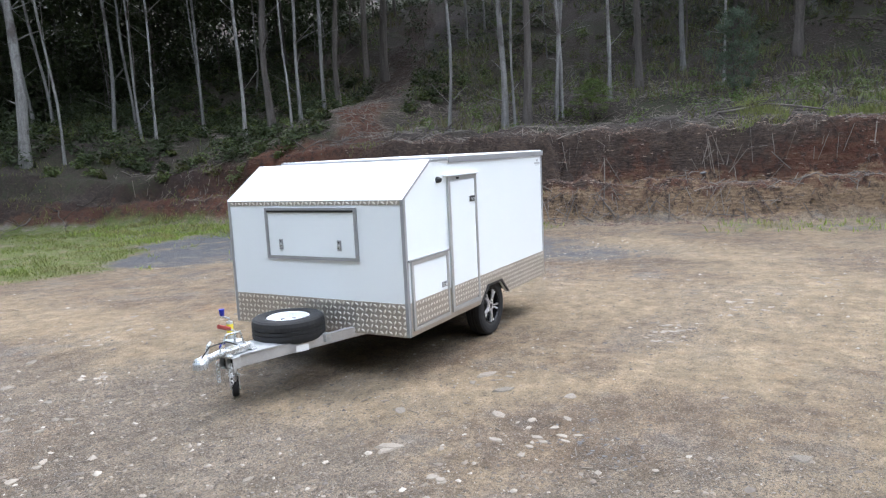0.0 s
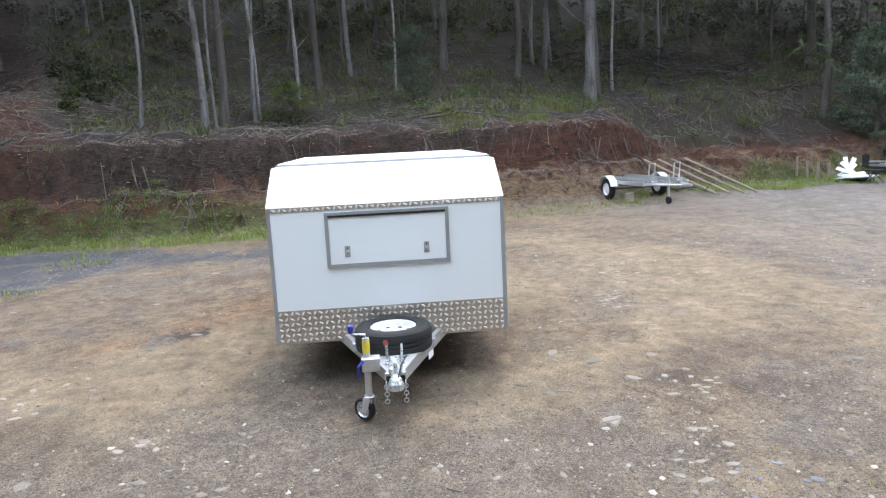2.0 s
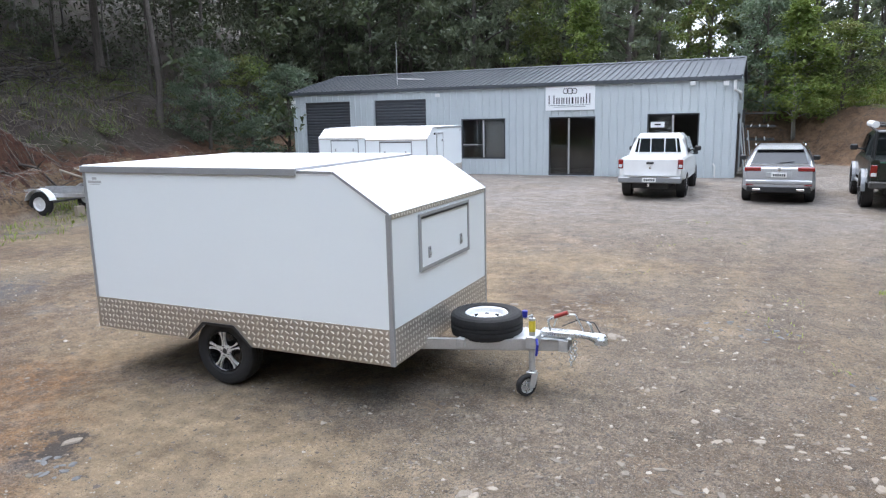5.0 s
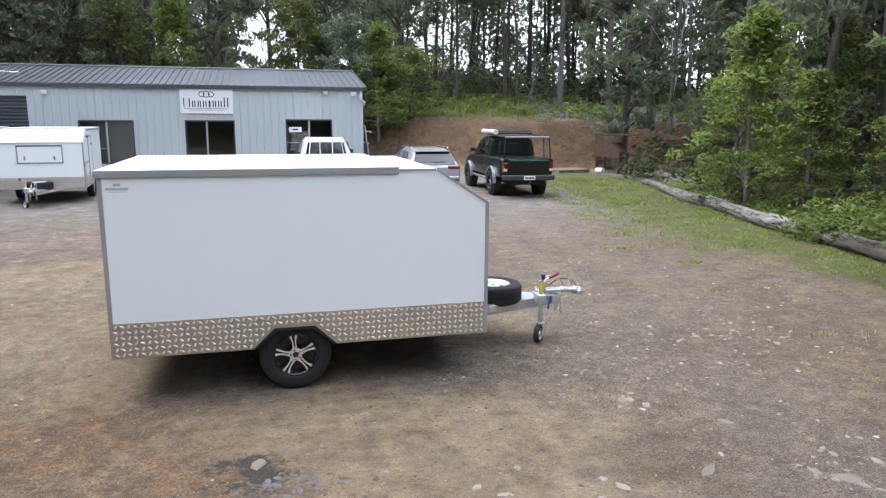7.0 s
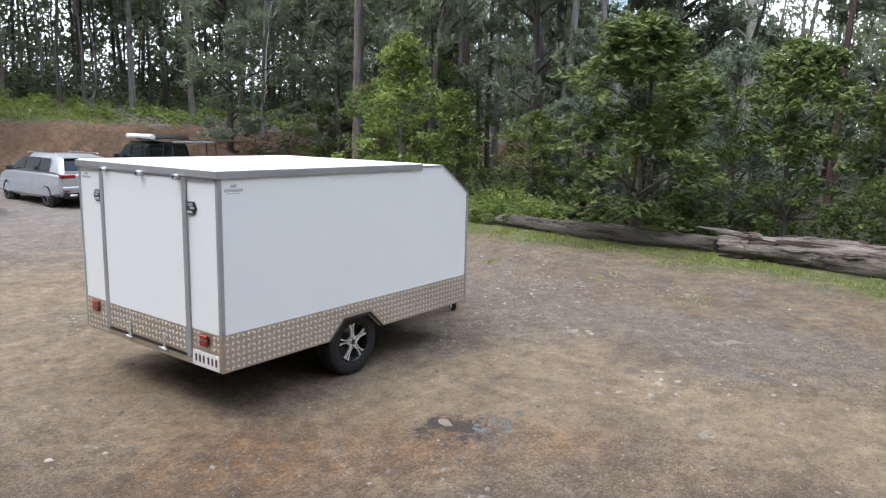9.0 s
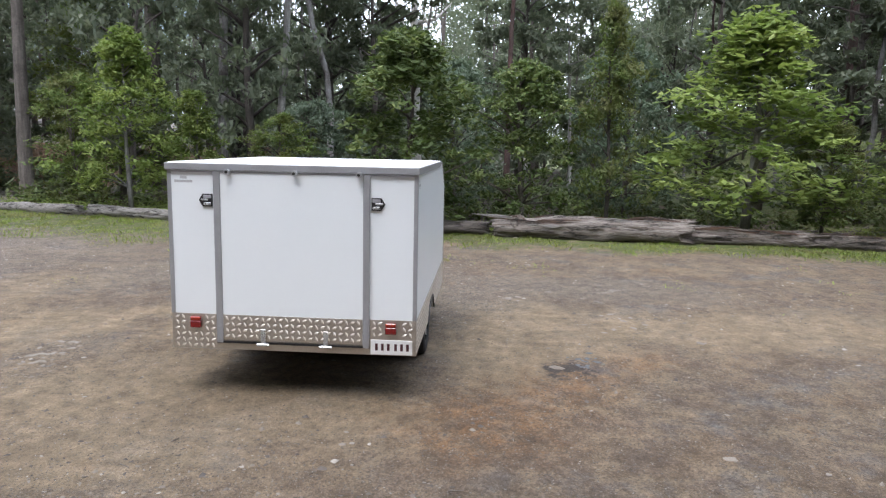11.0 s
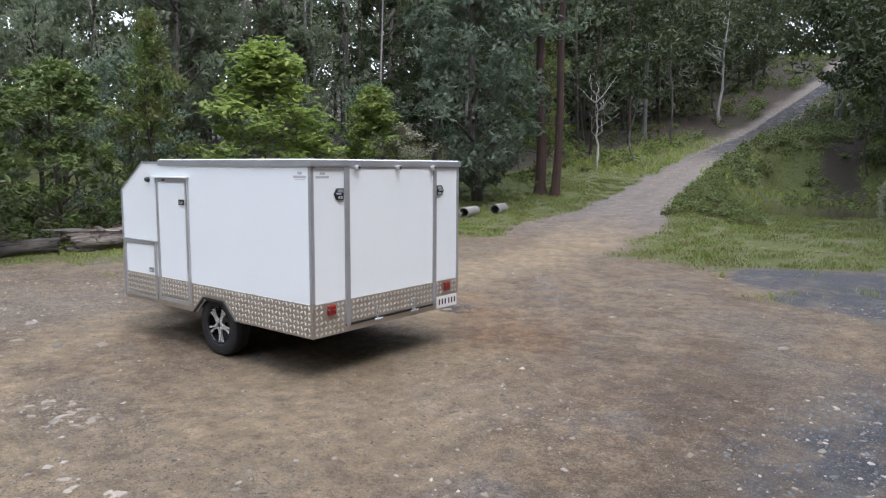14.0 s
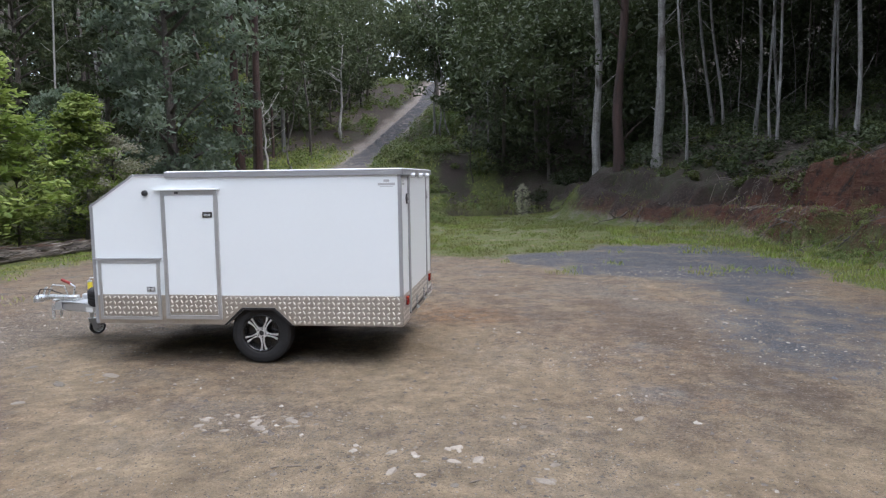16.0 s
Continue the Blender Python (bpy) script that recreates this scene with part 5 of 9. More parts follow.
# ---- trees and undergrowth ----
def foliage(name, c1, c2, c3, gloss=0.5, through_light=0.45, tone=0.85):
    """Leaf colour from leaf to leaf and tree to tree, part of the light passing through."""
    c1, c2, c3 = ((1.06 * tone * c[0], tone * c[1], 1.12 * tone * c[2]) for c in (c1, c2, c3))
    m, n, l, p = shader(name)
    isl = n.new("ShaderNodeNewGeometry").outputs["Random Per Island"]
    oi = n.new("ShaderNodeObjectInfo").outputs["Random"]
    co = n.new("ShaderNodeTexCoord").outputs["Object"]
    col = mixed(n, l, isl, c1, c2)
    col = mixed(n, l, noised(n, l, co, 1.1, 3, 0.6, 0.42, 0.62), col, c3)
    hs = n.new("ShaderNodeHueSaturation")
    l.new(ranged(n, l, oi, 0, 1, 0.8, 1.2), hs.inputs["Value"])
    l.new(col, hs.inputs["Color"])
    col = hs.outputs["Color"]
    l.new(col, p.inputs["Base Color"])
    p.inputs["Roughness"].default_value = gloss
    p.inputs["Specular IOR Level"].default_value = 0.15
    tr = n.new("ShaderNodeBsdfTranslucent")
    l.new(mixed(n, l, 0.5, col, (0.9, 1.0, 0.5), "MULTIPLY"), tr.inputs["Color"])
    mx = n.new("ShaderNodeMixShader")
    mx.inputs["Fac"].default_value = through_light
    out = n["Material Output"]
    l.new(p.outputs["BSDF"], mx.inputs[1])
    l.new(tr.outputs["BSDF"], mx.inputs[2])
    l.new(mx.outputs["Shader"], out.inputs["Surface"])
    return m


LEAF_BRIGHT = foliage("bright_green_leaves", (0.196, 0.276, 0.069), (0.31, 0.38, 0.115), (0.138, 0.207, 0.0517), tone=0.9)
LEAF_DARK = foliage("dark_green_leaves", (0.13, 0.215, 0.0585), (0.221, 0.305, 0.091), (0.155, 0.18, 0.05), 0.4, tone=0.66)
LEAF_TIPPED = foliage("broad_dark_leaves", (0.085, 0.15, 0.042), (0.29, 0.36, 0.12), (0.1, 0.15, 0.045), 0.42, 0.35, 0.78)
LEAF_MID = foliage("olive_green_leaves", (0.135, 0.215, 0.062), (0.25, 0.33, 0.1), (0.2, 0.215, 0.08), tone=0.76)
LEAF_GREY = foliage("grey_green_leaves", (0.186, 0.269, 0.176), (0.31, 0.393, 0.269), (0.145, 0.206, 0.124), tone=0.58)
LEAF_SILVER = foliage("silver_green_leaves", (0.186, 0.25, 0.176), (0.31, 0.38, 0.28), (0.145, 0.2, 0.13), tone=0.85)
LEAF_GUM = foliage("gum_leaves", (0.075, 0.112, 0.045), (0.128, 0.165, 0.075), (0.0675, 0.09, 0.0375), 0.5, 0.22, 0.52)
LEAF_PALE = foliage("pale_blossom_leaves", (0.5, 0.5, 0.38), (0.2, 0.24, 0.12), (0.4, 0.4, 0.3))
LEAF_WOODS = foliage("mixed_forest_leaves", (0.16, 0.217, 0.102), (0.261, 0.304, 0.16), (0.131, 0.174, 0.087), tone=0.48)
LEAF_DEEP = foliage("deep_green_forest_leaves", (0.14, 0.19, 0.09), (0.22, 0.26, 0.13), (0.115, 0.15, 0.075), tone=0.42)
# distance haze put into the leaf colour, paler and greyer than LEAF_WOODS
LEAF_HAZE = foliage("hazed_forest_leaves", (0.17, 0.215, 0.14), (0.25, 0.285, 0.19), (0.15, 0.185, 0.115), tone=0.85)
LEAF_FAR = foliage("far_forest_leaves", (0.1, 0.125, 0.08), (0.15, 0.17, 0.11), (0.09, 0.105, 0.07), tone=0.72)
GRASS = foliage("grass_blades", (0.17, 0.265, 0.05), (0.27, 0.335, 0.085), (0.25, 0.25, 0.09), 0.5, 0.4, 1.0)
# duller copy of GRASS: shade by banks and hollow goes into the colour
GRASS_SHADED = foliage("shaded_grass_blades", (0.15, 0.215, 0.05), (0.23, 0.27, 0.08), (0.2, 0.2, 0.08), 0.55, 0.35, 0.72)
# forest-floor grass, with the shade under the trees put into its colour
GRASS_IN_SHADE = foliage("shaded_forest_grass", (0.15, 0.21, 0.07), (0.22, 0.26, 0.11), (0.2, 0.18, 0.1), 0.6, 0.3, 0.62)
LEAF_SCRUB = foliage("dim_scrub_leaves", (0.12, 0.185, 0.06), (0.19, 0.255, 0.085), (0.14, 0.15, 0.05), 0.4, 0.35, 0.66)


def bark(name, c1, c2, c3, strips=0.6):
    """Bark streaked up and down the trunk, with shed strips."""
    m, n, l, p = shader(name)
    mp = n.new("ShaderNodeMapping")
    mp.inputs["Scale"].default_value = (7, 7, 0.5)
    co = n.new("ShaderNodeTexCoord").outputs["Object"]
    l.new(co, mp.inputs["Vector"])
    streak = noised(n, l, mp.outputs["Vector"], 1.3, 6, 0.7, 0.38, 0.62)
    col = mixed(n, l, streak, c1, c2)
    col = mixed(n, l, noised(n, l, co, 0.7, 5, 0.7, strips - 0.06, strips + 0.06), col, c3)
    col = mixed(n, l, 0.75, col, noised(n, l, co, 14, 6, 0.8), "OVERLAY")
    hs = n.new("ShaderNodeHueSaturation")
    l.new(ranged(n, l, n.new("ShaderNodeObjectInfo").outputs["Random"], 0, 1, 0.65, 1.3), hs.inputs["Value"])
    l.new(col, hs.inputs["Color"])
    l.new(hs.outputs["Color"], p.inputs["Base Color"])
    p.inputs["Roughness"].default_value = 0.88
    bumped(n, l, p, streak, 0.6, 0.03)
    return m


BARK_PALE = bark("pale_gum_bark", (0.25, 0.24, 0.225), (0.14, 0.132, 0.124), (0.085, 0.072, 0.064), 0.54)
BARK_WHITE = bark("bleached_wood", (0.46, 0.44, 0.41), (0.34, 0.32, 0.3), (0.2, 0.18, 0.16), 0.62)
BARK_DARK = bark("dark_bark", (0.075, 0.062, 0.053), (0.13, 0.112, 0.098), (0.05, 0.042, 0.037))
BARK_RED = bark("red_brown_bark", (0.072, 0.038, 0.031), (0.045, 0.03, 0.026), (0.04, 0.033, 0.03))
DEAD = surface("dead_branch_wood", (0.115, 0.097, 0.082), (0.065, 0.054, 0.046), 0.85, 0, 5, 30, 0.5, vary=0.25, dist=0.01)


def leaf_mesh(name, centres, sizes, widths, droop, material, rng):
    """Folded four-cornered leaves, each an island of two triangles, at the centres."""
    k = len(centres)
    a = rng.rand(k) * 2 * np.pi
    tilt = rng.normal(-droop, 0.45, k)
    d = np.stack([np.cos(a) * np.cos(tilt), np.sin(a) * np.cos(tilt), np.sin(tilt)], 1)
    side = np.stack([-np.sin(a), np.cos(a), np.zeros(k)], 1)
    roll = rng.normal(0, 0.6, k)[:, None]
    up = np.cross(d, side)
    side = side * np.cos(roll) + up * np.sin(roll)
    up = np.cross(side, d)
    s, w = sizes[:, None], widths[:, None]
    base, tip = centres - d * s * 0.5, centres + d * s * 0.5 - up * s * 0.12
    left, right = centres + side * w * 0.5 + up * w * 0.15, centres - side * w * 0.5 + up * w * 0.15
    v = np.stack([base, left, tip, right], 1).reshape(-1, 3)
    i = np.arange(k)[:, None] * 4
    f = np.concatenate([i + np.array([[0, 1, 2]]), i + np.array([[0, 2, 3]])])
    return array_mesh(name, v, f, material)


def blade_mesh(name, centres, sizes, widths, droop, material, rng):
    """Three-cornered blades, one island each, for woods seen from afar."""
    k = len(centres)
    a, tilt = rng.rand(k) * 2 * np.pi, rng.normal(-droop, 0.55, k)
    d = np.stack([np.cos(a) * np.cos(tilt), np.sin(a) * np.cos(tilt), np.sin(tilt)], 1)
    side = np.stack([-np.sin(a), np.cos(a), np.zeros(k)], 1)
    roll = rng.normal(0, 0.8, k)[:, None]
    side = side * np.cos(roll) + np.cross(d, side) * np.sin(roll)
    s, w = sizes[:, None], widths[:, None]
    v = np.stack([centres - d * s * 0.5 + side * w * 0.5, centres - d * s * 0.5 - side * w * 0.5, centres + d * s * 0.5], 1).reshape(-1, 3)
    return array_mesh(name, v, np.arange(k * 3).reshape(-1, 3), material)


def clumps(rng, centres, radius, per, flat=0.7):
    """Places scattered in round clumps."""
    k = len(centres)
    p = rng.normal(0, 1, (k, per, 3))
    p /= np.linalg.norm(p, axis=2, keepdims=True) + 1e-6
    p *= (rng.rand(k, per, 1) ** 0.5)
    p[:, :, 2] *= flat
    r = np.broadcast_to(np.asarray(radius, float), (k,))[:, None, None]
    return (centres[:, None, :] + p * r).reshape(-1, 3)


def stem_line(rng, h, lean, wob, k=9):
    pts, drift = [], np.zeros(2)
    a = rng.rand() * 6.28
    for i in range(k + 1):
        f = i / k
        drift = drift + rng.normal(0, wob, 2)
        pts.append((math.cos(a) * lean * f ** 1.3 * h + drift[0], math.sin(a) * lean * f ** 1.3 * h + drift[1], f * h))
    return pts


def gum_shapes(seed, h, r, lean, wob, forks):
    """Meshes of a tall gum: trunk with limbs, and a crown of hanging leaf clumps."""
    rng = np.random.RandomState(seed)
    bm = bmesh.new()
    line = stem_line(rng, h, lean, wob)
    line[0] = (line[0][0], line[0][1], -0.4)
    radii = [r * (1.02 - 0.08 * i) for i in range(len(line))]
    foot = [line[0], (line[0][0], line[0][1], 0.05), (line[0][0] * 0.7 + line[1][0] * 0.3, line[0][1] * 0.7 + line[1][1] * 0.3, 0.45)]
    tube(bm, foot + line[1:], [r * 1.6, r * 1.4, r * 1.08] + radii[1:], 9)
    tips = [np.array(line[-1])]
    for k in range(forks):
        i = rng.randint(5, 9)
        a, p = rng.rand() * 6.28, np.array(line[i])
        ln = h * rng.uniform(0.12, 0.25)
        q = p + np.array([math.cos(a) * ln * 0.55, math.sin(a) * ln * 0.55, ln * 0.6])
        e = q + np.array([math.cos(a) * ln * 0.3, math.sin(a) * ln * 0.3, ln * 0.5])
        tube(bm, [p, q, e], [radii[i] * 0.55, radii[i] * 0.38, radii[i] * 0.2], 6)
        tips += [q, e]
    for k in range(4):
        i = rng.randint(2, 6)
        a, p = rng.rand() * 6.28, np.array(line[i])
        ln = rng.uniform(0.5, 1.4)
        q = p + np.array([math.cos(a) * ln, math.sin(a) * ln, ln * rng.uniform(0.1, 0.7)])
        tube(bm, [p, (p + q) / 2 + np.array([0, 0, 0.1]), q], [r * 0.16, r * 0.1, r * 0.05], 5)
    trunk = finish("trunk", bm, BARK_PALE, True)
    heads = []
    for t in tips:
        heads += [t + rng.normal(0, [1.8, 1.8, 0.9]) for _ in range(4)]
    centres = clumps(rng, np.array(heads), rng.uniform(0.7, 1.4, len(heads)), 34, 0.6)
    n = len(centres)
    crown = blade_mesh("crown", centres, rng.uniform(0.35, 0.75, n), rng.uniform(0.16, 0.3, n), 0.6, LEAF_GUM, rng)
    return trunk, crown


def bush_shapes(seed, h, r, shape, leaf, size, count, bark, trunk_r=0.06, droop=0.5, bare=0.12, per=36):
    """Meshes of a young leafy tree: trunk with limbs, crown of clumps in a pointed or round outline."""
    rng = np.random.RandomState(seed)
    bm = bmesh.new()
    line = stem_line(rng, h * 0.92, 0.04, 0.03 * h / 5, 7)
    line[0] = (0, 0, -0.25)
    tube(bm, line, [trunk_r * (1.15 - 0.13 * i) for i in range(8)], 8)
    heads = []
    k = 0
    while len(heads) < count:
        k += 1
        f = rng.rand() ** 0.8
        edge = (1 - f) ** 0.75 * (0.6 + 0.4 * min(1, f * 5)) if shape == "cone" else math.sqrt(max(0.0, 1 - (1.5 * f - 0.5) ** 2)) if shape == "egg" else math.sqrt(max(0.0, 1 - (2 * f - 0.95) ** 2)) * 0.9 + 0.1
        edge *= 0.8 + 0.35 * math.sin(3 * f * 6.28 + seed) * rng.rand()
        a = rng.rand() * 6.28
        lobes = 1 + 0.28 * math.sin(2 * a + seed) + 0.2 * math.sin(5 * a + 3 * f * 6.28)
        q = r * edge * lobes * rng.uniform(0.35, 1.0) ** 0.6
        heads.append((q * math.cos(a), q * math.sin(a), h * (bare + (1 - bare) * f)))
    heads = np.array(heads)
    for hd in heads[:: max(1, count // 22)]:
        z0 = max(0.15 * h, hd[2] - 0.35 * math.hypot(hd[0], hd[1]) - 0.3)
        i = min(6, int(z0 / (h * 0.92) * 7))
        p = np.array(line[i]) * (1 - 0) + np.array([0, 0, z0 - line[i][2]])
        tube(bm, [p, (p + hd) / 2 + np.array([0, 0, 0.08]), hd], [trunk_r * 0.4, trunk_r * 0.25, trunk_r * 0.1], 5)
    trunk = finish("trunk", bm, bark, True)
    centres = clumps(rng, heads, rng.uniform(0.2, 0.45, len(heads)) * (h / 5) ** 0.5, per, 0.6)
    n = len(centres)
    make = blade_mesh if per > 40 else leaf_mesh
    crown = make("crown", centres, rng.uniform(0.55, 1.0, n) * size, rng.uniform(0.28, 0.42, n) * size, droop, leaf, rng)
    return trunk, crown


def tree_thing(name, shapes, label, m, group, bark=None, girth=1.0, leaf=None):
    t = thing(name, label, "tree", m, group)
    for part_name, me in zip(("trunk", "crown"), shapes):
        ob = new(part_name, me)
        ob.parent = t
        if part_name == "trunk":
            ob.scale = (girth, girth, 1)
        other = bark if part_name == "trunk" else leaf
        if other:
            ob.material_slots[0].link = "OBJECT"
            ob.material_slots[0].material = other
    return t


def planted(x, y, turn=0.0, sx=1.0, sz=1.0, lean=0.0):
    return Matrix.Translation((x, y, ground_z(x, y))) @ Matrix.Rotation(radians(turn), 4, "Z") @ Matrix.Rotation(radians(lean), 4, "Y") @ Matrix.Diagonal((sx, sx, sz, 1))


GUMS = [gum_shapes(11 + i, h, r, ln, wb, fk) for i, (h, r, ln, wb, fk) in enumerate(
    ((17, 0.2, 0.02, 0.08, 5), (15, 0.13, 0.05, 0.13, 5), (13, 0.085, 0.03, 0.15, 4), (19, 0.27, 0.02, 0.07, 6), (11, 0.06, 0.1, 0.17, 4), (16, 0.16, 0.07, 0.12, 5)))]
WOODS = [bush_shapes(31 + i, 11, 2.6, "round", LEAF_HAZE, 0.4, 84, BARK_DARK, 0.16, 0.6, 0.16, 50) for i in range(3)]
YOUNG = {
    "bright": [bush_shapes(41, 5.2, 1.7, "cone", LEAF_BRIGHT, 0.2, 150, BARK_PALE), bush_shapes(42, 5.0, 1.5, "cone", LEAF_BRIGHT, 0.2, 140, BARK_PALE)],
    "dark": [bush_shapes(43, 4.6, 2.0, "round", LEAF_DARK, 0.2, 150, BARK_DARK, 0.09, 0.3), bush_shapes(44, 5.0, 1.9, "round", LEAF_DARK, 0.2, 150, BARK_DARK, 0.08, 0.35),
             bush_shapes(52, 4.8, 1.95, "egg", LEAF_TIPPED, 0.25, 190, BARK_DARK, 0.085, 0.25, 0.1, 34)],
    "olive": [bush_shapes(45, 5.4, 1.7, "cone", LEAF_MID, 0.19, 140, BARK_DARK), bush_shapes(46, 4.6, 1.6, "round", LEAF_MID, 0.19, 140, BARK_DARK)],
    "grey": [bush_shapes(47, 9.5, 2.9, "round", LEAF_SILVER, 0.3, 330, BARK_DARK, 0.16, 0.7, 0.06), bush_shapes(48, 4.5, 1.7, "round", LEAF_GREY, 0.18, 170, BARK_DARK, 0.07, 0.7, 0.05)],
    "pale": [bush_shapes(49, 3.2, 1.1, "round", LEAF_PALE, 0.13, 120, BARK_DARK, 0.05, 0.4, 0.1)],
}
YOUNG_LABEL = {"bright": "young bright green broadleaf tree behind the fallen log", "dark": "dense dark green broadleaf tree at the yard's edge",
               "olive": "olive green young tree with reddish tips", "grey": "drooping grey-green wattle tree", "pale": "shrub with pale cream blossom"}


def young(kind, v, x, y, height, width, turn):
    trunk, crown = YOUNG[kind][v]
    base = {"bright": 5.1, "dark": 4.8, "olive": 5.0, "grey": 9.5 if v == 0 else 4.5, "pale": 3.2}[kind]
    bw = {"bright": 1.6, "dark": 1.95, "olive": 1.65, "grey": 2.9 if v == 0 else 1.7, "pale": 1.1}[kind]
    return tree_thing("young_tree" if kind != "pale" else "flowering_shrub", (trunk, crown), YOUNG_LABEL[kind], planted(x, y, turn, width / bw, height / base), "young trees round the yard")


# first row behind the log, then a second row
for kind, v, x, y, hh, ww, tn in (
        ("bright", 0, 14.2, 8.9, 5.2, 2.0, 10), ("bright", 1, 14.4, 7.0, 3.7, 1.5, 60), ("olive", 1, 15.8, 11.5, 4.6, 1.7, 200), ("dark", 2, 12.9, 0.5, 5.1, 2.35, 0), ("dark", 2, 13.9, -2.6, 4.5, 1.7, 90),
        ("olive", 0, 13.5, -4.9, 5.6, 1.5, 30), ("bright", 0, 13.1, -8.5, 5.6, 3.3, 150), ("olive", 1, 13.5, -10.7, 3.4, 1.3, 10), ("bright", 1, 12.8, -12.9, 4.8, 2.3, 80), ("pale", 0, 12.0, -13.4, 3.3, 1.35, 0)):
    young(kind, v, x, y, hh, ww, tn)
for kind, v, x, y, hh, ww, tn in (
        ("grey", 0, 12.5, -18.9, 11.5, 4.0, 0), ("grey", 1, 14.5, -14.6, 5.0, 1.8, 40), ("grey", 1, 16.6, -6.0, 5.5, 2.0, 20), ("grey", 1, 17.2, -0.6, 5.0, 2.0, 70), ("grey", 1, 16.4, 3.9, 3.6, 1.8, 120),
        ("dark", 0, 15.2, 4.6, 3.2, 1.5, 0), ("grey", 1, -15.6, 23.5, 5.0, 2.2, 0), ("grey", 1, -17.5, 20.0, 4.6, 2.0, 50), ("grey", 1, -14.8, 19.6, 2.4, 1.3, 90), ("olive", 1, -18.6, 24.5, 5.0, 2.0, 0),
        ("bright", 0, 7.6, 30.5, 6.0, 2.4, 10), ("olive", 1, 9.6, 31.5, 4.2, 2.0, 20)):
    young(kind, v, x, y, hh, ww, tn)
for kind, v, x, y, hh, ww, tn in (
        ("olive", 1, 3.4, 33.5, 7.2, 2.6, 70), ("bright", 1, -3.0, 33.5, 7.0, 2.6, 20), ("olive", 0, -5.6, 33.5, 7.5, 2.4, 0), ("olive", 1, -9.0, 32.0, 5.2, 1.8, 0), ("grey", 1, 6.4, 32.0, 6.0, 2.6, 140),
        ("dark", 1, 24.5, 16.0, 8.5, 3.2, 0), ("olive", 1, 22.0, 20.0, 4.5, 2.2, 0), ("dark", 0, 19.5, 12.0, 6.0, 2.4, 30), ("olive", 0, 14.5, -27.0, 7.5, 2.4, 30),
        ("pale", 0, -1.2, -28.6, 1.9, 0.5, 0), ("grey", 1, -18.5, 1.25, 3.0, 0.9, 0), ("dark", 1, -16.3, -3.2, 1.5, 1.0, 0)):
    young(kind, v, x, y, hh, ww, tn)

# gums that stand out: place, half thickness at breast height, lean, bark
GUM_LABEL = "tall straight gum tree with pale bark"


def light_crown(seed):
    """A high thin gum crown of fewer, larger leaf sprays."""
    r = np.random.RandomState(seed)
    heads = np.stack([r.normal(0, 1.7, 15), r.normal(0, 1.7, 15), r.uniform(9.5, 15, 15)], 1)
    pts = clumps(r, heads, r.uniform(0.8, 1.5, 15), 14, 0.6)
    k = len(pts)
    return leaf_mesh("crown", pts, r.uniform(0.7, 1.3, k), r.uniform(0.3, 0.5, k), 0.5, LEAF_GUM, r)


LIGHT_CROWNS = [light_crown(90 + i) for i in range(4)]


def standing_gum(x, y, r, lean=(0.0, 0.0), bark=None, h=14.0, seed=0, label=GUM_LABEL, stems=1, twigs=5):
    """One gum with its own trunk: flared foot, slight sweeps, dead side twigs, a high crown."""
    rnd = np.random.RandomState(500 + seed)
    t = thing("gum_tree", label, "tree", planted(x, y), "gum trees")
    for q in range(stems):
        bm = bmesh.new()
        ox, oy = (0.0, 0.0) if q == 0 else rnd.normal(0, 0.28, 2)
        sway, ph = rnd.uniform(0.05, 0.16, 2), rnd.uniform(0, 6.28, 2)
        lx, ly = lean[0] + (rnd.normal(0, 0.03) if q else 0), lean[1] + (rnd.normal(0, 0.03) if q else 0)
        pts, rad = [], []
        for i in range(15):
            f = i / 14
            z = h * f if i else -0.5
            fade = min(1.0, z / 2.5) if z > 0 else 0
            pts.append((ox + lx * max(z, 0) + sway[0] * fade * math.sin(z * 0.55 + ph[0]), oy + ly * max(z, 0) + sway[1] * fade * math.sin(z * 0.5 + ph[1]), z))
            rad.append(r * (1.0 - 0.62 * f) * (1.0 + 0.06 * rnd.normal()) * (1.45 if i == 0 else 1.0))
        pts.insert(1, (ox, oy, 0.08))
        rad.insert(1, r * 1.3)
        tube(bm, pts, rad, 9)
        for k in range(twigs):
            z = rnd.uniform(1.2, 7.5)
            i = 1 + int(z / h * 14)
            p = Vector(pts[i])
            a, ln = rnd.rand() * 6.28, rnd.uniform(0.4, 1.5)
            e = p + Vector((math.cos(a) * ln, math.sin(a) * ln, ln * rnd.uniform(0.2, 1.1)))
            tube(bm, [p, (p + e) / 2 + Vector((0, 0, rnd.uniform(-0.05, 0.12))), e], [rad[i] * 0.24, rad[i] * 0.16, 0.006], 5)
        part("trunk", bm, bark or BARK_PALE, t, smooth=True)
    c = new("crown", LIGHT_CROWNS[seed % 4])
    c.parent = t
    c.location = (lean[0] * h, lean[1] * h, h - 14.0)
    # crowns far to the east take the leaves with haze in their colour
    if x > 15:
        c.material_slots[0].link = "OBJECT"
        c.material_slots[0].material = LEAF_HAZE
    c.rotation_euler = (0, 0, rnd.uniform(0, 6.28))
    return t


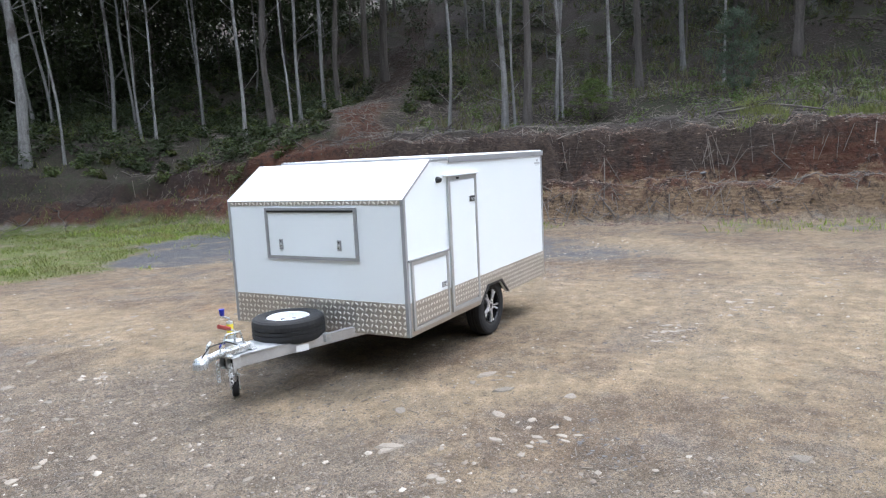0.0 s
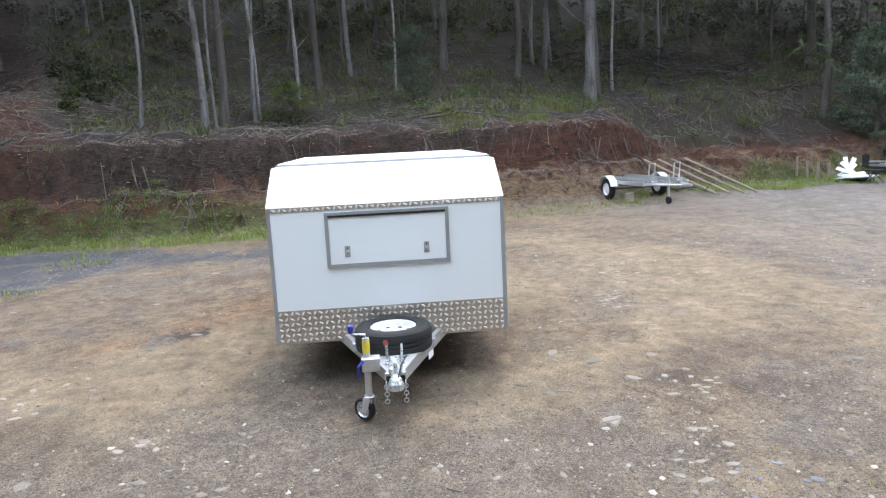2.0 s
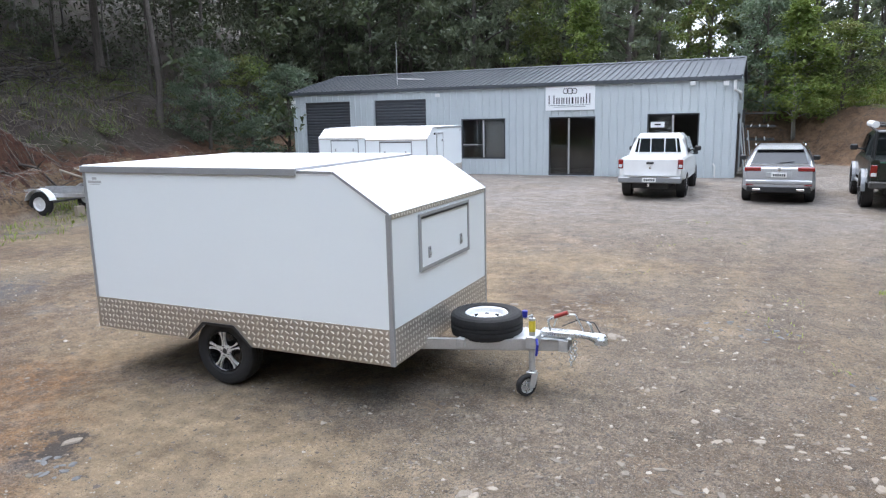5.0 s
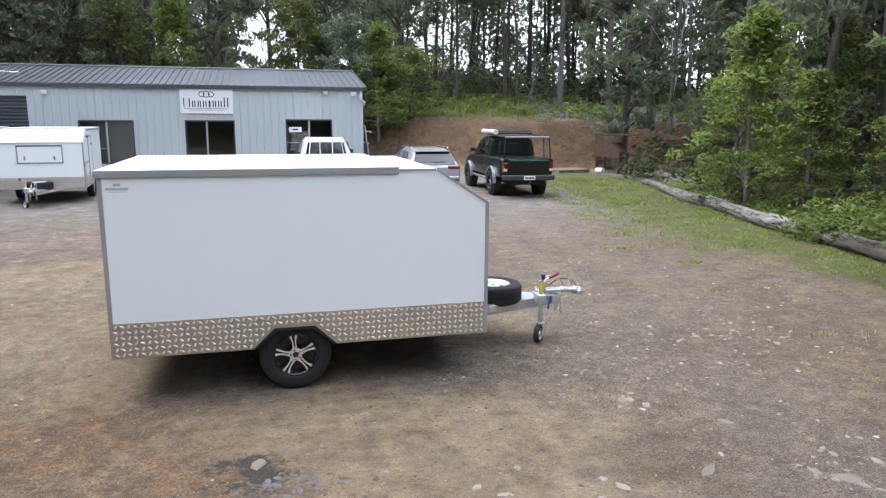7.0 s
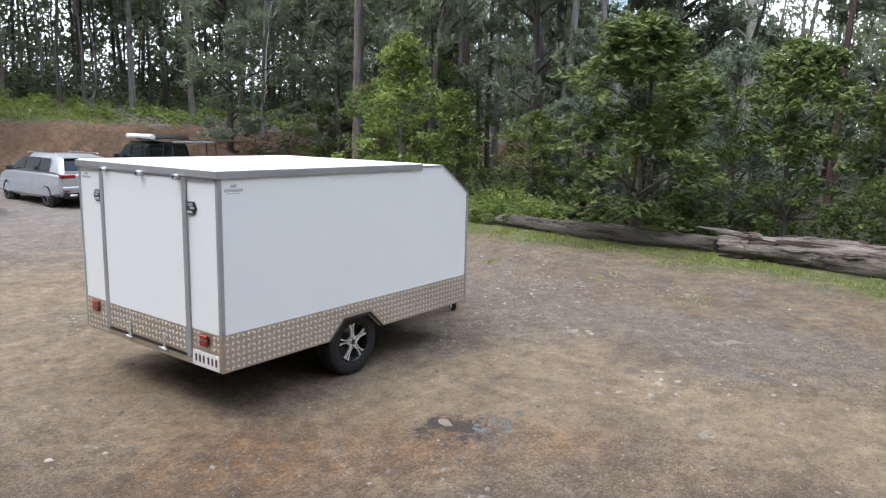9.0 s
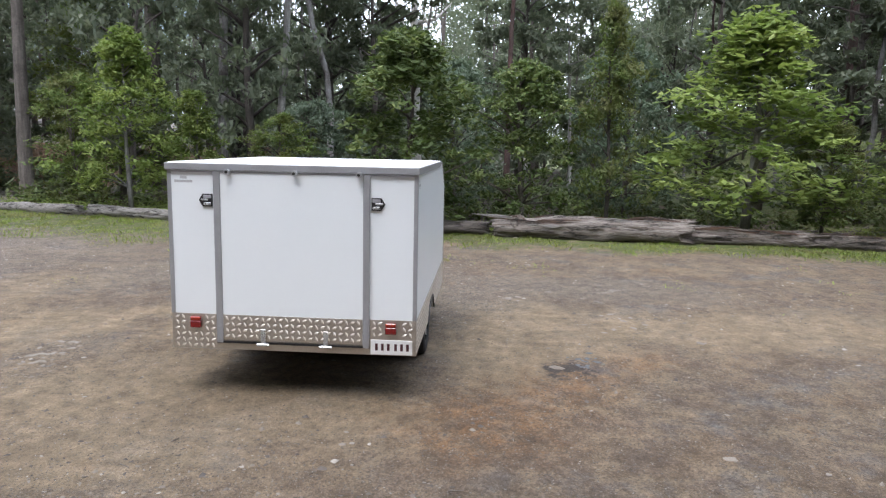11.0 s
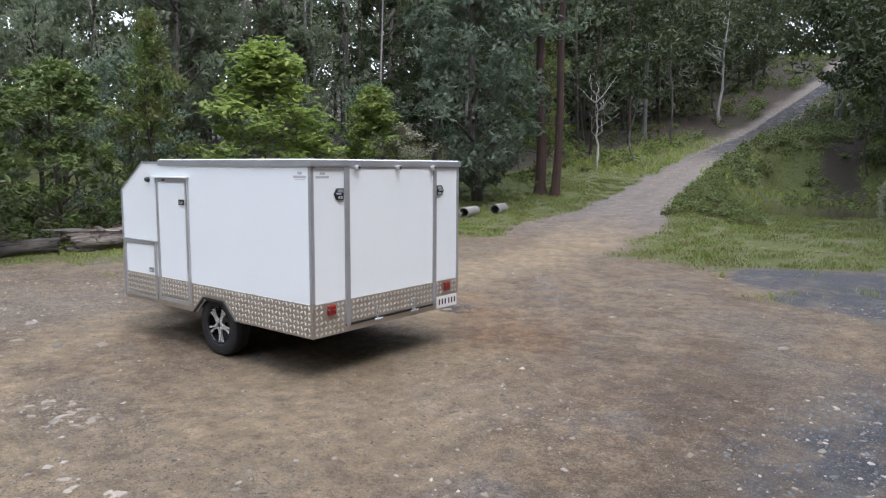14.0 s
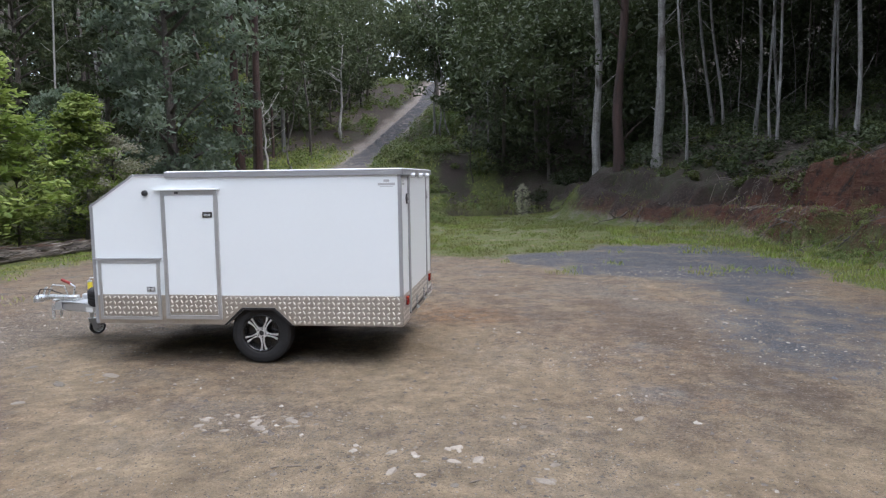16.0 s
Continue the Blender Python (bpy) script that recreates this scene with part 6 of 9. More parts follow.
WEST_GUMS = ((-11.94, -16.0, 0.085, 0.0), (-12.25, -18.6, 0.065, -0.02), (-12.6, -19.0, 0.045, -0.05), (-10.8, -19.8, 0.055, 0.01), (-10.86, -20.8, 0.05, -0.05), (-14.9, -14.3, 0.08, 0.0), (-13.6, -14.5, 0.07, 0.0),
             (-12.9, -14.4, 0.05, -0.02), (-13.93, -7.85, 0.06, 0.02), (-14.75, -6.0, 0.115, 0.0), (-14.95, -5.7, 0.05, 0.01), (-16.7, -4.5, 0.06, 0.0), (-18.57, -3.24, 0.075, 0.0), (-20.5, 0.63, 0.05, 0.0), (-26.5, 8.4, 0.13, 0.0),
             (-27.1, 7.9, 0.09, 0.01), (-28.5, 9.2, 0.08, -0.01), (-20.0, 8.85, 0.25, 0.02), (-23.15, 10.85, 0.07, 0.0))
for i, (x, y, r, ln) in enumerate(WEST_GUMS):
    multi = 4 if i == 11 else 1
    standing_gum(x, y, r, (0.0, ln), BARK_PALE, 14.0, i, "clump of thin white gum stems" if multi > 1 else GUM_LABEL, multi, 7)
for i, (x, y, r, ln) in enumerate(((-17.8, -15.7, 0.13, 0.0), (-13.2, -15.7, 0.15, 0.0), (-24.0, -17.2, 0.22, 0.0), (-23.4, -18.0, 0.17, 0.0), (-15.9, -5.6, 0.16, 0.01), (-22.9, 6.3, 0.14, 0.0), (-21.6, 9.6, 0.2, 0.0), (-24.0, 3.0, 0.2, 0.0),
                                   (-20.6, -2.6, 0.16, 0.0), (-29.5, 24.6, 0.26, 0.0), (-19.6, 19.1, 0.15, 0.0), (-23.0, 26.1, 0.12, 0.0), (-31.0, 15.2, 0.16, 0.0), (-31.7, 18.2, 0.15, 0.0))):
    standing_gum(x, y, r, (0.0, ln), BARK_DARK, 15.0, 40 + i, "tall gum tree with dark grey bark")
# by the hollow: two pale giants, a red one and thin crooked ones behind
for i, (x, y, r, ln, bk) in enumerate(((-4.95, -27.6, 0.22, 0.02, BARK_PALE), (-5.6, -24.4, 0.24, 0.0, BARK_RED), (-6.85, -22.4, 0.2, -0.02, BARK_PALE), (-7.9, -21.6, 0.055, 0.05, BARK_PALE), (-10.4, -27.4, 0.08, 0.12, BARK_PALE),
                                       (-10.6, -26.3, 0.07, 0.1, BARK_PALE), (-10.8, -22.4, 0.08, -0.02, BARK_PALE), (-11.6, -22.0, 0.06, 0.04, BARK_PALE), (-9.6, -30.0, 0.06, 0.03, BARK_DARK))):
    standing_gum(x, y, r, (ln, 0.0), bk, 16.0, 60 + i, "big gum tree with red-brown bark" if bk is BARK_RED else GUM_LABEL)
for x, y, v, gx_, gz_, bk in (
        (20.45, 35.9, 3, 0.75, 1, BARK_PALE), (21.85, 31.7, 0, 1.0, 1, BARK_DARK), (21.65, 26.7, 0, 0.95, 1, BARK_DARK), (22.3, 26.2, 5, 0.7, 1, BARK_PALE), (18.9, 38.5, 4, 1.2, 1.2, BARK_PALE),
        (19.5, 6.2, 5, 1.0, 1, BARK_PALE), (20.5, 4.4, 1, 1.1, 1, BARK_PALE), (20.8, 11.2, 3, 1.0, 1, BARK_DARK), (21.0, -14.7, 3, 0.75, 1, BARK_RED)):
    tree_thing("gum_tree", GUMS[v], GUM_LABEL, planted(x, y, 41 * v + 19 * x, 1.0, gz_), "gum trees", bk, gx_, LEAF_HAZE)
for x, y, v, gx_, gz_, bk in (
        (11.35, -22.0, 3, 0.85, 1, BARK_RED), (10.5, -21.9, 0, 0.95, 1, BARK_RED), (10.95, -22.3, 5, 0.6, 1, BARK_DARK), (18.0, -14.0, 2, 1.2, 1, BARK_PALE), (15.2, -42.0, 4, 1.3, 0.7, BARK_PALE),
        (22.5, -83.0, 4, 2.0, 0.9, BARK_PALE), (12.4, -104.0, 3, 1.3, 1, BARK_DARK), (10.5, -84.0, 1, 1.2, 1, BARK_PALE), (9.0, -80.0, 2, 1.4, 1, BARK_PALE), (7.8, -83.0, 4, 1.8, 1, BARK_PALE)):
    tree_thing("gum_tree", GUMS[v], GUM_LABEL, planted(x, y, 23 * v + 7 * x, 1.0, gz_), "gum trees", bk, gx_)

for i, (x, y, r, bk) in enumerate(((28.5, 6.1, 0.13, BARK_PALE), (29.2, 7.5, 0.1, BARK_PALE), (28.5, 11.0, 0.16, BARK_PALE), (16.6, -17.4, 0.05, BARK_WHITE), (31.0, 4.2, 0.12, BARK_DARK), (27.0, 14.0, 0.14, BARK_DARK))):
    standing_gum(x, y, r, (0.0, 0.01), bk, 15.0, 80 + i, "slender pale gum tree behind the edge trees" if bk is not BARK_DARK else "tall gum tree with dark grey bark", 1, 8)

# bare white dead trees standing behind the edge trees
def dead_tree(x, y, h, r, lean, seed, reach=1.0):
    rng = np.random.RandomState(seed)
    bm = bmesh.new()
    line = [Vector((lean * (i / 9) ** 1.6 * h + rng.normal(0, 0.05), rng.normal(0, 0.08), h * i / 9 - (0.4 if i == 0 else 0))) for i in range(10)]
    tube(bm, line, [r * (1.2 - 0.11 * i) for i in range(10)], 9)
    for k in range(11):
        i = rng.randint(4, 10)
        a, p, ln = rng.rand() * 6.28, line[i], reach * rng.uniform(0.7, 2.0)
        d = Vector((math.cos(a), math.sin(a), rng.uniform(0.2, 0.9)))
        q, e = p + d * ln * 0.5, p + d * ln + Vector((rng.normal(0, 0.3), rng.normal(0, 0.3), rng.uniform(0, 0.8)))
        tube(bm, [p, q, e], [r * 0.4, r * 0.26, r * 0.1], 6)
        f = q + Vector((rng.normal(0, 0.6), rng.normal(0, 0.6), rng.uniform(0.4, 1.2)))
        tube(bm, [q, (q + f) / 2 + Vector((0, 0, 0.08)), f], [r * 0.2, r * 0.14, r * 0.06], 5)
    return solo("dead_tree", bm, BARK_WHITE, "bare dead gum tree with bleached white branches", "tree", pose(x, y, ground_z(x, y), 0, 0, rng.uniform(0, 360)), "dead trees", smooth=True)


dead_tree(28.0, 2.0, 15.0, 0.27, 0.01, 3, 2.0)
dead_tree(29.0, -5.6, 10.0, 0.1, 0.06, 4, 1.4)
dead_tree(24.5, 3.85, 8.0, 0.12, 0.03, 6, 0.9)
dead_tree(22.4, 26.0, 7.5, 0.08, 0.16, 5)
dead_tree(14.6, -34.2, 4.6, 0.07, 0.04, 7, 0.7)
dead_tree(22.0, -80.5, 13.0, 0.16, 0.05, 8, 1.3)

# the wood behind: gums on the west hill, thicker trees east, north and south
rng = np.random.RandomState(77)
spots = []


def scattered(count, x0, x1, y0, y1, gap, ok):
    out, tries = [], 0
    while len(out) < count and tries < 6000:
        tries += 1
        x, y = rng.uniform(x0, x1), rng.uniform(y0, y1)
        if ok(x, y) and all((x - a) ** 2 + (y - b) ** 2 > gap * gap for a, b in spots[-260:]):
            spots.append((x, y))
            out.append((x, y))
    return out


def west_ok(x, y):
    s = np.interp(y, TOE_Y, TOE_X) - x
    on_track = abs(y + 11.2 - 0.47 * (x + 13)) < 1.7
    return s > (13.5 if -24 < y < 14 else 7.5) and not on_track


def clear_of_road(x, y):
    road = np.interp(y, ROAD_Y, ROAD_X)
    low = 0.119 * (5 - y) - 3.5 if y < -46 else road - 6.5
    return not min(low, road - 6.5) < x < road + 6.5


for i, (x, y) in enumerate(scattered(120, -50, -8, -48, 34, 1.7, west_ok)):
    v = rng.choice([0, 1, 2, 2, 4, 5])
    tree_thing("gum_tree", (GUMS[v][0], LIGHT_CROWNS[i % 4]), GUM_LABEL, planted(x, y, rng.uniform(0, 360), rng.uniform(1.0, 1.2), rng.uniform(0.85, 1.1)), "gum trees", (BARK_PALE, BARK_DARK, BARK_DARK)[rng.randint(3)], rng.uniform(0.25, 0.55))
for x, y in scattered(26, 18, 40, -16, 24, 3.6, lambda x, y: True):
    tree_thing("forest_tree", WOODS[rng.randint(3)], "tall dark green forest tree", planted(x, y, rng.uniform(0, 360), rng.uniform(0.8, 1.2), rng.uniform(0.75, 1.3)), "forest trees")
for x, y in scattered(40, 10, 50, 30, 66, 2.6, lambda x, y: y > np.interp(x, NORTH_X, NORTH_Y) + 7):
    tree_thing("gum_tree", GUMS[rng.randint(6)], GUM_LABEL, planted(x, y, rng.uniform(0, 360), rng.uniform(0.9, 1.3), rng.uniform(0.9, 1.2)), "gum trees", (BARK_PALE, BARK_DARK, BARK_DARK)[rng.randint(3)], rng.uniform(0.45, 0.8), LEAF_HAZE)
for x, y in scattered(34, -30, 14, 35, 60, 3.4, lambda x, y: True):
    tree_thing("forest_tree", WOODS[rng.randint(3)], "tall dark green forest tree", planted(x, y, rng.uniform(0, 360), rng.uniform(0.9, 1.3), rng.uniform(0.9, 1.3)), "forest trees")
for x, y in scattered(26, -16, 14, -85, -58, 3.2, lambda x, y: clear_of_road(x, y) and x < np.interp(y, ROAD_Y, ROAD_X)):
    v = rng.randint(6)
    tree_thing("gum_tree", GUMS[v], GUM_LABEL, planted(x, y, rng.uniform(0, 360), rng.uniform(0.9, 1.3), rng.uniform(0.8, 1.1)), "gum trees", (BARK_PALE, BARK_DARK, BARK_DARK)[rng.randint(3)], rng.uniform(0.6, 1.0))
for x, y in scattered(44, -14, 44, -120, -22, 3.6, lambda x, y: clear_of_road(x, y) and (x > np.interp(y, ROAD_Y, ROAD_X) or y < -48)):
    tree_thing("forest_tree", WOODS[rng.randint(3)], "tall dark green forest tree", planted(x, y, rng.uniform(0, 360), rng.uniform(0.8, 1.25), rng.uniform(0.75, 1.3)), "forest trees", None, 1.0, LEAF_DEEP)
for x, y in scattered(24, 10, 34, -60, 22, 3.0, lambda x, y: x > 17 or (y < -22 and clear_of_road(x, y) and x > np.interp(y, ROAD_Y, ROAD_X))):
    tree_thing("gum_tree", GUMS[rng.randint(6)], GUM_LABEL, planted(x, y, rng.uniform(0, 360), rng.uniform(0.8, 1.2), rng.uniform(0.9, 1.1)), "gum trees", (BARK_PALE, BARK_DARK, BARK_RED)[rng.randint(3)], 1.0, LEAF_HAZE if y > -14 else None)

# far woods: masses of leaves and stems all round, darkest on the west hill
def leaf_wood(name, label, count, bear0, bear1, near, far_, top, material, seed, thin=None, per=22, low=0.85, over=False, leaf=1.0, dip=None):
    r = np.random.RandomState(seed)
    ang, dist = np.radians(r.uniform(bear0, bear1, count)), r.uniform(near, far_, count)
    x, y = 2 + dist * np.cos(ang), dist * np.sin(ang)
    ok = np.abs(x - np.interp(y, ROAD_Y, ROAD_X)) > np.where(y < -150, 2.0, 9.0)
    if not over:
        ok &= ~((x < np.interp(y, ROAD_Y, ROAD_X)) & (y > -57) & (y < -10) & (np.interp(y, TOE_Y, TOE_X) - x < 5))
        ok &= ~((y < -46) & (x > 0.119 * (5 - y) - 7) & (x < np.interp(y, ROAD_Y, ROAD_X)))
    x, y, dist = x[ok], y[ok], dist[ok]
    bearing = np.degrees(np.arctan2(y, x))
    up = r.rand(len(x)) ** low * top
    if thin:
        gap = (bearing > thin[0]) & (bearing < thin[1]) & (up > 2.0) & (up < 8) & (r.rand(len(x)) < thin[2])
        up = np.where(gap, 10 + r.rand(len(x)) * 9, up)
    if dip:
        up = np.where((bearing > dip[0]) & (bearing < dip[1]), up * dip[2], up)
    heads = np.stack([x, y, lie(x, y)[0] + 0.5 + up], 1)
    size = np.clip(dist / 60, 0.5, 1.4)
    per = int(per * 2.2)
    pts = clumps(r, heads, r.uniform(1.4, 2.8, len(heads)) * size, per, 0.75)
    sz = np.repeat(size, per) * leaf * 0.6
    me = blade_mesh(name, pts, r.uniform(0.6, 1.3, len(pts)) * sz, r.uniform(0.3, 0.6, len(pts)) * sz, 0.4, material, r)
    return tagged(new(name, me), label, "woods", kind="stuff"), x, y


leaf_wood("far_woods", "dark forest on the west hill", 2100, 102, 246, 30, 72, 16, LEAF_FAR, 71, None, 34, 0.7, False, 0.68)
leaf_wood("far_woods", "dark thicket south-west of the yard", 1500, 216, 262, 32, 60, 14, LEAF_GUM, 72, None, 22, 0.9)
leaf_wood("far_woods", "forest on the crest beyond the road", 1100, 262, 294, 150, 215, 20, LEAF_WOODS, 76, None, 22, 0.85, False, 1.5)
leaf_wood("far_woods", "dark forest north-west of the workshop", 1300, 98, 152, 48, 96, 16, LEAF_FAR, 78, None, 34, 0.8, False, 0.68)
# two leaf layers added, mostly above the view, to shade the hills
leaf_wood("gum_canopy", "high leaves added to shade the west hill", 1150, 104, 236, 19, 62, 17, LEAF_GUM, 75, None, 22, 0.25, False, 1.25)
leaf_wood("gum_canopy", "high leaves added to shade the south-west hill", 1900, 226, 278, 22, 74, 17, LEAF_GUM, 77, None, 22, 0.26, True, 1.05)
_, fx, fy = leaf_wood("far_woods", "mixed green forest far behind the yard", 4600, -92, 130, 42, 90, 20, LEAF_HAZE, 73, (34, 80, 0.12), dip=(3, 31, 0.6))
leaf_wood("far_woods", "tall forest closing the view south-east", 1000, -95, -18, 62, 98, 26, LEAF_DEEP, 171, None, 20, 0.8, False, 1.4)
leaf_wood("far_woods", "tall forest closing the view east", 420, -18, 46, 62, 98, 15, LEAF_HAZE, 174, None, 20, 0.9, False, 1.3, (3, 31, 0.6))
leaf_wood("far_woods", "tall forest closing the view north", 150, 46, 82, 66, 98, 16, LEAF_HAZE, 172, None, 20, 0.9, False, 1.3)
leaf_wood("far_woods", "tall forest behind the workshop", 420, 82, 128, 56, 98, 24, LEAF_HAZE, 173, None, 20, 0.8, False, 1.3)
leaf_wood("far_woods", "forest along the rising road", 2400, 254, 300, 50, 175, 20, LEAF_DEEP, 74)
leaf_wood("far_woods", "trees on the crest of the road", 240, 272, 280, 154, 185, 18, LEAF_WOODS, 175, None, 20, 0.9)
fz = lie(fx, fy)[0]
bm = bmesh.new()
for k in range(0, len(fx), 11):
    h = rng.uniform(12, 20)
    r = rng.uniform(0.08, 0.2)
    tube(bm, [(fx[k], fy[k], fz[k] - 0.5), (fx[k] + rng.normal(0, 0.4), fy[k] + rng.normal(0, 0.4), fz[k] + h * 0.5), (fx[k] + rng.normal(0, 0.8), fy[k] + rng.normal(0, 0.8), fz[k] + h)], [r, r * 0.8, r * 0.4], 6)
solo("far_trunks", bm, BARK_DARK, "far dark and pale tree trunks in the wood", "woods", kind="stuff", smooth=True)


# ---- undergrowth, vines and grass ----
def undergrowth(name, label, count, x0, x1, y0, y1, ok, size, leaf, material, seed, per=40):
    r = np.random.RandomState(seed)
    out, k = [], 0
    while len(out) < count and k < 20000:
        k += 1
        x, y = r.uniform(x0, x1), r.uniform(y0, y1)
        if ok(x, y):
            out.append((x, y))
    out = np.array(out)
    z = lie(out[:, 0], out[:, 1])[0]
    rad = r.uniform(0.5, 1.2, len(out)) * size
    heads = np.stack([out[:, 0], out[:, 1], z + rad * 0.55], 1)
    pts = clumps(r, heads, rad, per, 0.75)
    low = lie(pts[:, 0], pts[:, 1])[0] + 0.02
    pts[:, 2] = np.maximum(pts[:, 2], low)
    me = leaf_mesh(name, pts, r.uniform(0.7, 1.3, len(pts)) * leaf, r.uniform(0.35, 0.55, len(pts)) * leaf, 0.2, material, r)
    return tagged(new(name, me), label, "undergrowth", kind="stuff")


west_s = lambda x, y: np.interp(y, TOE_Y, TOE_X) - x
track = lambda x, y: abs(y + 11.2 - 0.47 * (x + 13)) < 1.5
undergrowth("undergrowth", "green scrub deep in the northern wood", 260, 4, 56, 42, 66, lambda x, y: True, 1.9, 0.5, LEAF_WOODS, 13, 60)
undergrowth("undergrowth", "green shrubs and saplings on the forest floor", 520, -40, -8, -34, 28, lambda x, y: west_s(x, y) > 3.4 and not track(x, y), 0.5, 0.12, LEAF_SCRUB, 3, 64)
undergrowth("undergrowth", "low leafy scrub behind the fallen log", 210, 13.0, 19, -20, 15, lambda x, y: x > 13.2 + 0.12 * max(0, y - 2), 0.6, 0.2, LEAF_SCRUB, 4, 46)
undergrowth("undergrowth", "green scrub inside the wood", 200, 16.5, 40, -18, 26, lambda x, y: True, 1.1, 0.34, LEAF_WOODS, 5, 60)
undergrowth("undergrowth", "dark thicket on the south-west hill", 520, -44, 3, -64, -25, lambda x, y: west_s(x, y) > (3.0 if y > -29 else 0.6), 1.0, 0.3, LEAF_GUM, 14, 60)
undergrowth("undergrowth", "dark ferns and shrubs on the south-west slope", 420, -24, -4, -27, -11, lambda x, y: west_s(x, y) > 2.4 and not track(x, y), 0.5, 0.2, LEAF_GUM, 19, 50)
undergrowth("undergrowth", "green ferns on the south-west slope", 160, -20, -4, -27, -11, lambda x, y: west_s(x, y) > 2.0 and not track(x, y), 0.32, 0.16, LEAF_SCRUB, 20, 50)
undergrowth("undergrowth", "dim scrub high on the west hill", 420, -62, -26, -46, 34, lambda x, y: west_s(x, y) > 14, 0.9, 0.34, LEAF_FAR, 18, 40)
undergrowth("undergrowth", "dark thicket beyond the pond", 130, -4, 12, -76, -57, lambda x, y: x < 0.119 * (5 - y) - 3.5, 1.4, 0.4, LEAF_WOODS, 15, 60)
undergrowth("undergrowth", "low scrub on the slope below the rising road", 560, 0, 16, -112, -38, lambda x, y: 1.8 < np.interp(y, ROAD_Y, ROAD_X) - x < (9 if y < -60 else 4.0), 0.7, 0.25, LEAF_SCRUB, 16, 50)
undergrowth("undergrowth", "scrub on the high slope of the road", 240, 4, 36, -138, -84, lambda x, y: abs(x - np.interp(y, ROAD_Y, ROAD_X)) > 3.0, 1.1, 0.4, LEAF_DARK, 17, 46)
undergrowth("vine_mound", "bright green creeper growing over the log", 64, 12.5, 14.0, 3.0, 5.4, lambda x, y: True, 0.66, 0.15, LEAF_BRIGHT, 6, 70)
undergrowth("undergrowth", "green scrub above the cut bank behind the cars", 170, 4, 34, 28, 46, lambda x, y: y > np.interp(x, NORTH_X, NORTH_Y) + 5.0, 0.6, 0.3, LEAF_BRIGHT, 7, 46)
undergrowth("undergrowth", "scrub along the rising road", 260, -4, 34, -90, -20, lambda x, y: abs(x - np.interp(y, ROAD_Y, ROAD_X)) > 3.6 and west_s(x, y) < -0.5 and not (x < np.interp(y, ROAD_Y, ROAD_X) and -36 < y), 0.8, 0.3, LEAF_MID, 8, 46)
undergrowth("weeds", "leafy weeds on the low bank", 420, -11, -5.5, -13, -4.0, lambda x, y: -0.1 < west_s(x, y) < 1.1 + 0.6 * math.sin(1.7 * y), 0.13, 0.05, LEAF_MID, 9, 24)
undergrowth("weeds", "light green weeds along the far side of the log", 170, 12.4, 16.5, 5.0, 16.0, lambda x, y: 0.25 < x - np.interp(y, LOG_Y, LOG_X) < 2.2, 0.3, 0.1, LEAF_BRIGHT, 21, 34)
undergrowth("weeds", "leafy weeds on the slope beside the hollow", 520, 0, 11, -46, -19, lambda x, y: 1.6 < np.interp(y, ROAD_Y, ROAD_X) - x < (5.0 if y > -26 else 3.4), 0.24, 0.13, LEAF_MID, 10, 36)


def grass_field(name, label, count, x0, x1, y0, y1, height, width, seed, threshold=0.35, lean=0.35, material=None, where=None):
    """Single blades where the ground is grassy, thickest where it is most so."""
    r = np.random.RandomState(seed)
    x, y = r.uniform(x0, x1, count), r.uniform(y0, y1, count)
    z, g, _, _, _ = lie(x, y)
    tuft = WAVES(x * 3.1, y * 3.1, 1.7, 3) + 0.5
    keep = r.rand(count) < np.clip((g - threshold) / (1 - threshold), 0, 1) * np.clip(tuft * 1.8 - 0.25, 0.05, 1)
    if where:
        keep &= where(x, y)
    x, y, z, tuft = x[keep], y[keep], z[keep], tuft[keep]
    k = len(x)
    h = height * r.uniform(0.4, 1.25, k) * (0.45 + tuft)
    a, b = r.rand(k) * 6.28, r.rand(k) * 6.28
    w = width * r.uniform(0.7, 1.3, k)
    base = np.stack([x, y, z - 0.01], 1)
    side = np.stack([np.cos(a), np.sin(a), np.zeros(k)], 1) * w[:, None] * 0.5
    bend = np.stack([np.cos(b), np.sin(b), np.zeros(k)], 1) * (h * r.uniform(0.1, lean * 2, k))[:, None]
    mid = base + bend * 0.35 + np.stack([0 * h, 0 * h, h * 0.62], 1)
    tip = base + bend + np.stack([0 * h, 0 * h, h * 0.95], 1)
    v = np.stack([base - side, base + side, mid + side * 0.7, mid - side * 0.7, tip], 1).reshape(-1, 3)
    i = np.arange(k)[:, None] * 5
    f = np.concatenate([i + np.array([[0, 1, 2]]), i + np.array([[0, 2, 3]]), i + np.array([[3, 2, 4]])])
    return tagged(new(name, array_mesh(name, v, f, material or GRASS)), label, "grass", kind="stuff")


grass_field("grass", "short green grass along the fallen log", 95000, 8, 16, -17, 20, 0.07, 0.022, 21, 0.25, 0.8)
grass_field("grass", "green grass strip at the foot of the bank", 90000, -16, -4, -16, 20, 0.13, 0.022, 22, 0.25, 0.6)
grass_field("grass", "green grass round the hollow and the road's edge", 150000, -9, 12, -32, -8, 0.08, 0.017, 23, 0.25, 0.8, GRASS_SHADED)
grass_field("grass", "grass on the bank above the cars", 42000, 4, 26, 25, 44, 0.2, 0.05, 24, 0.3, 0.6)
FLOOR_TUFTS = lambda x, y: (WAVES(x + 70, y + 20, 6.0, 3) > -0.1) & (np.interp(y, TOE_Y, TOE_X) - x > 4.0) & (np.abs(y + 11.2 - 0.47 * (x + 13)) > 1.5)
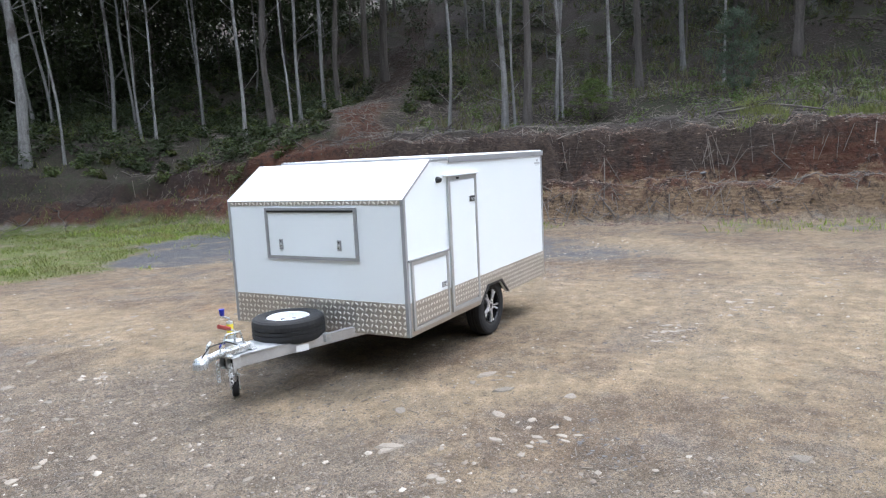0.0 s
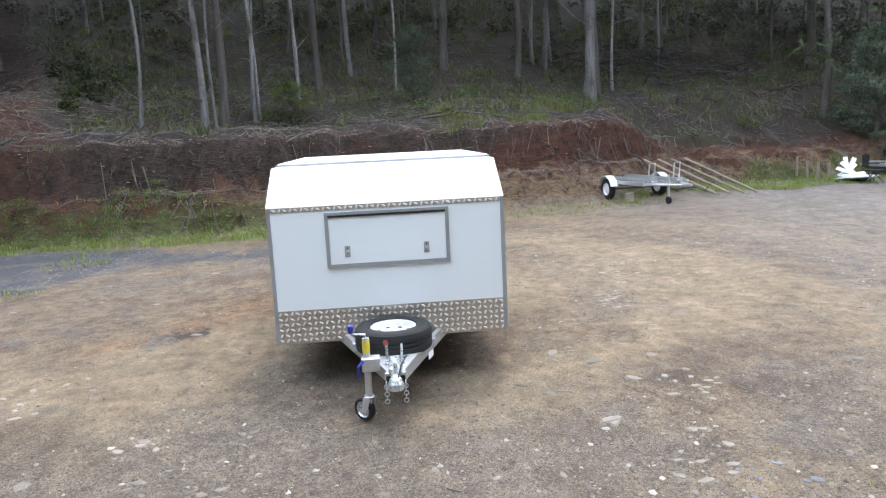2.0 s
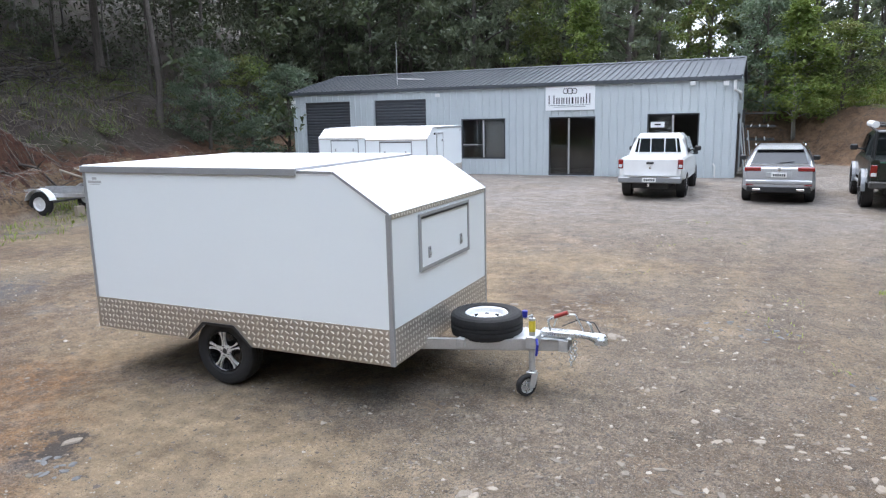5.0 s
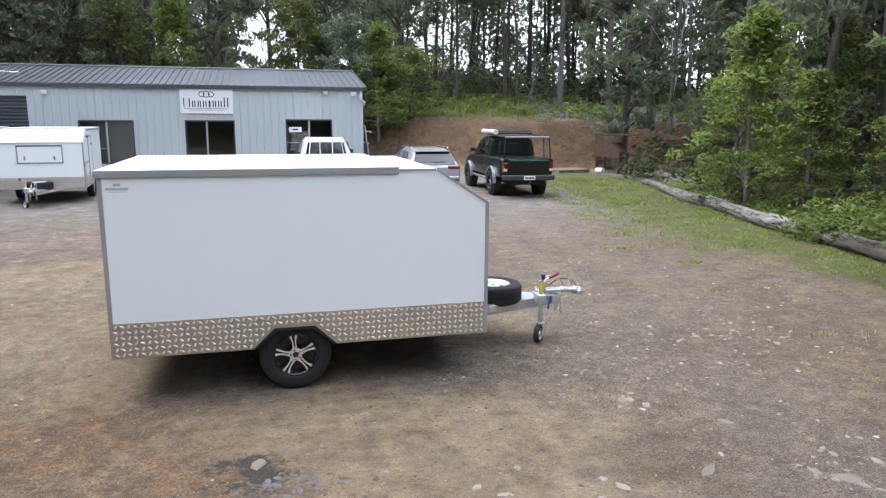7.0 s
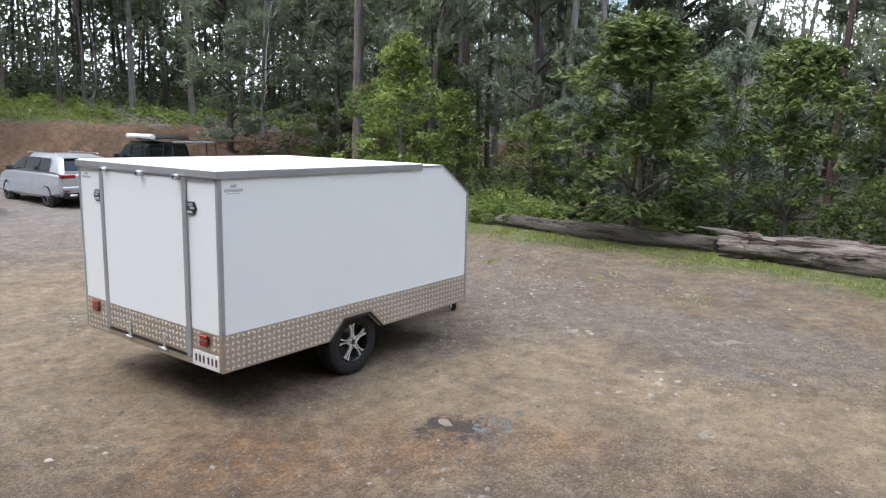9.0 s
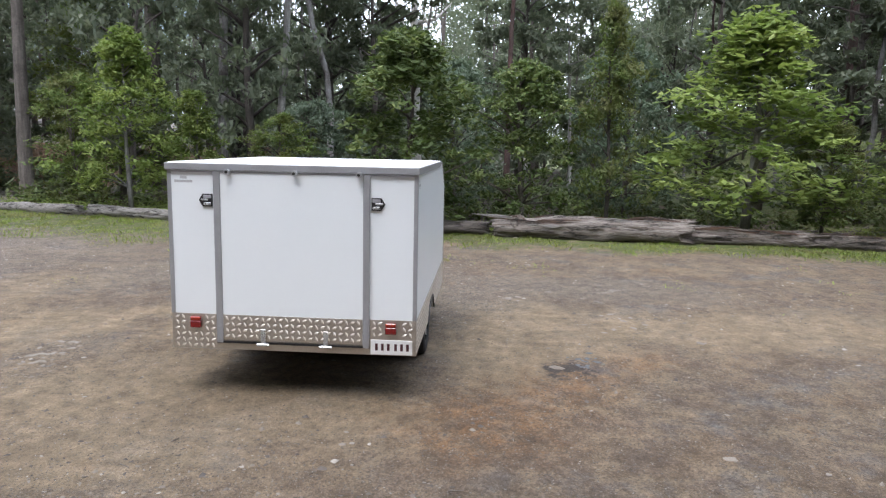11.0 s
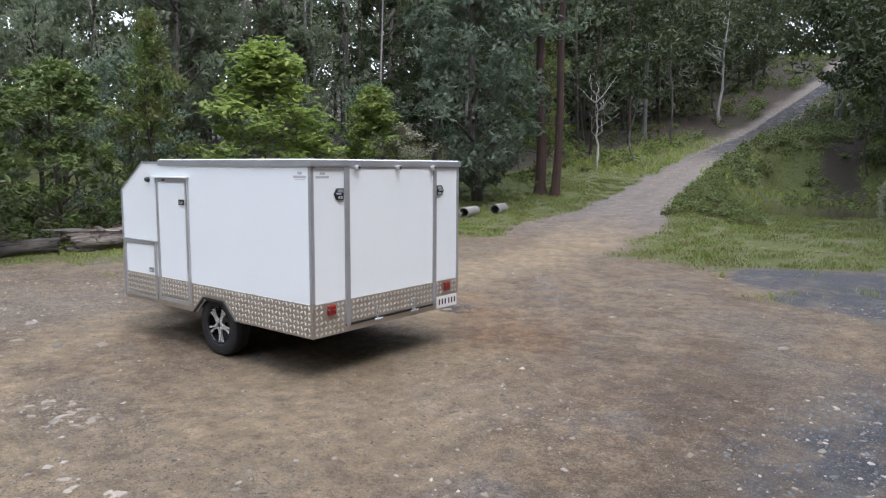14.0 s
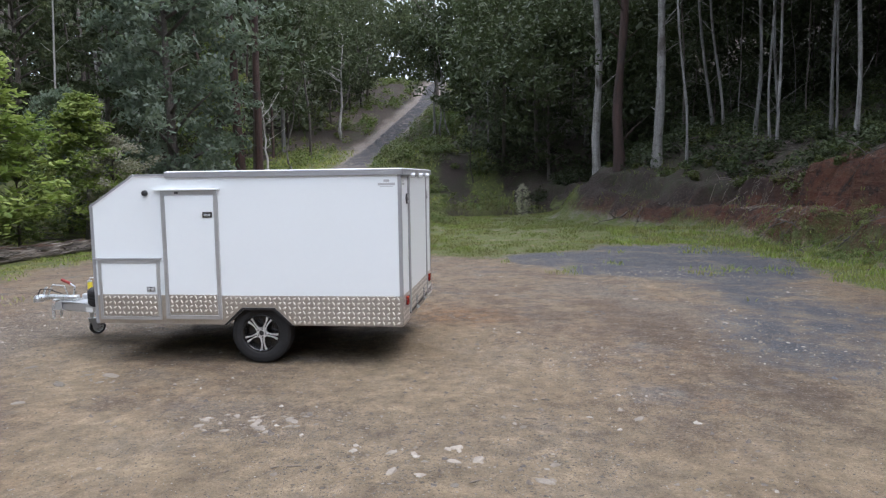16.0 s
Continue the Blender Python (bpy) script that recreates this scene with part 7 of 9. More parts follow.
grass_field("grass", "grass tufts on the forest floor, shade in their colour", 140000, -50, -10, -36, 26, 0.36, 0.05, 26, -0.9, 0.6, GRASS_IN_SHADE, FLOOR_TUFTS)
TUSSOCKS = lambda x, y: (WAVES(x + 15, y + 33, 1.6, 2) > -0.1) & (np.interp(y, TOE_Y, TOE_X) - x > 2.3) & (np.interp(y, TOE_Y, TOE_X) - x < 5.5)
grass_field("grass", "tussocks on the lip of the bank, shade in their colour", 30000, -17.5, -12.5, 1.5, 7.2, 0.3, 0.016, 27, -0.9, 0.6, GRASS_SHADED, TUSSOCKS)
ON_GRAVEL = lambda x, y: (WAVES(x + 40, y + 8, 1.3, 3) > 0.16) & (np.abs(x + 4.3) < 3.6) & (np.abs(y + 8.0) < 5)
grass_field("grass", "thin tufts of grass growing through the gravel", 16000, -8, -0.5, -13, -3, 0.1, 0.018, 28, -0.9, 0.7, None, ON_GRAVEL)
ON_DIRT = lambda x, y: (WAVES(x + 90, y + 61, 1.1, 3) > 0.3) & (np.hypot(x - 2, y) > 5)
grass_field("grass", "small tufts of grass on the bare yard", 26000, 4, 12, -8, 12, 0.05, 0.012, 29, -0.9, 0.8, None, ON_DIRT)
BANK_TUFTS = lambda x, y: (WAVES(x + 21, y + 5, 1.5, 3) > 0.08) & (np.interp(y, TOE_Y, TOE_X) - x > -0.6) & (np.interp(y, TOE_Y, TOE_X) - x < 3.2)
grass_field("grass", "weedy tufts on the south-west bank", 26000, -12, -2, -27, -9, 0.14, 0.02, 30, -0.9, 0.7, GRASS_SHADED, BANK_TUFTS)
TUFT_SPOTS = ((8.58, 4.84), (8.1, 4.7), (7.81, 1.21), (7.86, -0.84), (8.6, 3.2))
ON_SPOTS = lambda x, y: np.min([np.hypot(x - a, (y - b) * 1.4) + 0.25 * WAVES(x, y, 0.3, 2) for a, b in TUFT_SPOTS], axis=0) < 0.24
grass_field("grass", "small clumps of grass on the bare yard", 60000, 7.2, 9.2, -1.4, 5.4, 0.07, 0.014, 32, -0.9, 0.8, None, ON_SPOTS)
VERGE = lambda x, y: np.abs(x - np.interp(y, ROAD_Y, ROAD_X)) < 8
grass_field("grass", "green grass verge beside the rising road", 100000, 0, 20, -42, -11, 0.09, 0.022, 31, 0.25, 0.8, None, VERGE)
grass_field("grass", "grass along the rising road", 30000, -2, 26, -90, -34, 0.3, 0.07, 25, 0.3, 0.8)

# ---- the parked vehicles ----
def paint(name, c, metal=0.0, rough=0.3):
    return surface(name, c, tuple(v * 0.9 for v in c), rough, metal, 2, 40, 0.02, 0.05, coat=0.6, grain=0.06)


PAINT_WHITE, PAINT_SILVER, PAINT_GREEN = paint("white_car_paint", (0.78, 0.78, 0.77)), paint("silver_car_paint", (0.46, 0.47, 0.49), 0.35, 0.3), paint("dark_green_car_paint", (0.004, 0.0075, 0.007))
DARK_GLASS = surface("tinted_glass", (0.01, 0.012, 0.013), (0.014, 0.016, 0.018), 0.06, 0, 2, 40, 0.0, 0.02, coat=0.5, grain=0.0)
BUMPER_GREY = surface("grey_bumper", (0.3, 0.31, 0.32), (0.26, 0.27, 0.28), 0.4, 0.5, 3, 40, 0.05)
CHROME = surface("chrome", (0.75, 0.75, 0.76), (0.68, 0.68, 0.7), 0.12, 1.0, 5, 40, 0.02)
CLEAR_LENS = surface("clear_lens", (0.6, 0.6, 0.6), (0.5, 0.5, 0.5), 0.15, 0, 20, 60, 0.1, coat=0.5)


def ring(x, wb, wt, zb, zt, r):
    """A section across a body: bottom and top half widths, heights, corner size."""
    half = [(wb - r, zb), (wb, zb + r), (wb + (wt - wb) * 0.5 + 0.012, (zb + zt) / 2), (wt, zt - r), (wt - r, zt)]
    return [(x, y, z) for y, z in half] + [(x, -y, z) for y, z in half[::-1]]


def loft(rings):
    bm = bmesh.new()
    vs = [[bm.verts.new(p) for p in r] for r in rings]
    n = len(vs[0])
    for a, b in zip(vs, vs[1:]):
        for k in range(n):
            bm.faces.new((a[k], a[(k + 1) % n], b[(k + 1) % n], b[k]))
    bm.faces.new(vs[0][::-1])
    bm.faces.new(vs[-1])
    bmesh.ops.recalc_face_normals(bm, faces=bm.faces[:])
    return bm


def sheet(corners, thick=0.012):
    """A thin pane from its corners, standing proud on the side that its winding faces."""
    bm = bmesh.new()
    c = [Vector(p) for p in corners]
    nrm = (c[1] - c[0]).cross(c[2] - c[0]).normalized()
    lo, hi = [bm.verts.new(p - nrm * thick) for p in c], [bm.verts.new(p + nrm * thick * 0.5) for p in c]
    n = len(c)
    bm.faces.new(lo[::-1])
    bm.faces.new(hi)
    for i in range(n):
        bm.faces.new((lo[i], lo[(i + 1) % n], hi[(i + 1) % n], hi[i]))
    bmesh.ops.recalc_face_normals(bm, faces=bm.faces[:])
    return bm


def car_wheels(V, axles, half, R, r, w, label_face=ALLOY):
    for x in axles:
        for s in (-1, 1):
            road_wheel(V, pose(x, s * half, R, -90 * s, 0, 0), R, r, w, 6, label_face, False)
            part("arch_liner", lathed([(R + 0.01, -w * 0.6), (R + 0.055, -w * 0.6), (R + 0.055, w * 0.32), (R + 0.01, w * 0.32)], 28, pose(x, s * half, R, -90 * s, 0, 0)), BLACK, V)


def rear_plate(V, x, z, y=0.0):
    p = part("number_plate", boxed(x - 0.012, x, y - 0.186, y + 0.186, z - 0.06, z + 0.06, bevel=0.003), PLATE_WHITE, V, "white plate with dark bars")
    bm = bmesh.new()
    for i in range(6):
        box(bm, x - 0.0145, x - 0.0125, y - 0.15 + i * 0.051, y - 0.15 + i * 0.051 + 0.034, z - 0.032, z + 0.032)
    part("plate_bars", bm, FRAME_GREY, p)


def mirror(V, x, y, z, s):
    m = part("door_mirror", boxed(x - 0.06, x + 0.06, *sorted((y + s * 0.05, y + s * 0.24)), z - 0.07, z + 0.08, bevel=0.03), BLACK, V)
    part("mirror_arm", tubed([(x, y - s * 0.05, z - 0.04), (x, y + s * 0.08, z - 0.03)], 0.02, 6), BLACK, m)


def white_ute(m):
    V = thing("pickup_truck", "white dual-cab pickup parked facing the workshop", "pickup truck", m)
    part("body", loft([ring(0.1, 0.8, 0.84, 0.55, 1.14, 0.06), ring(0.35, 0.88, 0.87, 0.5, 1.16, 0.07), ring(1.7, 0.9, 0.88, 0.42, 1.16, 0.07), ring(3.6, 0.9, 0.87, 0.4, 1.1, 0.07), ring(4.6, 0.9, 0.84, 0.42, 1.02, 0.1), ring(5.2, 0.82, 0.72, 0.48, 0.86, 0.12)]), PAINT_WHITE, V)
    part("cab", loft([ring(1.62, 0.82, 0.74, 1.1, 1.2, 0.05), ring(1.72, 0.84, 0.68, 1.1, 1.66, 0.1), ring(2.1, 0.84, 0.68, 1.1, 1.78, 0.1), ring(3.0, 0.84, 0.67, 1.1, 1.77, 0.1), ring(3.9, 0.83, 0.7, 1.05, 1.16, 0.05)]), PAINT_WHITE, V)
    part("rear_window", sheet([(1.63, 0.66, 1.24), (1.69, 0.58, 1.64), (1.69, -0.58, 1.64), (1.63, -0.66, 1.24)]), DARK_GLASS, V)
    for s in (-1, 1):
        c = [(1.85, s * 0.845, 1.22), (2.7, s * 0.845, 1.22), (2.68, s * 0.745, 1.66), (2.05, s * 0.745, 1.66)]
        d = [(2.76, s * 0.845, 1.22), (3.62, s * 0.845, 1.2), (3.05, s * 0.74, 1.66), (2.74, s * 0.745, 1.66)]
        for q in (c, d):
            part("side_window", sheet(q if s < 0 else q[::-1]), DARK_GLASS, V)
        tl = part("tail_light", boxed(0.06, 0.2, *sorted((s * 0.74, s * 0.875)), 0.86, 1.12, bevel=0.02), RED_LENS, V, "red tail light lens")
        part("reverse_lens", boxed(0.05, 0.06, *sorted((s * 0.76, s * 0.86)), 0.9, 0.98, bevel=0.003), CLEAR_LENS, tl)
        mirror(V, 3.3, s * 0.86, 1.27, s)
        part("window_bar", tubed([(1.58, s * 0.2, 1.2), (1.6, s * 0.2, 1.68)], 0.016, 6), PAINT_WHITE, V)
        part("window_bar", tubed([(1.58, s * 0.56, 1.2), (1.6, s * 0.5, 1.68)], 0.016, 6), PAINT_WHITE, V)
        part("mud_flap", boxed(0.86, 0.88, *sorted((s * 0.62, s * 0.86)), 0.2, 0.5), BLACK, V)
    part("tailgate", boxed(0.06, 0.1, -0.73, 0.73, 0.66, 1.13, bevel=0.012), PAINT_WHITE, V)
    h = part("tailgate_handle", boxed(0.045, 0.06, -0.1, 0.1, 0.99, 1.05, bevel=0.006), BLACK, V)
    part("badge", prismed([(0.0, 0.93), (0.04, 0.86), (-0.04, 0.86)], "x", 0.052, 0.059), CHROME, V)
    part("bumper", boxed(-0.06, 0.12, -0.86, 0.86, 0.47, 0.64, bevel=0.03), BUMPER_GREY, V, "grey step bumper")
    part("step_plate", boxed(-0.065, 0.05, -0.55, 0.55, 0.635, 0.65), CHROME, V)
    part("tow_bar", tubed([(0.0, 0, 0.4), (-0.14, 0, 0.4), (-0.16, 0, 0.47)], 0.028, 8), CHROME, V)
    part("chassis", boxed(0.2, 4.9, -0.5, 0.5, 0.3, 0.45), BLACK, V)
    rear_plate(V, -0.061, 0.56)
    car_wheels(V, (1.2, 4.2), 0.79, 0.36, 0.22, 0.24)
    return V


def silver_wagon(m):
    V = thing("station_wagon", "silver station wagon parked with its tail to the yard", "car", m)
    part("body", loft([ring(0.0, 0.74, 0.78, 0.42, 0.9, 0.08), ring(0.12, 0.85, 0.84, 0.34, 0.97, 0.09), ring(0.8, 0.9, 0.86, 0.24, 0.98, 0.08), ring(3.4, 0.9, 0.86, 0.22, 0.95, 0.08), ring(4.1, 0.88, 0.8, 0.24, 0.86, 0.1), ring(4.5, 0.76, 0.66, 0.3, 0.68, 0.12)]), PAINT_SILVER, V)
    part("cabin", loft([ring(0.1, 0.8, 0.72, 0.9, 1.02, 0.05), ring(0.42, 0.82, 0.62, 0.9, 1.4, 0.09), ring(1.0, 0.83, 0.63, 0.9, 1.47, 0.1), ring(2.4, 0.83, 0.62, 0.9, 1.46, 0.1), ring(3.5, 0.8, 0.68, 0.88, 0.98, 0.05)]), PAINT_SILVER, V)
    part("rear_window", sheet([(0.11, 0.68, 1.03), (0.385, 0.56, 1.36), (0.385, -0.56, 1.36), (0.11, -0.68, 1.03)]), DARK_GLASS, V)
    part("wiper", tubed([(0.09, 0.0, 1.06), (0.13, -0.34, 1.09)], 0.01, 6), BLACK, V)
    part("roof_spoiler", boxed(0.3, 0.5, -0.56, 0.56, 1.385, 1.41, bevel=0.008), PAINT_SILVER, V)
    for s in (-1, 1):
        for q in ([(0.7, s * 0.84, 1.0), (1.35, s * 0.84, 1.0), (1.35, s * 0.7, 1.37), (0.85, s * 0.7, 1.36)], [(1.42, s * 0.84, 1.0), (2.25, s * 0.84, 1.0), (2.25, s * 0.7, 1.37), (1.42, s * 0.7, 1.37)], [(2.32, s * 0.84, 1.0), (3.2, s * 0.83, 1.0), (2.62, s * 0.7, 1.36), (2.32, s * 0.7, 1.37)]):
            part("side_window", sheet(q if s < 0 else q[::-1]), DARK_GLASS, V)
        part("tail_light", boxed(-0.01, 0.16, *sorted((s * 0.42, s * 0.83)), 0.83, 0.95, bevel=0.025), RED_LENS, V, "wide red tail light")
        part("roof_rail", tubed([(0.75, s * 0.6, 1.47), (0.8, s * 0.6, 1.51), (2.5, s * 0.6, 1.5), (2.6, s * 0.6, 1.46)], 0.016, 6), CHROME, V)
        part("exhaust_trim", boxed(-0.035, 0.02, *sorted((s * 0.42, s * 0.62)), 0.33, 0.39, bevel=0.012), CHROME, V)
        part("fog_reflector", boxed(-0.03, 0.0, *sorted((s * 0.6, s * 0.78)), 0.47, 0.5, bevel=0.004), RED_LENS, V)
        mirror(V, 2.95, s * 0.84, 1.02, s)
    part("bumper", boxed(-0.025, 0.1, -0.8, 0.8, 0.5, 0.62, bevel=0.03), PAINT_SILVER, V)
    part("lower_bumper", boxed(-0.02, 0.12, -0.76, 0.76, 0.28, 0.45, bevel=0.03), BLACK, V, "black lower bumper")
    part("badge", lathed([(0.02, 0), (0.045, 0), (0.045, 0.008), (0.02, 0.008)], 14, pose(-0.012, 0, 0.89, 0, -90, 0)), CHROME, V)
    part("tailgate_recess", boxed(-0.012, 0.02, -0.3, 0.3, 0.68, 0.81, bevel=0.004), PAINT_SILVER, V)
    rear_plate(V, -0.014, 0.745)
    car_wheels(V, (0.85, 3.5), 0.79, 0.32, 0.215, 0.21)
    return V


def dark_ute(m):
    V = thing("pickup_truck", "old dark green pickup with silver wheel flares and roof rack", "pickup truck", m)
    part("body", loft([ring(0.06, 0.78, 0.82, 0.62, 1.2, 0.05), ring(0.3, 0.84, 0.84, 0.58, 1.22, 0.06), ring(1.8, 0.85, 0.84, 0.55, 1.22, 0.06), ring(3.6, 0.85, 0.84, 0.55, 1.2, 0.06), ring(4.5, 0.84, 0.8, 0.55, 1.12, 0.08), ring(4.95, 0.8, 0.74, 0.6, 1.0, 0.1)]), PAINT_GREEN, V)
    part("cab", loft([ring(1.66, 0.8, 0.74, 1.16, 1.26, 0.05), ring(1.72, 0.8, 0.68, 1.16, 1.78, 0.09), ring(2.2, 0.8, 0.68, 1.16, 1.85, 0.09), ring(2.9, 0.8, 0.67, 1.16, 1.83, 0.09), ring(3.6, 0.8, 0.7, 1.14, 1.24, 0.05)]), PAINT_GREEN, V)
    part("rear_window", sheet([(1.66, 0.62, 1.32), (1.7, 0.56, 1.72), (1.7, -0.56, 1.72), (1.66, -0.62, 1.32)]), DARK_GLASS, V)
    for s in (-1, 1):
        for q in ([(1.85, s * 0.81, 1.28), (2.5, s * 0.81, 1.28), (2.5, s * 0.725, 1.72), (1.92, s * 0.725, 1.72)], [(2.58, s * 0.81, 1.28), (3.4, s * 0.81, 1.26), (2.95, s * 0.72, 1.72), (2.58, s * 0.725, 1.72)]):
            part("side_window", sheet(q if s < 0 else q[::-1]), DARK_GLASS, V)
        tl = part("tail_light", boxed(0.03, 0.12, *sorted((s * 0.68, s * 0.82)), 0.8, 1.08, bevel=0.012), RED_LENS, V, "red tail light lens")
        part("reverse_lens", boxed(0.022, 0.03, *sorted((s * 0.69, s * 0.81)), 0.82, 0.9, bevel=0.003), CLEAR_LENS, tl)
        for x in (1.2, 4.05):
            fl = bmesh.new()
            pts = [(x + 0.5 * math.cos(radians(a)), 0.4 + 0.52 * math.sin(radians(a))) for a in range(0, 181, 20)] + [(x + 0.43 * math.cos(radians(a)), 0.4 + 0.45 * math.sin(radians(a))) for a in range(180, -1, -20)]
            prism(fl, pts, "y", s * 0.84, s * 0.93)
            part("wheel_flare", fl, BUMPER_GREY, V, "silver wheel flare")
        part("frame_post", tubed([(0.15, s * 0.76, 1.2), (0.2, s * 0.72, 1.84)], 0.026, 8), BLACK, V)
        part("frame_post", tubed([(0.7, s * 0.76, 1.2), (0.7, s * 0.72, 1.84)], 0.02, 8), BLACK, V)
        part("frame_rail", tubed([(0.2, s * 0.72, 1.85), (2.3, s * 0.7, 1.92)], 0.028, 8), BLACK, V)
        mirror(V, 3.1, s * 0.83, 1.36, s)
        part("side_step", tubed([(1.75, s * 0.84, 0.48), (3.5, s * 0.84, 0.48)], 0.04, 8), BUMPER_GREY, V)
    part("frame_bar", tubed([(0.2, -0.72, 1.86), (0.2, 0.72, 1.86)], 0.028, 8), BUMPER_GREY, V)
    part("awning_roll", tubed([(1.4, 0.66, 1.99), (2.9, 0.66, 1.99)], 0.085, 12), PVC, V, "pale rolled awning on the rack")
    rack = part("roof_rack", boxed(1.5, 2.9, -0.62, 0.54, 1.93, 1.97), BLACK, V)
    for k in range(6):
        part("rack_bar", tubed([(1.55 + k * 0.26, -0.62, 2.02), (1.55 + k * 0.26, 0.54, 2.02)], 0.014, 6), BLACK, rack)
    part("tailgate", boxed(0.02, 0.06, -0.66, 0.66, 0.72, 1.19, bevel=0.01), PAINT_GREEN, V)
    part("tailgate_trim", boxed(0.012, 0.019, -0.64, 0.64, 1.13, 1.165), surface("teal_trim", (0.05, 0.16, 0.12), (0.04, 0.13, 0.1), 0.4), V)
    part("handle", boxed(0.008, 0.019, -0.07, 0.07, 1.06, 1.1, bevel=0.004), BLACK, V)
    part("bumper", boxed(-0.1, 0.08, -0.84, 0.84, 0.54, 0.7, bevel=0.025), DARK_STEEL, V, "dark step bumper")
    part("tow_bar", tubed([(0.0, 0, 0.45), (-0.16, 0, 0.45), (-0.18, 0, 0.52)], 0.028, 8), DARK_STEEL, V)
    part("chassis", boxed(0.2, 4.7, -0.5, 0.5, 0.38, 0.56), BLACK, V)
    rear_plate(V, -0.101, 0.62)
    car_wheels(V, (1.2, 4.05), 0.8, 0.39, 0.21, 0.26)
    return V


white_ute(pose(3.42, 14.15, ground_z(3.4, 16.5), 0, 0, 90))
silver_wagon(pose(6.68, 14.15, ground_z(6.7, 16.0), 0, 0, 89))
dark_ute(pose(9.4, 13.0, ground_z(9.4, 15.0), 0, 0, 88))

# two more camper trailers by the workshop, nose to the yard
for x, y, turn in ((-4.85, 17.75, -86), (-8.15, 19.95, -86)):
    t = copy_thing(TRAILER, pose(x, y, ground_z(x, y - 1.6) - 0.03, 0, 0, turn))
    t["label"] = "white box camper trailer parked by the workshop"
    t["group"] = "parked camper trailers"


# ---- galvanised motorbike trailer by the bank ----
def bike_trailer(m):
    T = thing("bike_trailer", "galvanised open motorbike trailer with white mudguards", "trailer", m)
    for y in (-0.62, 0.0, 0.62):
        part("frame_rail", boxed(-0.9, 1.35, y - 0.025, y + 0.025, 0.42, 0.5), GALV, T)
    for x in (-0.88, -0.3, 0.35, 1.3):
        part("cross_rail", boxed(x - 0.025, x + 0.025, -0.62, 0.62, 0.425, 0.48), GALV, T)
    for y in (-0.35, 0.35):
        part("wheel_channel", boxed(-1.0, 1.4, y - 0.09, y + 0.09, 0.5, 0.515), GALV, T)
        for s in (-1, 1):
            part("channel_lip", boxed(-1.0, 1.4, y + s * 0.09 - 0.004, y + s * 0.09 + 0.004, 0.515, 0.57), GALV, T)
        part("wheel_chock", tubed([(1.25, y - 0.08, 0.52), (1.3, y - 0.08, 0.95), (1.3, y + 0.08, 0.95), (1.25, y + 0.08, 0.52)], 0.018, 6), GALV, T)
    for s in (-1, 1):
        part("drawbar", tubed([(1.2, s * 0.5, 0.45), (2.1, 0.0, 0.45)], 0.03, 6), GALV, T)
        w = part("wheel", lathed(tyre_profile(0.28, 0.16, 0.15), 28), RUBBER, T)
        w.matrix_local = pose(-0.1, s * 0.76, 0.28, -90 * s, 0, 0)
        part("rim", lathed([(0.165, -0.06), (0.165, 0.06), (0.15, 0.06), (0.13, 0.03), (0.03, 0.04), (0.03, -0.06)], 20), RIM_WHITE, w, "white steel rim")
        fd = bmesh.new()
        pts = [(-0.1 + 0.35 * math.cos(radians(a)), 0.28 + 0.35 * math.sin(radians(a))) for a in range(15, 166, 15)] + [(-0.1 + 0.335 * math.cos(radians(a)), 0.28 + 0.335 * math.sin(radians(a))) for a in range(165, 14, -15)]
        prism(fd, pts, "y", s * 0.67, s * 0.87)
        part("mudguard", fd, RIM_WHITE, T, "white painted mudguard")
    part("axle", tubed([(-0.1, -0.7, 0.28), (-0.1, 0.7, 0.28)], 0.028, 8), DARK_STEEL, T)
    part("coupling", tubed([(2.05, 0, 0.46), (2.35, 0, 0.47)], [0.05, 0.035], 8), GALV, T)
    j = part("jockey_post", tubed([(1.75, -0.2, 0.16), (1.75, -0.2, 0.7)], 0.025, 8), GALV, T)
    part("jockey_tyre", lathed([(0.03, -0.025), (0.09, -0.025), (0.09, 0.025), (0.03, 0.025)], 16, pose(1.75, -0.2, 0.09, 90, 0, 0)), RUBBER, j)
    return T


bike_trailer(pose(-11.95, 7.95, ground_z(-11.2, 7.9), 0, 0, 12) @ Matrix.Scale(1.22, 4))

# ---- logs, pipes and odds and ends ----
def wooden(name, c1, c2):
    """Weathered wood with cracks running along y."""
    m, n, l, p = shader(name)
    mp = n.new("ShaderNodeMapping")
    mp.inputs["Scale"].default_value = (9, 0.7, 9)
    l.new(n.new("ShaderNodeTexCoord").outputs["Object"], mp.inputs["Vector"])
    co = mp.outputs["Vector"]
    grain, crack = noised(n, l, co, 2.2, 6, 0.7, 0.35, 0.65), noised(n, l, co, 1.3, 6, 0.8, 0.5, 0.6)
    col = mixed(n, l, grain, c1, c2)
    col = mixed(n, l, crack, col, (0.03, 0.025, 0.02))
    l.new(col, p.inputs["Base Color"])
    p.inputs["Roughness"].default_value = 0.85
    bumped(n, l, p, maths(n, l, "SUBTRACT", grain, crack), 0.8, 0.03)
    return m


LOG_PALE = wooden("silvered_log", (0.36, 0.34, 0.31), (0.2, 0.18, 0.16))
LOG_BROWN = wooden("split_brown_log", (0.13, 0.095, 0.073), (0.33, 0.295, 0.26))
LOG_RED = wooden("red_brown_heartwood", (0.15, 0.085, 0.055), (0.085, 0.055, 0.042))
LOG_DARK = wooden("grey_brown_log", (0.16, 0.135, 0.115), (0.1, 0.085, 0.075))
CONCRETE = surface("grey_concrete", (0.27, 0.255, 0.235), (0.2, 0.19, 0.175), 0.85, 0, 4, 40, 0.3)
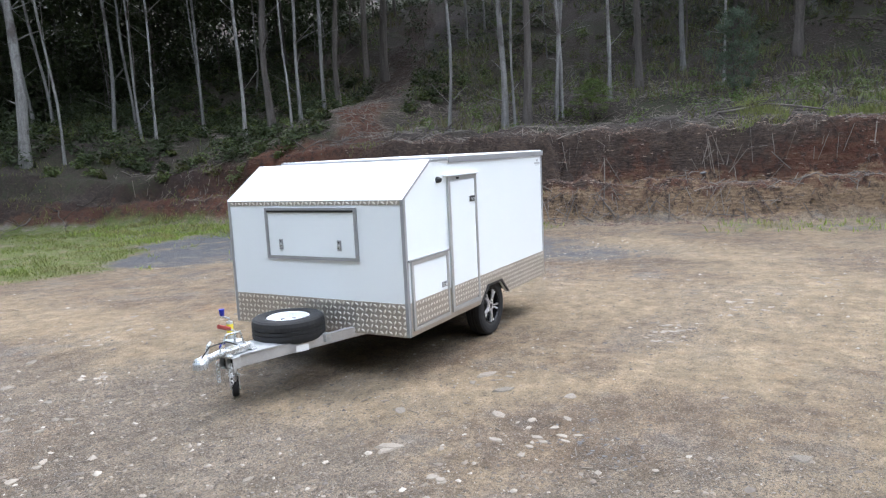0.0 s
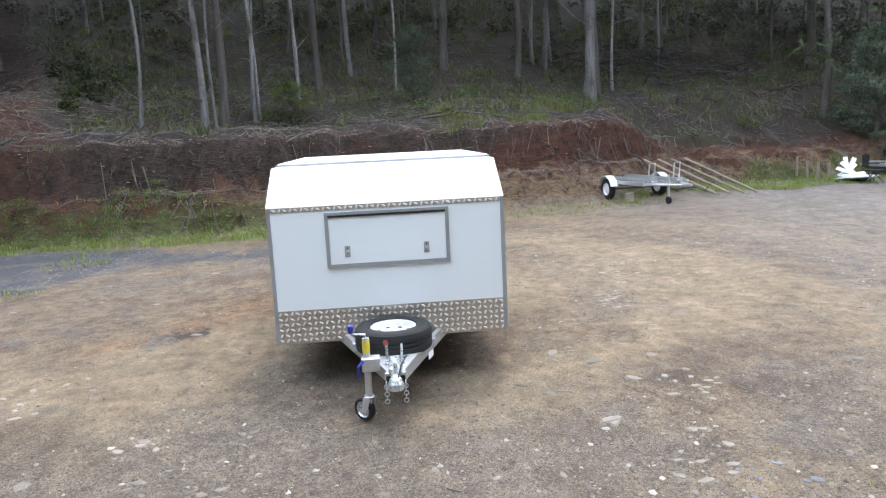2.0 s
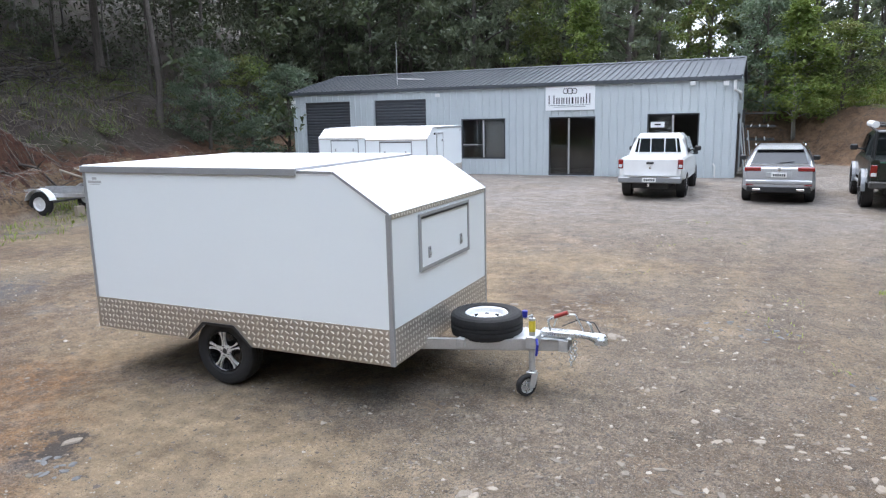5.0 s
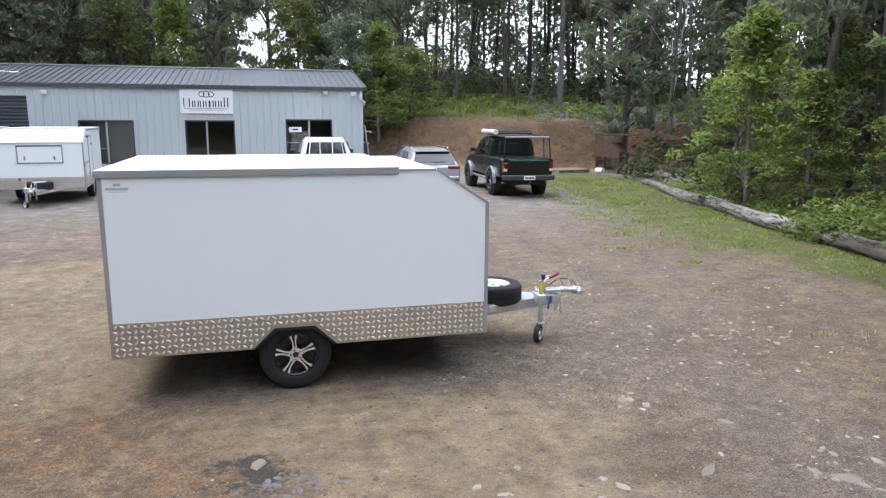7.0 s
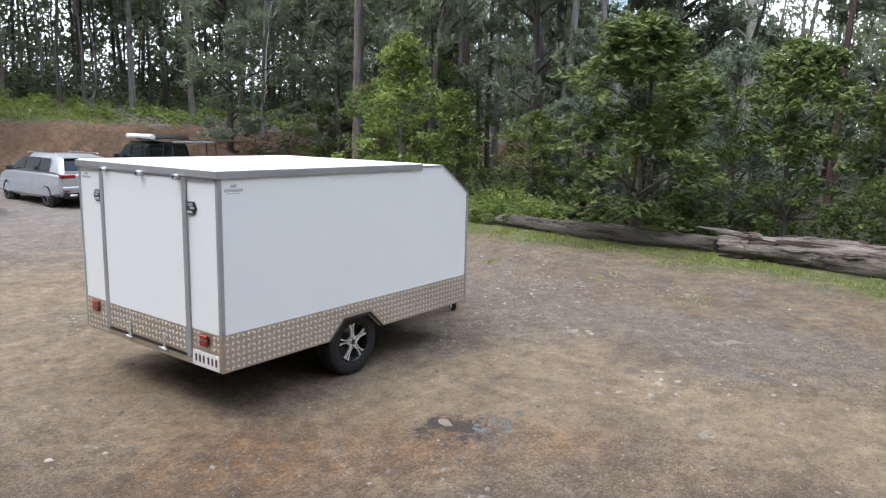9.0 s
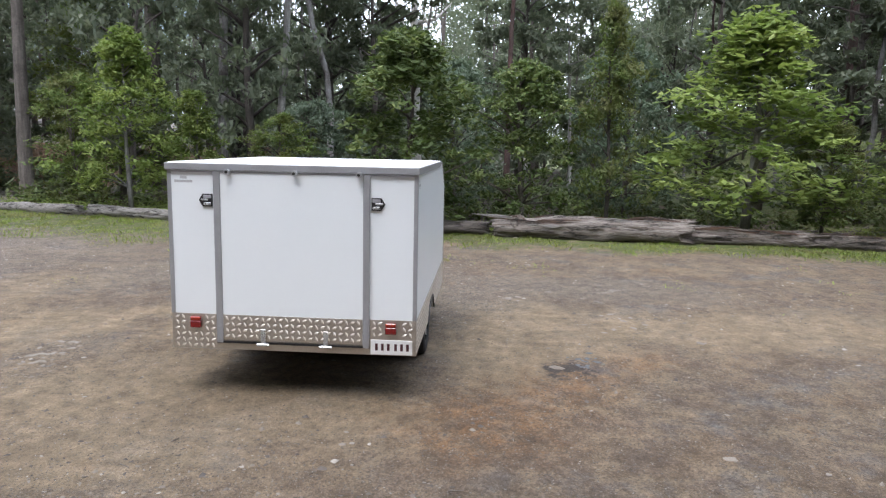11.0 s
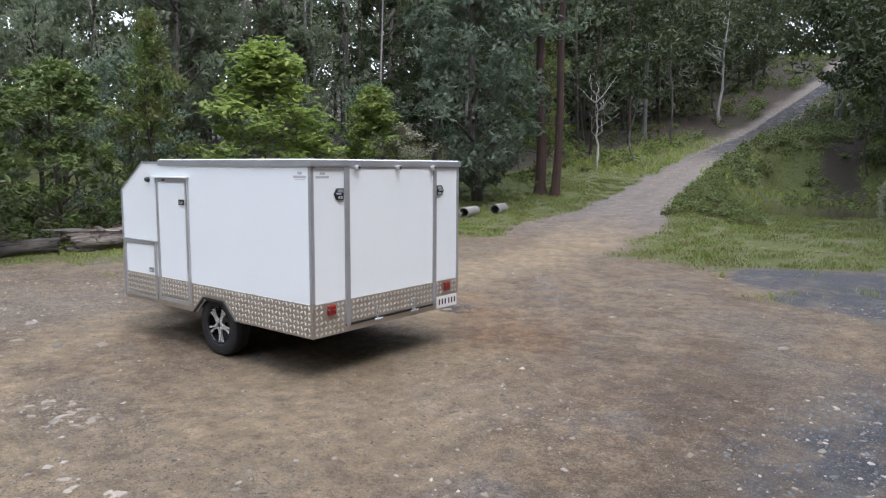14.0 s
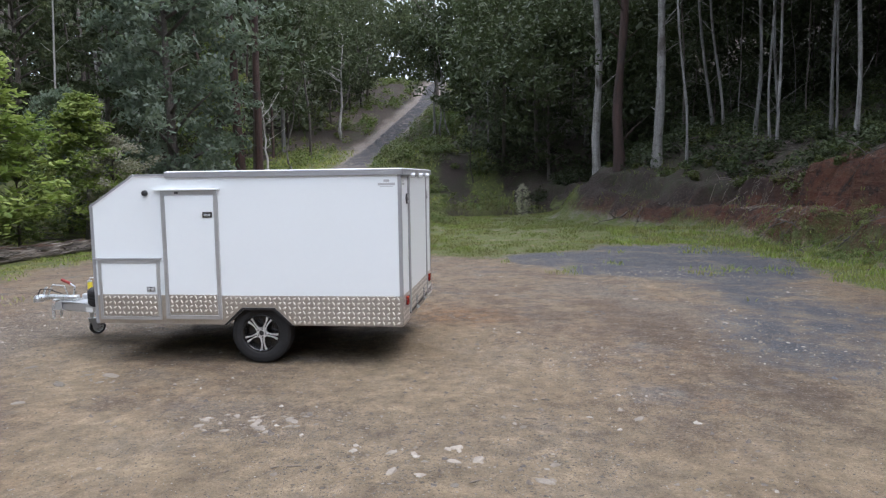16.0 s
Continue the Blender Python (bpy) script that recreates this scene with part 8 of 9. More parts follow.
RUST = surface("rusty_steel", (0.14, 0.072, 0.055), (0.075, 0.05, 0.042), 0.85, 0.2, 6, 40, 0.4)


def fallen_log(x0, y0, x1, y1, r0, r1, mat, label, seed, hollow=False, bend=0.25, torn=0.1, shards=0):
    """A weathered trunk lying on the ground: knots, long cracks, torn ends."""
    rng = np.random.RandomState(seed)
    bm = bmesh.new()
    n, seg = 52, 30
    a, b = np.array([x0, y0]), np.array([x1, y1])
    along = (b - a) / np.linalg.norm(b - a)
    side = np.array([-along[1], along[0]])
    w = Waves(100 + seed)
    length = np.linalg.norm(b - a)
    cracks = [(rng.randint(seg), rng.uniform(0, 0.7), rng.uniform(0.15, 0.45)) for _ in range(9)]
    ends = (rng.uniform(-torn, torn, seg), rng.uniform(-torn, torn, seg))
    ang = np.linspace(0, 2 * math.pi, seg, endpoint=False)
    rings = []
    for i in range(n + 1):
        f = i / n
        r = r0 + (r1 - r0) * f
        p = a + (b - a) * f + side * math.sin(f * 5 + seed) * bend * 0.5
        z = ground_z(p[0], p[1]) + r * 0.8
        lump = 1 + 0.3 * w(ang * 0.9 + 3, np.full(seg, f * length * 1.3), 1.0, 3) + 0.1 * math.sin(f * 9 + seed)
        for k, start, ln in cracks:
            if start < f < start + ln:
                lump[k] *= 0.76
        jag = ends[0] * max(0, 1 - i / 3) + ends[1] * max(0, 1 - (n - i) / 3)
        rings.append([bm.verts.new((p[0] + side[0] * math.cos(t) * r * lump[k] + along[0] * jag[k], p[1] + side[1] * math.cos(t) * r * lump[k] + along[1] * jag[k], z + math.sin(t) * r * lump[k] * 0.95))
                      for k, t in enumerate(ang)])
    for p, q in zip(rings, rings[1:]):
        for k in range(seg):
            bm.faces.new((p[k], p[(k + 1) % seg], q[(k + 1) % seg], q[k])).smooth = True
    way = Vector((along[0], along[1], 0))
    for end, rg, sg in ((0, rings[0], 1), (1, rings[-1], -1)):
        c = sum((v.co for v in rg), Vector()) / seg
        cut = hollow and end == 0
        inner = [bm.verts.new(c + (v.co - c) * (0.75 if cut else 0.85)) for v in rg]
        deep = [bm.verts.new(c + (v.co - c) * 0.6 + way * sg * (0.7 if cut else 0.03)) for v in rg]
        for k in range(seg):
            bm.faces.new((rg[k], rg[(k + 1) % seg], inner[(k + 1) % seg], inner[k]))
            bm.faces.new((inner[k], inner[(k + 1) % seg], deep[(k + 1) % seg], deep[k]))
        bm.faces.new(deep)
    bmesh.ops.recalc_face_normals(bm, faces=bm.faces[:])
    log = solo("fallen_log", bm, mat, label, "log", group="logs along the grass", smooth=False)
    for k in range(shards):
        f, t = rng.uniform(0.02, 0.95), rng.uniform(0.1, 2.9)
        r = (r0 + (r1 - r0) * f) * rng.uniform(0.93, 1.04)
        p = a + (b - a) * f + side * math.sin(f * 5 + seed) * bend * 0.5
        ln = rng.uniform(0.35, 1.3)
        q = Vector((p[0] + side[0] * math.cos(t) * r, p[1] + side[1] * math.cos(t) * r, ground_z(p[0], p[1]) + (r0 + (r1 - r0) * f) * 0.8 + math.sin(t) * r * 0.95))
        e = q + way * ln * rng.choice([-1, 1]) + Vector((0, 0, rng.uniform(-0.02, 0.1)))
        part("splinter", tubed([q - (e - q) * 0.12, q * 0.6 + e * 0.4, e], [0.02, rng.uniform(0.025, 0.06), 0.006], 4), (LOG_PALE, LOG_RED, LOG_BROWN)[rng.randint(3)], log)
    return log


fallen_log(15.6, 16.8, 13.75, 10.2, 0.12, 0.17, LOG_PALE, "slender silvered log lying on the grass", 1)
fallen_log(13.7, 10.0, 12.45, 3.9, 0.18, 0.19, LOG_PALE, "silver-grey weathered log lying on the grass", 2)
fallen_log(12.4, 3.7, 12.0, -1.7, 0.19, 0.22, LOG_DARK, "dark grey-brown weathered log", 3)
fallen_log(11.9, -2.0, 11.5, -6.6, 0.29, 0.34, LOG_BROWN, "thick split log with a knot hole and torn bark", 4, True, 0.1, 0.3, 34)
KNOT = bpy.data.objects["fallen_log.003"]
part("knot_rim", lathed([(0.1, -0.04), (0.13, 0.05), (0.19, 0.04), (0.25, -0.06), (0.2, -0.16), (0.1, -0.16)], 14, look((11.64, -2.5, 0.36), (10.2, -3.1, 0.6)) @ pose(0, 0, 0, 180)), LOG_BROWN, KNOT, "torn rim of a knot hole")
# black disc fills the knot hole in place of its shade
part("knot_hollow", lathed([(0.002, 0.0), (0.125, 0.0), (0.125, -0.1), (0.002, -0.1)], 14, look((11.64, -2.5, 0.36), (10.2, -3.1, 0.6)) @ pose(0, 0, 0, 180)), BLACK, KNOT, "black disc for the shade inside the knot hole")
fallen_log(11.75, -6.3, 11.4, -9.6, 0.24, 0.2, LOG_BROWN, "brown split log with torn end", 5, False, 0.1, 0.4, 22)
fallen_log(11.45, -9.4, 10.95, -12.2, 0.2, 0.17, LOG_DARK, "grey-brown log beside concrete pipes", 6, False, 0.1, 0.2, 10)
fallen_log(10.95, -12.6, 10.35, -14.7, 0.17, 0.14, LOG_PALE, "short grey log beside concrete pipes", 7, False, 0.08, 0.2)
for x, y, turn, ln in ((10.15, -14.75, -72, 1.3), (9.7, -16.05, -70, 1.3)):
    solo("concrete_pipe", lathed([(0.165, 0), (0.2, 0), (0.2, ln), (0.165, ln)], 24, pose(0, 0, 0, 0, 90, 0)), CONCRETE, "short grey concrete pipe lying on grass", "pipe", pose(x, y, ground_z(x, y) + 0.18, 0, 0, turn), "concrete pipes")

# fallen branches on the bank and the forest floor
rng = np.random.RandomState(15)


def branch(x, y, ln, turn, r, rise=0.25, twigs=4):
    bm = bmesh.new()
    pts = []
    for i in range(6):
        f = i / 5
        px, py = x + math.cos(turn) * ln * f + rng.normal(0, 0.05), y + math.sin(turn) * ln * f + rng.normal(0, 0.05)
        pts.append((px, py, ground_z(px, py) + r + rise * math.sin(f * 3.1) * rng.uniform(0.5, 1)))
    tube(bm, pts, [r * (1 - 0.14 * i) for i in range(6)], 6)
    for k in range(twigs):
        p = Vector(pts[rng.randint(1, 5)])
        a = turn + rng.uniform(-1.2, 1.2)
        q = p + Vector((math.cos(a), math.sin(a), rng.uniform(0.1, 0.8))) * rng.uniform(0.3, 0.9)
        tube(bm, [p, (p + q) / 2 + Vector((0, 0, 0.05)), q], [r * 0.5, r * 0.35, r * 0.15], 5)
    return solo("fallen_branch", bm, DEAD, "bare grey fallen branch on the bank", "branch", group="fallen branches", smooth=True)


for x, y, ln, tn, r in ((-12.3, 8.6, 1.8, 2.4, 0.04), (-12.6, 9.6, 1.6, 3.6, 0.035), (-13.0, 9.2, 2.4, 0.4, 0.03), (-14.6, 6.4, 2.2, 1.9, 0.04), (-13.2, 7.2, 1.3, 5.2, 0.03), (-14.5, 1.2, 3.6, 1.5, 0.05), (-14.8, 0.4, 4.2, 1.7, 0.035),
                        (-15.2, 8.8, 2.6, 0.8, 0.05), (-13.6, -4.0, 1.6, 0.9, 0.03), (-11.3, -8.0, 1.5, 2.0, 0.03), (-5.3, -19.9, 1.3, 0.3, 0.03), (-5.8, -19.2, 1.4, 1.2, 0.03), (-6.2, -18.6, 1.2, 2.0, 0.025)):
    branch(x, y, ln, tn, r)
DRY = surface("dry_pale_sticks", (0.2, 0.168, 0.138), (0.09, 0.075, 0.063), 0.85, 0, 0.9, 30, 0.4, vary=0.2, dist=0.01)


def stick_litter(name, label, count, x0, x1, y0, y1, ok, seed, short=1.0, wood=None):
    """Thin dead sticks and bark strips lying about, joined."""
    r = np.random.RandomState(seed)
    x, y = r.uniform(x0, x1, count), r.uniform(y0, y1, count)
    keep = ok(x, y)
    x, y = x[keep], y[keep]
    k = len(x)
    a, ln = r.rand(k) * 6.28, short * r.uniform(0.15, 0.9, k) ** 1.5
    dx, dy = np.cos(a) * ln / 2, np.sin(a) * ln / 2
    w = r.uniform(0.006, 0.018, k) * short ** 0.7
    e0, e1 = np.stack([x - dx, y - dy], 1), np.stack([x + dx, y + dy], 1)
    z0, z1 = lie(e0[:, 0], e0[:, 1])[0] + w * 1.2, lie(e1[:, 0], e1[:, 1])[0] + w * 1.2 + r.rand(k) * 0.08 * short
    sx, sy = -np.sin(a) * w, np.cos(a) * w
    v = []
    for e, z in ((e0, z0), (e1, z1)):
        for p, q in ((1, -0.7), (-1, -0.7), (0, 1)):
            v.append(np.stack([e[:, 0] + sx * p, e[:, 1] + sy * p, z + w * q], 1))
    v = np.stack(v, 1).reshape(-1, 3)
    f = np.array([(0, 1, 4), (0, 4, 3), (1, 2, 5), (1, 5, 4), (2, 0, 3), (2, 3, 5)])
    i = np.arange(k)[:, None, None] * 6
    return tagged(new(name, array_mesh(name, v, (i + f[None]).reshape(-1, 3), wood or DEAD)), label, "sticks", kind="stuff")


stick_litter("sticks", "dead sticks and bark strips on the bank and forest floor", 7000, -30, -8, -22, 22, lambda x, y: ((np.interp(y, TOE_Y, TOE_X) - x) > 2.5) | (((np.interp(y, TOE_Y, TOE_X) - x) > 0.0) & ((np.interp(y, TOE_Y, TOE_X) - x) < 1.1)), 81)
stick_litter("sticks", "pale dry sticks and bark strewn over the bank and the slope above", 9000, -22, -8, -20, 20, lambda x, y: ((np.interp(y, TOE_Y, TOE_X) - x) > 0.2) & (WAVES(x + 3, y + 8, 2.5, 3) > -0.12), 85, 0.75, DRY)
stick_litter("sticks", "dead sticks under the edge trees", 1300, 12, 20, -16, 12, lambda x, y: x > 13.4, 82)
stick_litter("twigs", "dry twigs and straw on the yard", 3000, -9, 12, -9, 13, lambda x, y: (WAVES(x, y, 1.4, 3) > 0.02) & ~((np.abs(y) < 1.2) & (x > -0.2) & (x < 3.7)), 83, 0.14, DRY)
stick_litter("sticks", "dead leaves and sticks on the bank behind the cars", 5000, 2, 26, 23, 36, lambda x, y: y > np.interp(x, NORTH_X, NORTH_Y) + 0.3, 84, 0.5)
for k in range(34):
    x, y = rng.uniform(-30, -11.5), rng.uniform(-22, 22)
    if np.interp(y, TOE_Y, TOE_X) - x > 2.8:
        branch(x, y, rng.uniform(0.8, 2.8), rng.uniform(0, 6.28), rng.uniform(0.015, 0.04), 0.2, 3)
# heap of cut timber on the hill
HEAP = surface("dark_felled_wood", (0.085, 0.074, 0.066), (0.045, 0.038, 0.034), 0.85, 0, 5, 30, 0.5, vary=0.4, dist=0.01)
for k in range(190):
    x, y = rng.normal(-26.5, 2.2), rng.normal(15.0, 2.9)
    bm = bmesh.new()
    a, ln, r = rng.uniform(0, 3.14), rng.uniform(1.2, 4.0), rng.uniform(0.012, 0.05)
    z = ground_z(x, y) + rng.uniform(0.05, 1.3) * math.exp(-((x + 26.5) / 3) ** 2)
    d = Vector((math.cos(a) * ln / 2, math.sin(a) * ln / 2, rng.normal(0, 0.3)))
    kink = Vector(rng.normal(0, 0.14, 3))
    tube(bm, [Vector((x, y, z)) - d, Vector((x, y, z)) - d * 0.3 + kink, Vector((x, y, z + 0.05)) + d * 0.4 - kink, Vector((x, y, z)) + d], [r, r * 0.9, r * 0.75, r * 0.4], 5)
    solo("felled_branch", bm, HEAP, "dark felled branch in a tangled heap on the hill", "branch", group="heap of felled timber", smooth=True)

# timber poles leaning on the bank beside the bike trailer
for k in range(4):
    a = (-13.2 + 0.12 * k, 8.7 + 0.42 * k)
    a = (a[0], a[1], max(1.15, ground_z(a[0], a[1]) + 0.06))
    b = (-11.1 + 0.06 * k, 10.2 + 0.42 * k)
    solo("timber_pole", tubed([a, (b[0], b[1], ground_z(*b) + 0.05)], 0.035, 8), TIMBER, "brown timber pole leaning on the bank", "pole", group="leaning poles")
solo("timber_block", boxed(-10.85, -10.72, 7.2, 7.45, 0.02, 0.3, bevel=0.01), TIMBER, "short timber block on the ground", "block")

# white panel offcuts, posts and a black frame chair on the grass
rng = np.random.RandomState(8)
for k, (side, tip, ln, back) in enumerate(((-0.35, -68, 1.0, 38), (-0.2, -42, 0.85, 30), (-0.1, -20, 0.95, 34), (0.0, 4, 0.8, 28), (0.08, 26, 0.9, 36), (0.2, 52, 1.0, 30), (-0.25, -85, 0.9, 50), (0.3, 78, 0.9, 48), (0.05, 12, 0.6, 45))):
    m = pose(-13.3, 16.1, ground_z(-13.3, 16.1) + 0.16, 0, 0, -27) @ pose(0.05 * k - 0.2, side, 0, 0, -back, 0) @ pose(0, 0, 0, tip * 0.8 + 9 * math.sin(5.0 * k), 0, 0)
    solo("panel_offcut", boxed(-0.006, 0.006, -0.05 - 0.012 * (k % 4), 0.05 + 0.012 * (k % 3), 0.0, ln * (0.62 + 0.1 * (k % 4)), bevel=0.002), WHITE_PANEL, "white panel offcut fanned out in a heap on the grass", "offcut", m, "white panel offcuts")
for k in range(4):
    m = pose(-13.1 + 0.06 * k, 16.0 + 0.05 * k, ground_z(-13.1, 16.0) + 0.03 + 0.05 * k, 0, -14 + 5 * k, -27 + 17 * k)
    solo("panel_sheet", boxed(-0.35, 0.4, -0.5, 0.5, -0.012, 0.012, bevel=0.003), WHITE_PANEL, "white panel sheet lying in a low heap on grass", "panel", m, "white panel sheets")
for k in range(5):
    x, y = -14.7 + 0.2 * k, 15.0 + 0.28 * k
    solo("short_post", tubed([(x, y, ground_z(x, y) - 0.1), (x, y, ground_z(x, y) + 0.62)], 0.045, 8), TIMBER, "short weathered post at the grass edge", "post", group="short posts")
CH = thing("folding_chair", "black folding chair standing on the grass", "chair", pose(-12.0, 16.0, ground_z(-12, 16), 0, 0, 35))
part("seat", boxed(-0.25, 0.25, -0.25, 0.25, 0.42, 0.45, bevel=0.01), BLACK, CH)
part("backrest", boxed(-0.27, -0.24, -0.25, 0.25, 0.55, 0.95, bevel=0.01), BLACK, CH)
for sx in (-1, 1):
    for sy in (-1, 1):
        part("leg", tubed([(sx * 0.25, sy * 0.25, 0.0), (-sx * 0.2, sy * 0.25, 0.44)], 0.014, 6), BLACK, CH)
for sy in (-1, 1):
    part("arm", tubed([(-0.25, sy * 0.26, 0.45), (-0.25, sy * 0.26, 0.95)], 0.014, 6), BLACK, CH)
    part("armrest", boxed(-0.25, 0.25, sy * 0.26 - 0.03, sy * 0.26 + 0.03, 0.64, 0.665, bevel=0.006), BLACK, CH)
# steel lengths on the ground by the workshop
for k in range(4):
    solo("steel_length", boxed(-17.5, -13.9, 17.8 + 0.16 * k, 17.88 + 0.16 * k, 0.42 + 0.03 * k, 0.5 + 0.03 * k, bevel=0.005), GALV, "long grey steel section on trestles", "steel section", group="steel sections")
for x in (-17.0, -14.4):
    solo("trestle", boxed(x - 0.04, x + 0.04, 17.7, 18.5, -0.2, 0.419, bevel=0.01), DARK_STEEL, "low dark steel trestle", "trestle", group="trestles")

# by the workshop's end wall: leaning sheets and a rack of lengths
for k in range(4):
    x, y = BX1 + 0.34 + 0.07 * k, BY0 + 0.35 + 0.5 * k
    solo("leaning_sheet", boxed(-0.015, 0.015, -0.25, 0.25, 0.0, 2.1 - 0.15 * k, bevel=0.003), (SHED_WALL, FRAME_PALE, DARK_STEEL, SHED_WALL)[k], "narrow metal sheet leaning on the end wall", "sheet", pose(x, y, ground_z(x, y), 0, -7, 0), "leaning sheets")
RK = thing("steel_rack", "wall rack holding long steel and pipe lengths", "rack", pose(BX1 + 0.05, BY0 + 5.4, 0, 0, 0, 0))
for dy in (0.0, 1.6):
    part("rack_post", boxed(0.0, 0.08, dy, dy + 0.08, 0.1, 2.5), DARK_STEEL, RK)
    for z in (1.2, 1.75, 2.3):
        part("rack_arm", boxed(0.08, 1.3, dy, dy + 0.06, z, z + 0.06), DARK_STEEL, RK)
for k in range(8):
    z = (1.27, 1.82, 2.37)[k % 3]
    solo("pipe_length", tubed([(BX1 + 0.3 + 0.11 * k, BY0 + 4.9, z), (BX1 + 0.3 + 0.11 * k, BY0 + 7.6, z)], 0.03, 8), (GALV, PVC, RUST)[k % 3], "long pipe length lying on the wall rack", "pipe", group="pipe lengths")

# rusty outdoor oven, pallets and planks by the north-east bank
ox, oy = 17.2, 22.4
oz = ground_z(ox, oy)
OV = thing("outdoor_oven", "rusty home-made outdoor oven on a steel stand", "oven", pose(ox, oy, oz, 0, 0, -70))
part("oven_box", prismed([(-0.75, 0.75), (0.75, 0.75), (0.75, 1.05), (0.2, 1.4), (-0.75, 1.4)], "y", -0.35, 0.35), RUST, OV)
for sx in (-1, 1):
    for sy in (-1, 1):
        part("leg", boxed(sx * 0.68 - 0.04, sx * 0.68 + 0.04, sy * 0.28 - 0.04, sy * 0.28 + 0.04, 0.0, 0.75), RUST, OV)
part("canopy_frame", tubed([(-0.75, -0.3, 1.4), (-0.75, -0.3, 1.75), (1.1, -0.3, 1.75), (1.1, -0.3, 0.0)], 0.025, 6), RUST, OV)
part("canopy_sheet", boxed(-0.8, 1.15, -0.4, 0.5, 1.76, 1.79), RUST, OV)
solo("fire_basket", framed("y", 0, 0.5, -0.45, 0.45, 0.0, 0.9, 0.06), RUST, "rusty steel frame basket beside the oven", "basket", pose(ox + 1.1, oy - 0.9, oz, 0, 0, -20))
solo("white_drum", lathed([(0.002, 0), (0.15, 0), (0.15, 0.36), (0.002, 0.36)], 20, pose(0, 0, 0, 0, 90, 0)), PVC, "white plastic drum lying by the oven", "drum", pose(ox - 1.0, oy - 0.5, oz + 0.15, 0, 0, -60))
for px, py, turn in ((15.2, 22.9, 10), (18.3, 20.4, -25)):
    P = thing("timber_pallet", "weathered timber pallet on the grass", "pallet", pose(px, py, ground_z(px, py), 0, 0, turn), "pallets")
    for k in range(6):
        part("deck_board", boxed(-0.9, 0.9, -0.55 + k * 0.19, -0.42 + k * 0.19, 0.12, 0.145, bevel=0.003), TIMBER, P)
    for x in (-0.85, 0.0, 0.85):
        part("bearer", boxed(x - 0.04, x + 0.04, -0.55, 0.55, 0.0, 0.119), TIMBER, P)
solo("long_pole", tubed([(20.5, 34.6, ground_z(20.5, 34.6) + 0.25), (21.7, 31.9, ground_z(21.7, 31.9) + 0.1)], [0.07, 0.1], 8), LOG_PALE, "pale trimmed pole lying down the bank", "pole")

# a grey shed far up among the trees
FS = thing("far_shed", "small grey steel shed half hidden among the trees", "shed", pose(3.6, -104.0, ground_z(3.6, -101.5) - 0.3, 0, 0, -6))
part("wall", boxed(-3.2, 3.2, -2.4, 2.4, -2.0, 2.4), SHED_WALL, FS)
part("roof", prismed([(-3.5, 2.4), (3.5, 2.4), (3.5, 2.5), (0.0, 3.3), (-3.5, 2.5)], "y", -2.7, 2.7), SHED_ROOF, FS)
# black sheet on the wall in place of the doorway's shade
part("door_opening", boxed(0.6, 2.6, 2.401, 2.44, 0.1, 2.1), BLACK, FS)

# the shallow muddy pond in the hollow
def pond_water():
    m, n, l, p = shader("muddy_water")
    co = n.new("ShaderNodeTexCoord").outputs["Object"]
    l.new(mixed(n, l, noised(n, l, co, 0.4, 4, 0.6, 0.35, 0.65), (0.06, 0.052, 0.028), (0.085, 0.072, 0.04)), p.inputs["Base Color"])
    p.inputs["Roughness"].default_value = 0.07
    bumped(n, l, p, noised(n, l, co, 2.2, 4), 0.12, 0.02)
    return m


solo("pond", boxed(-7, 10, -58, -25, -0.7, -0.13), pond_water(), "shallow muddy pond in the grassy hollow", "water", kind="structure")


# ---- loose stones of the yard ----
STONE = surface("pale_field_stone", (0.25, 0.215, 0.172), (0.17, 0.142, 0.112), 0.85, 0, 9, 50, 0.5, vary=0.3, dist=0.01)
SLATE = surface("dark_slate_chip", (0.055, 0.053, 0.052), (0.11, 0.102, 0.095), 0.85, 0, 9, 50, 0.5, vary=0.2, dist=0.01)
BLUE_STONE = surface("blue_grey_stone", (0.08, 0.081, 0.084), (0.15, 0.15, 0.15), 0.8, 0, 9, 50, 0.5, vary=0.3, dist=0.01)


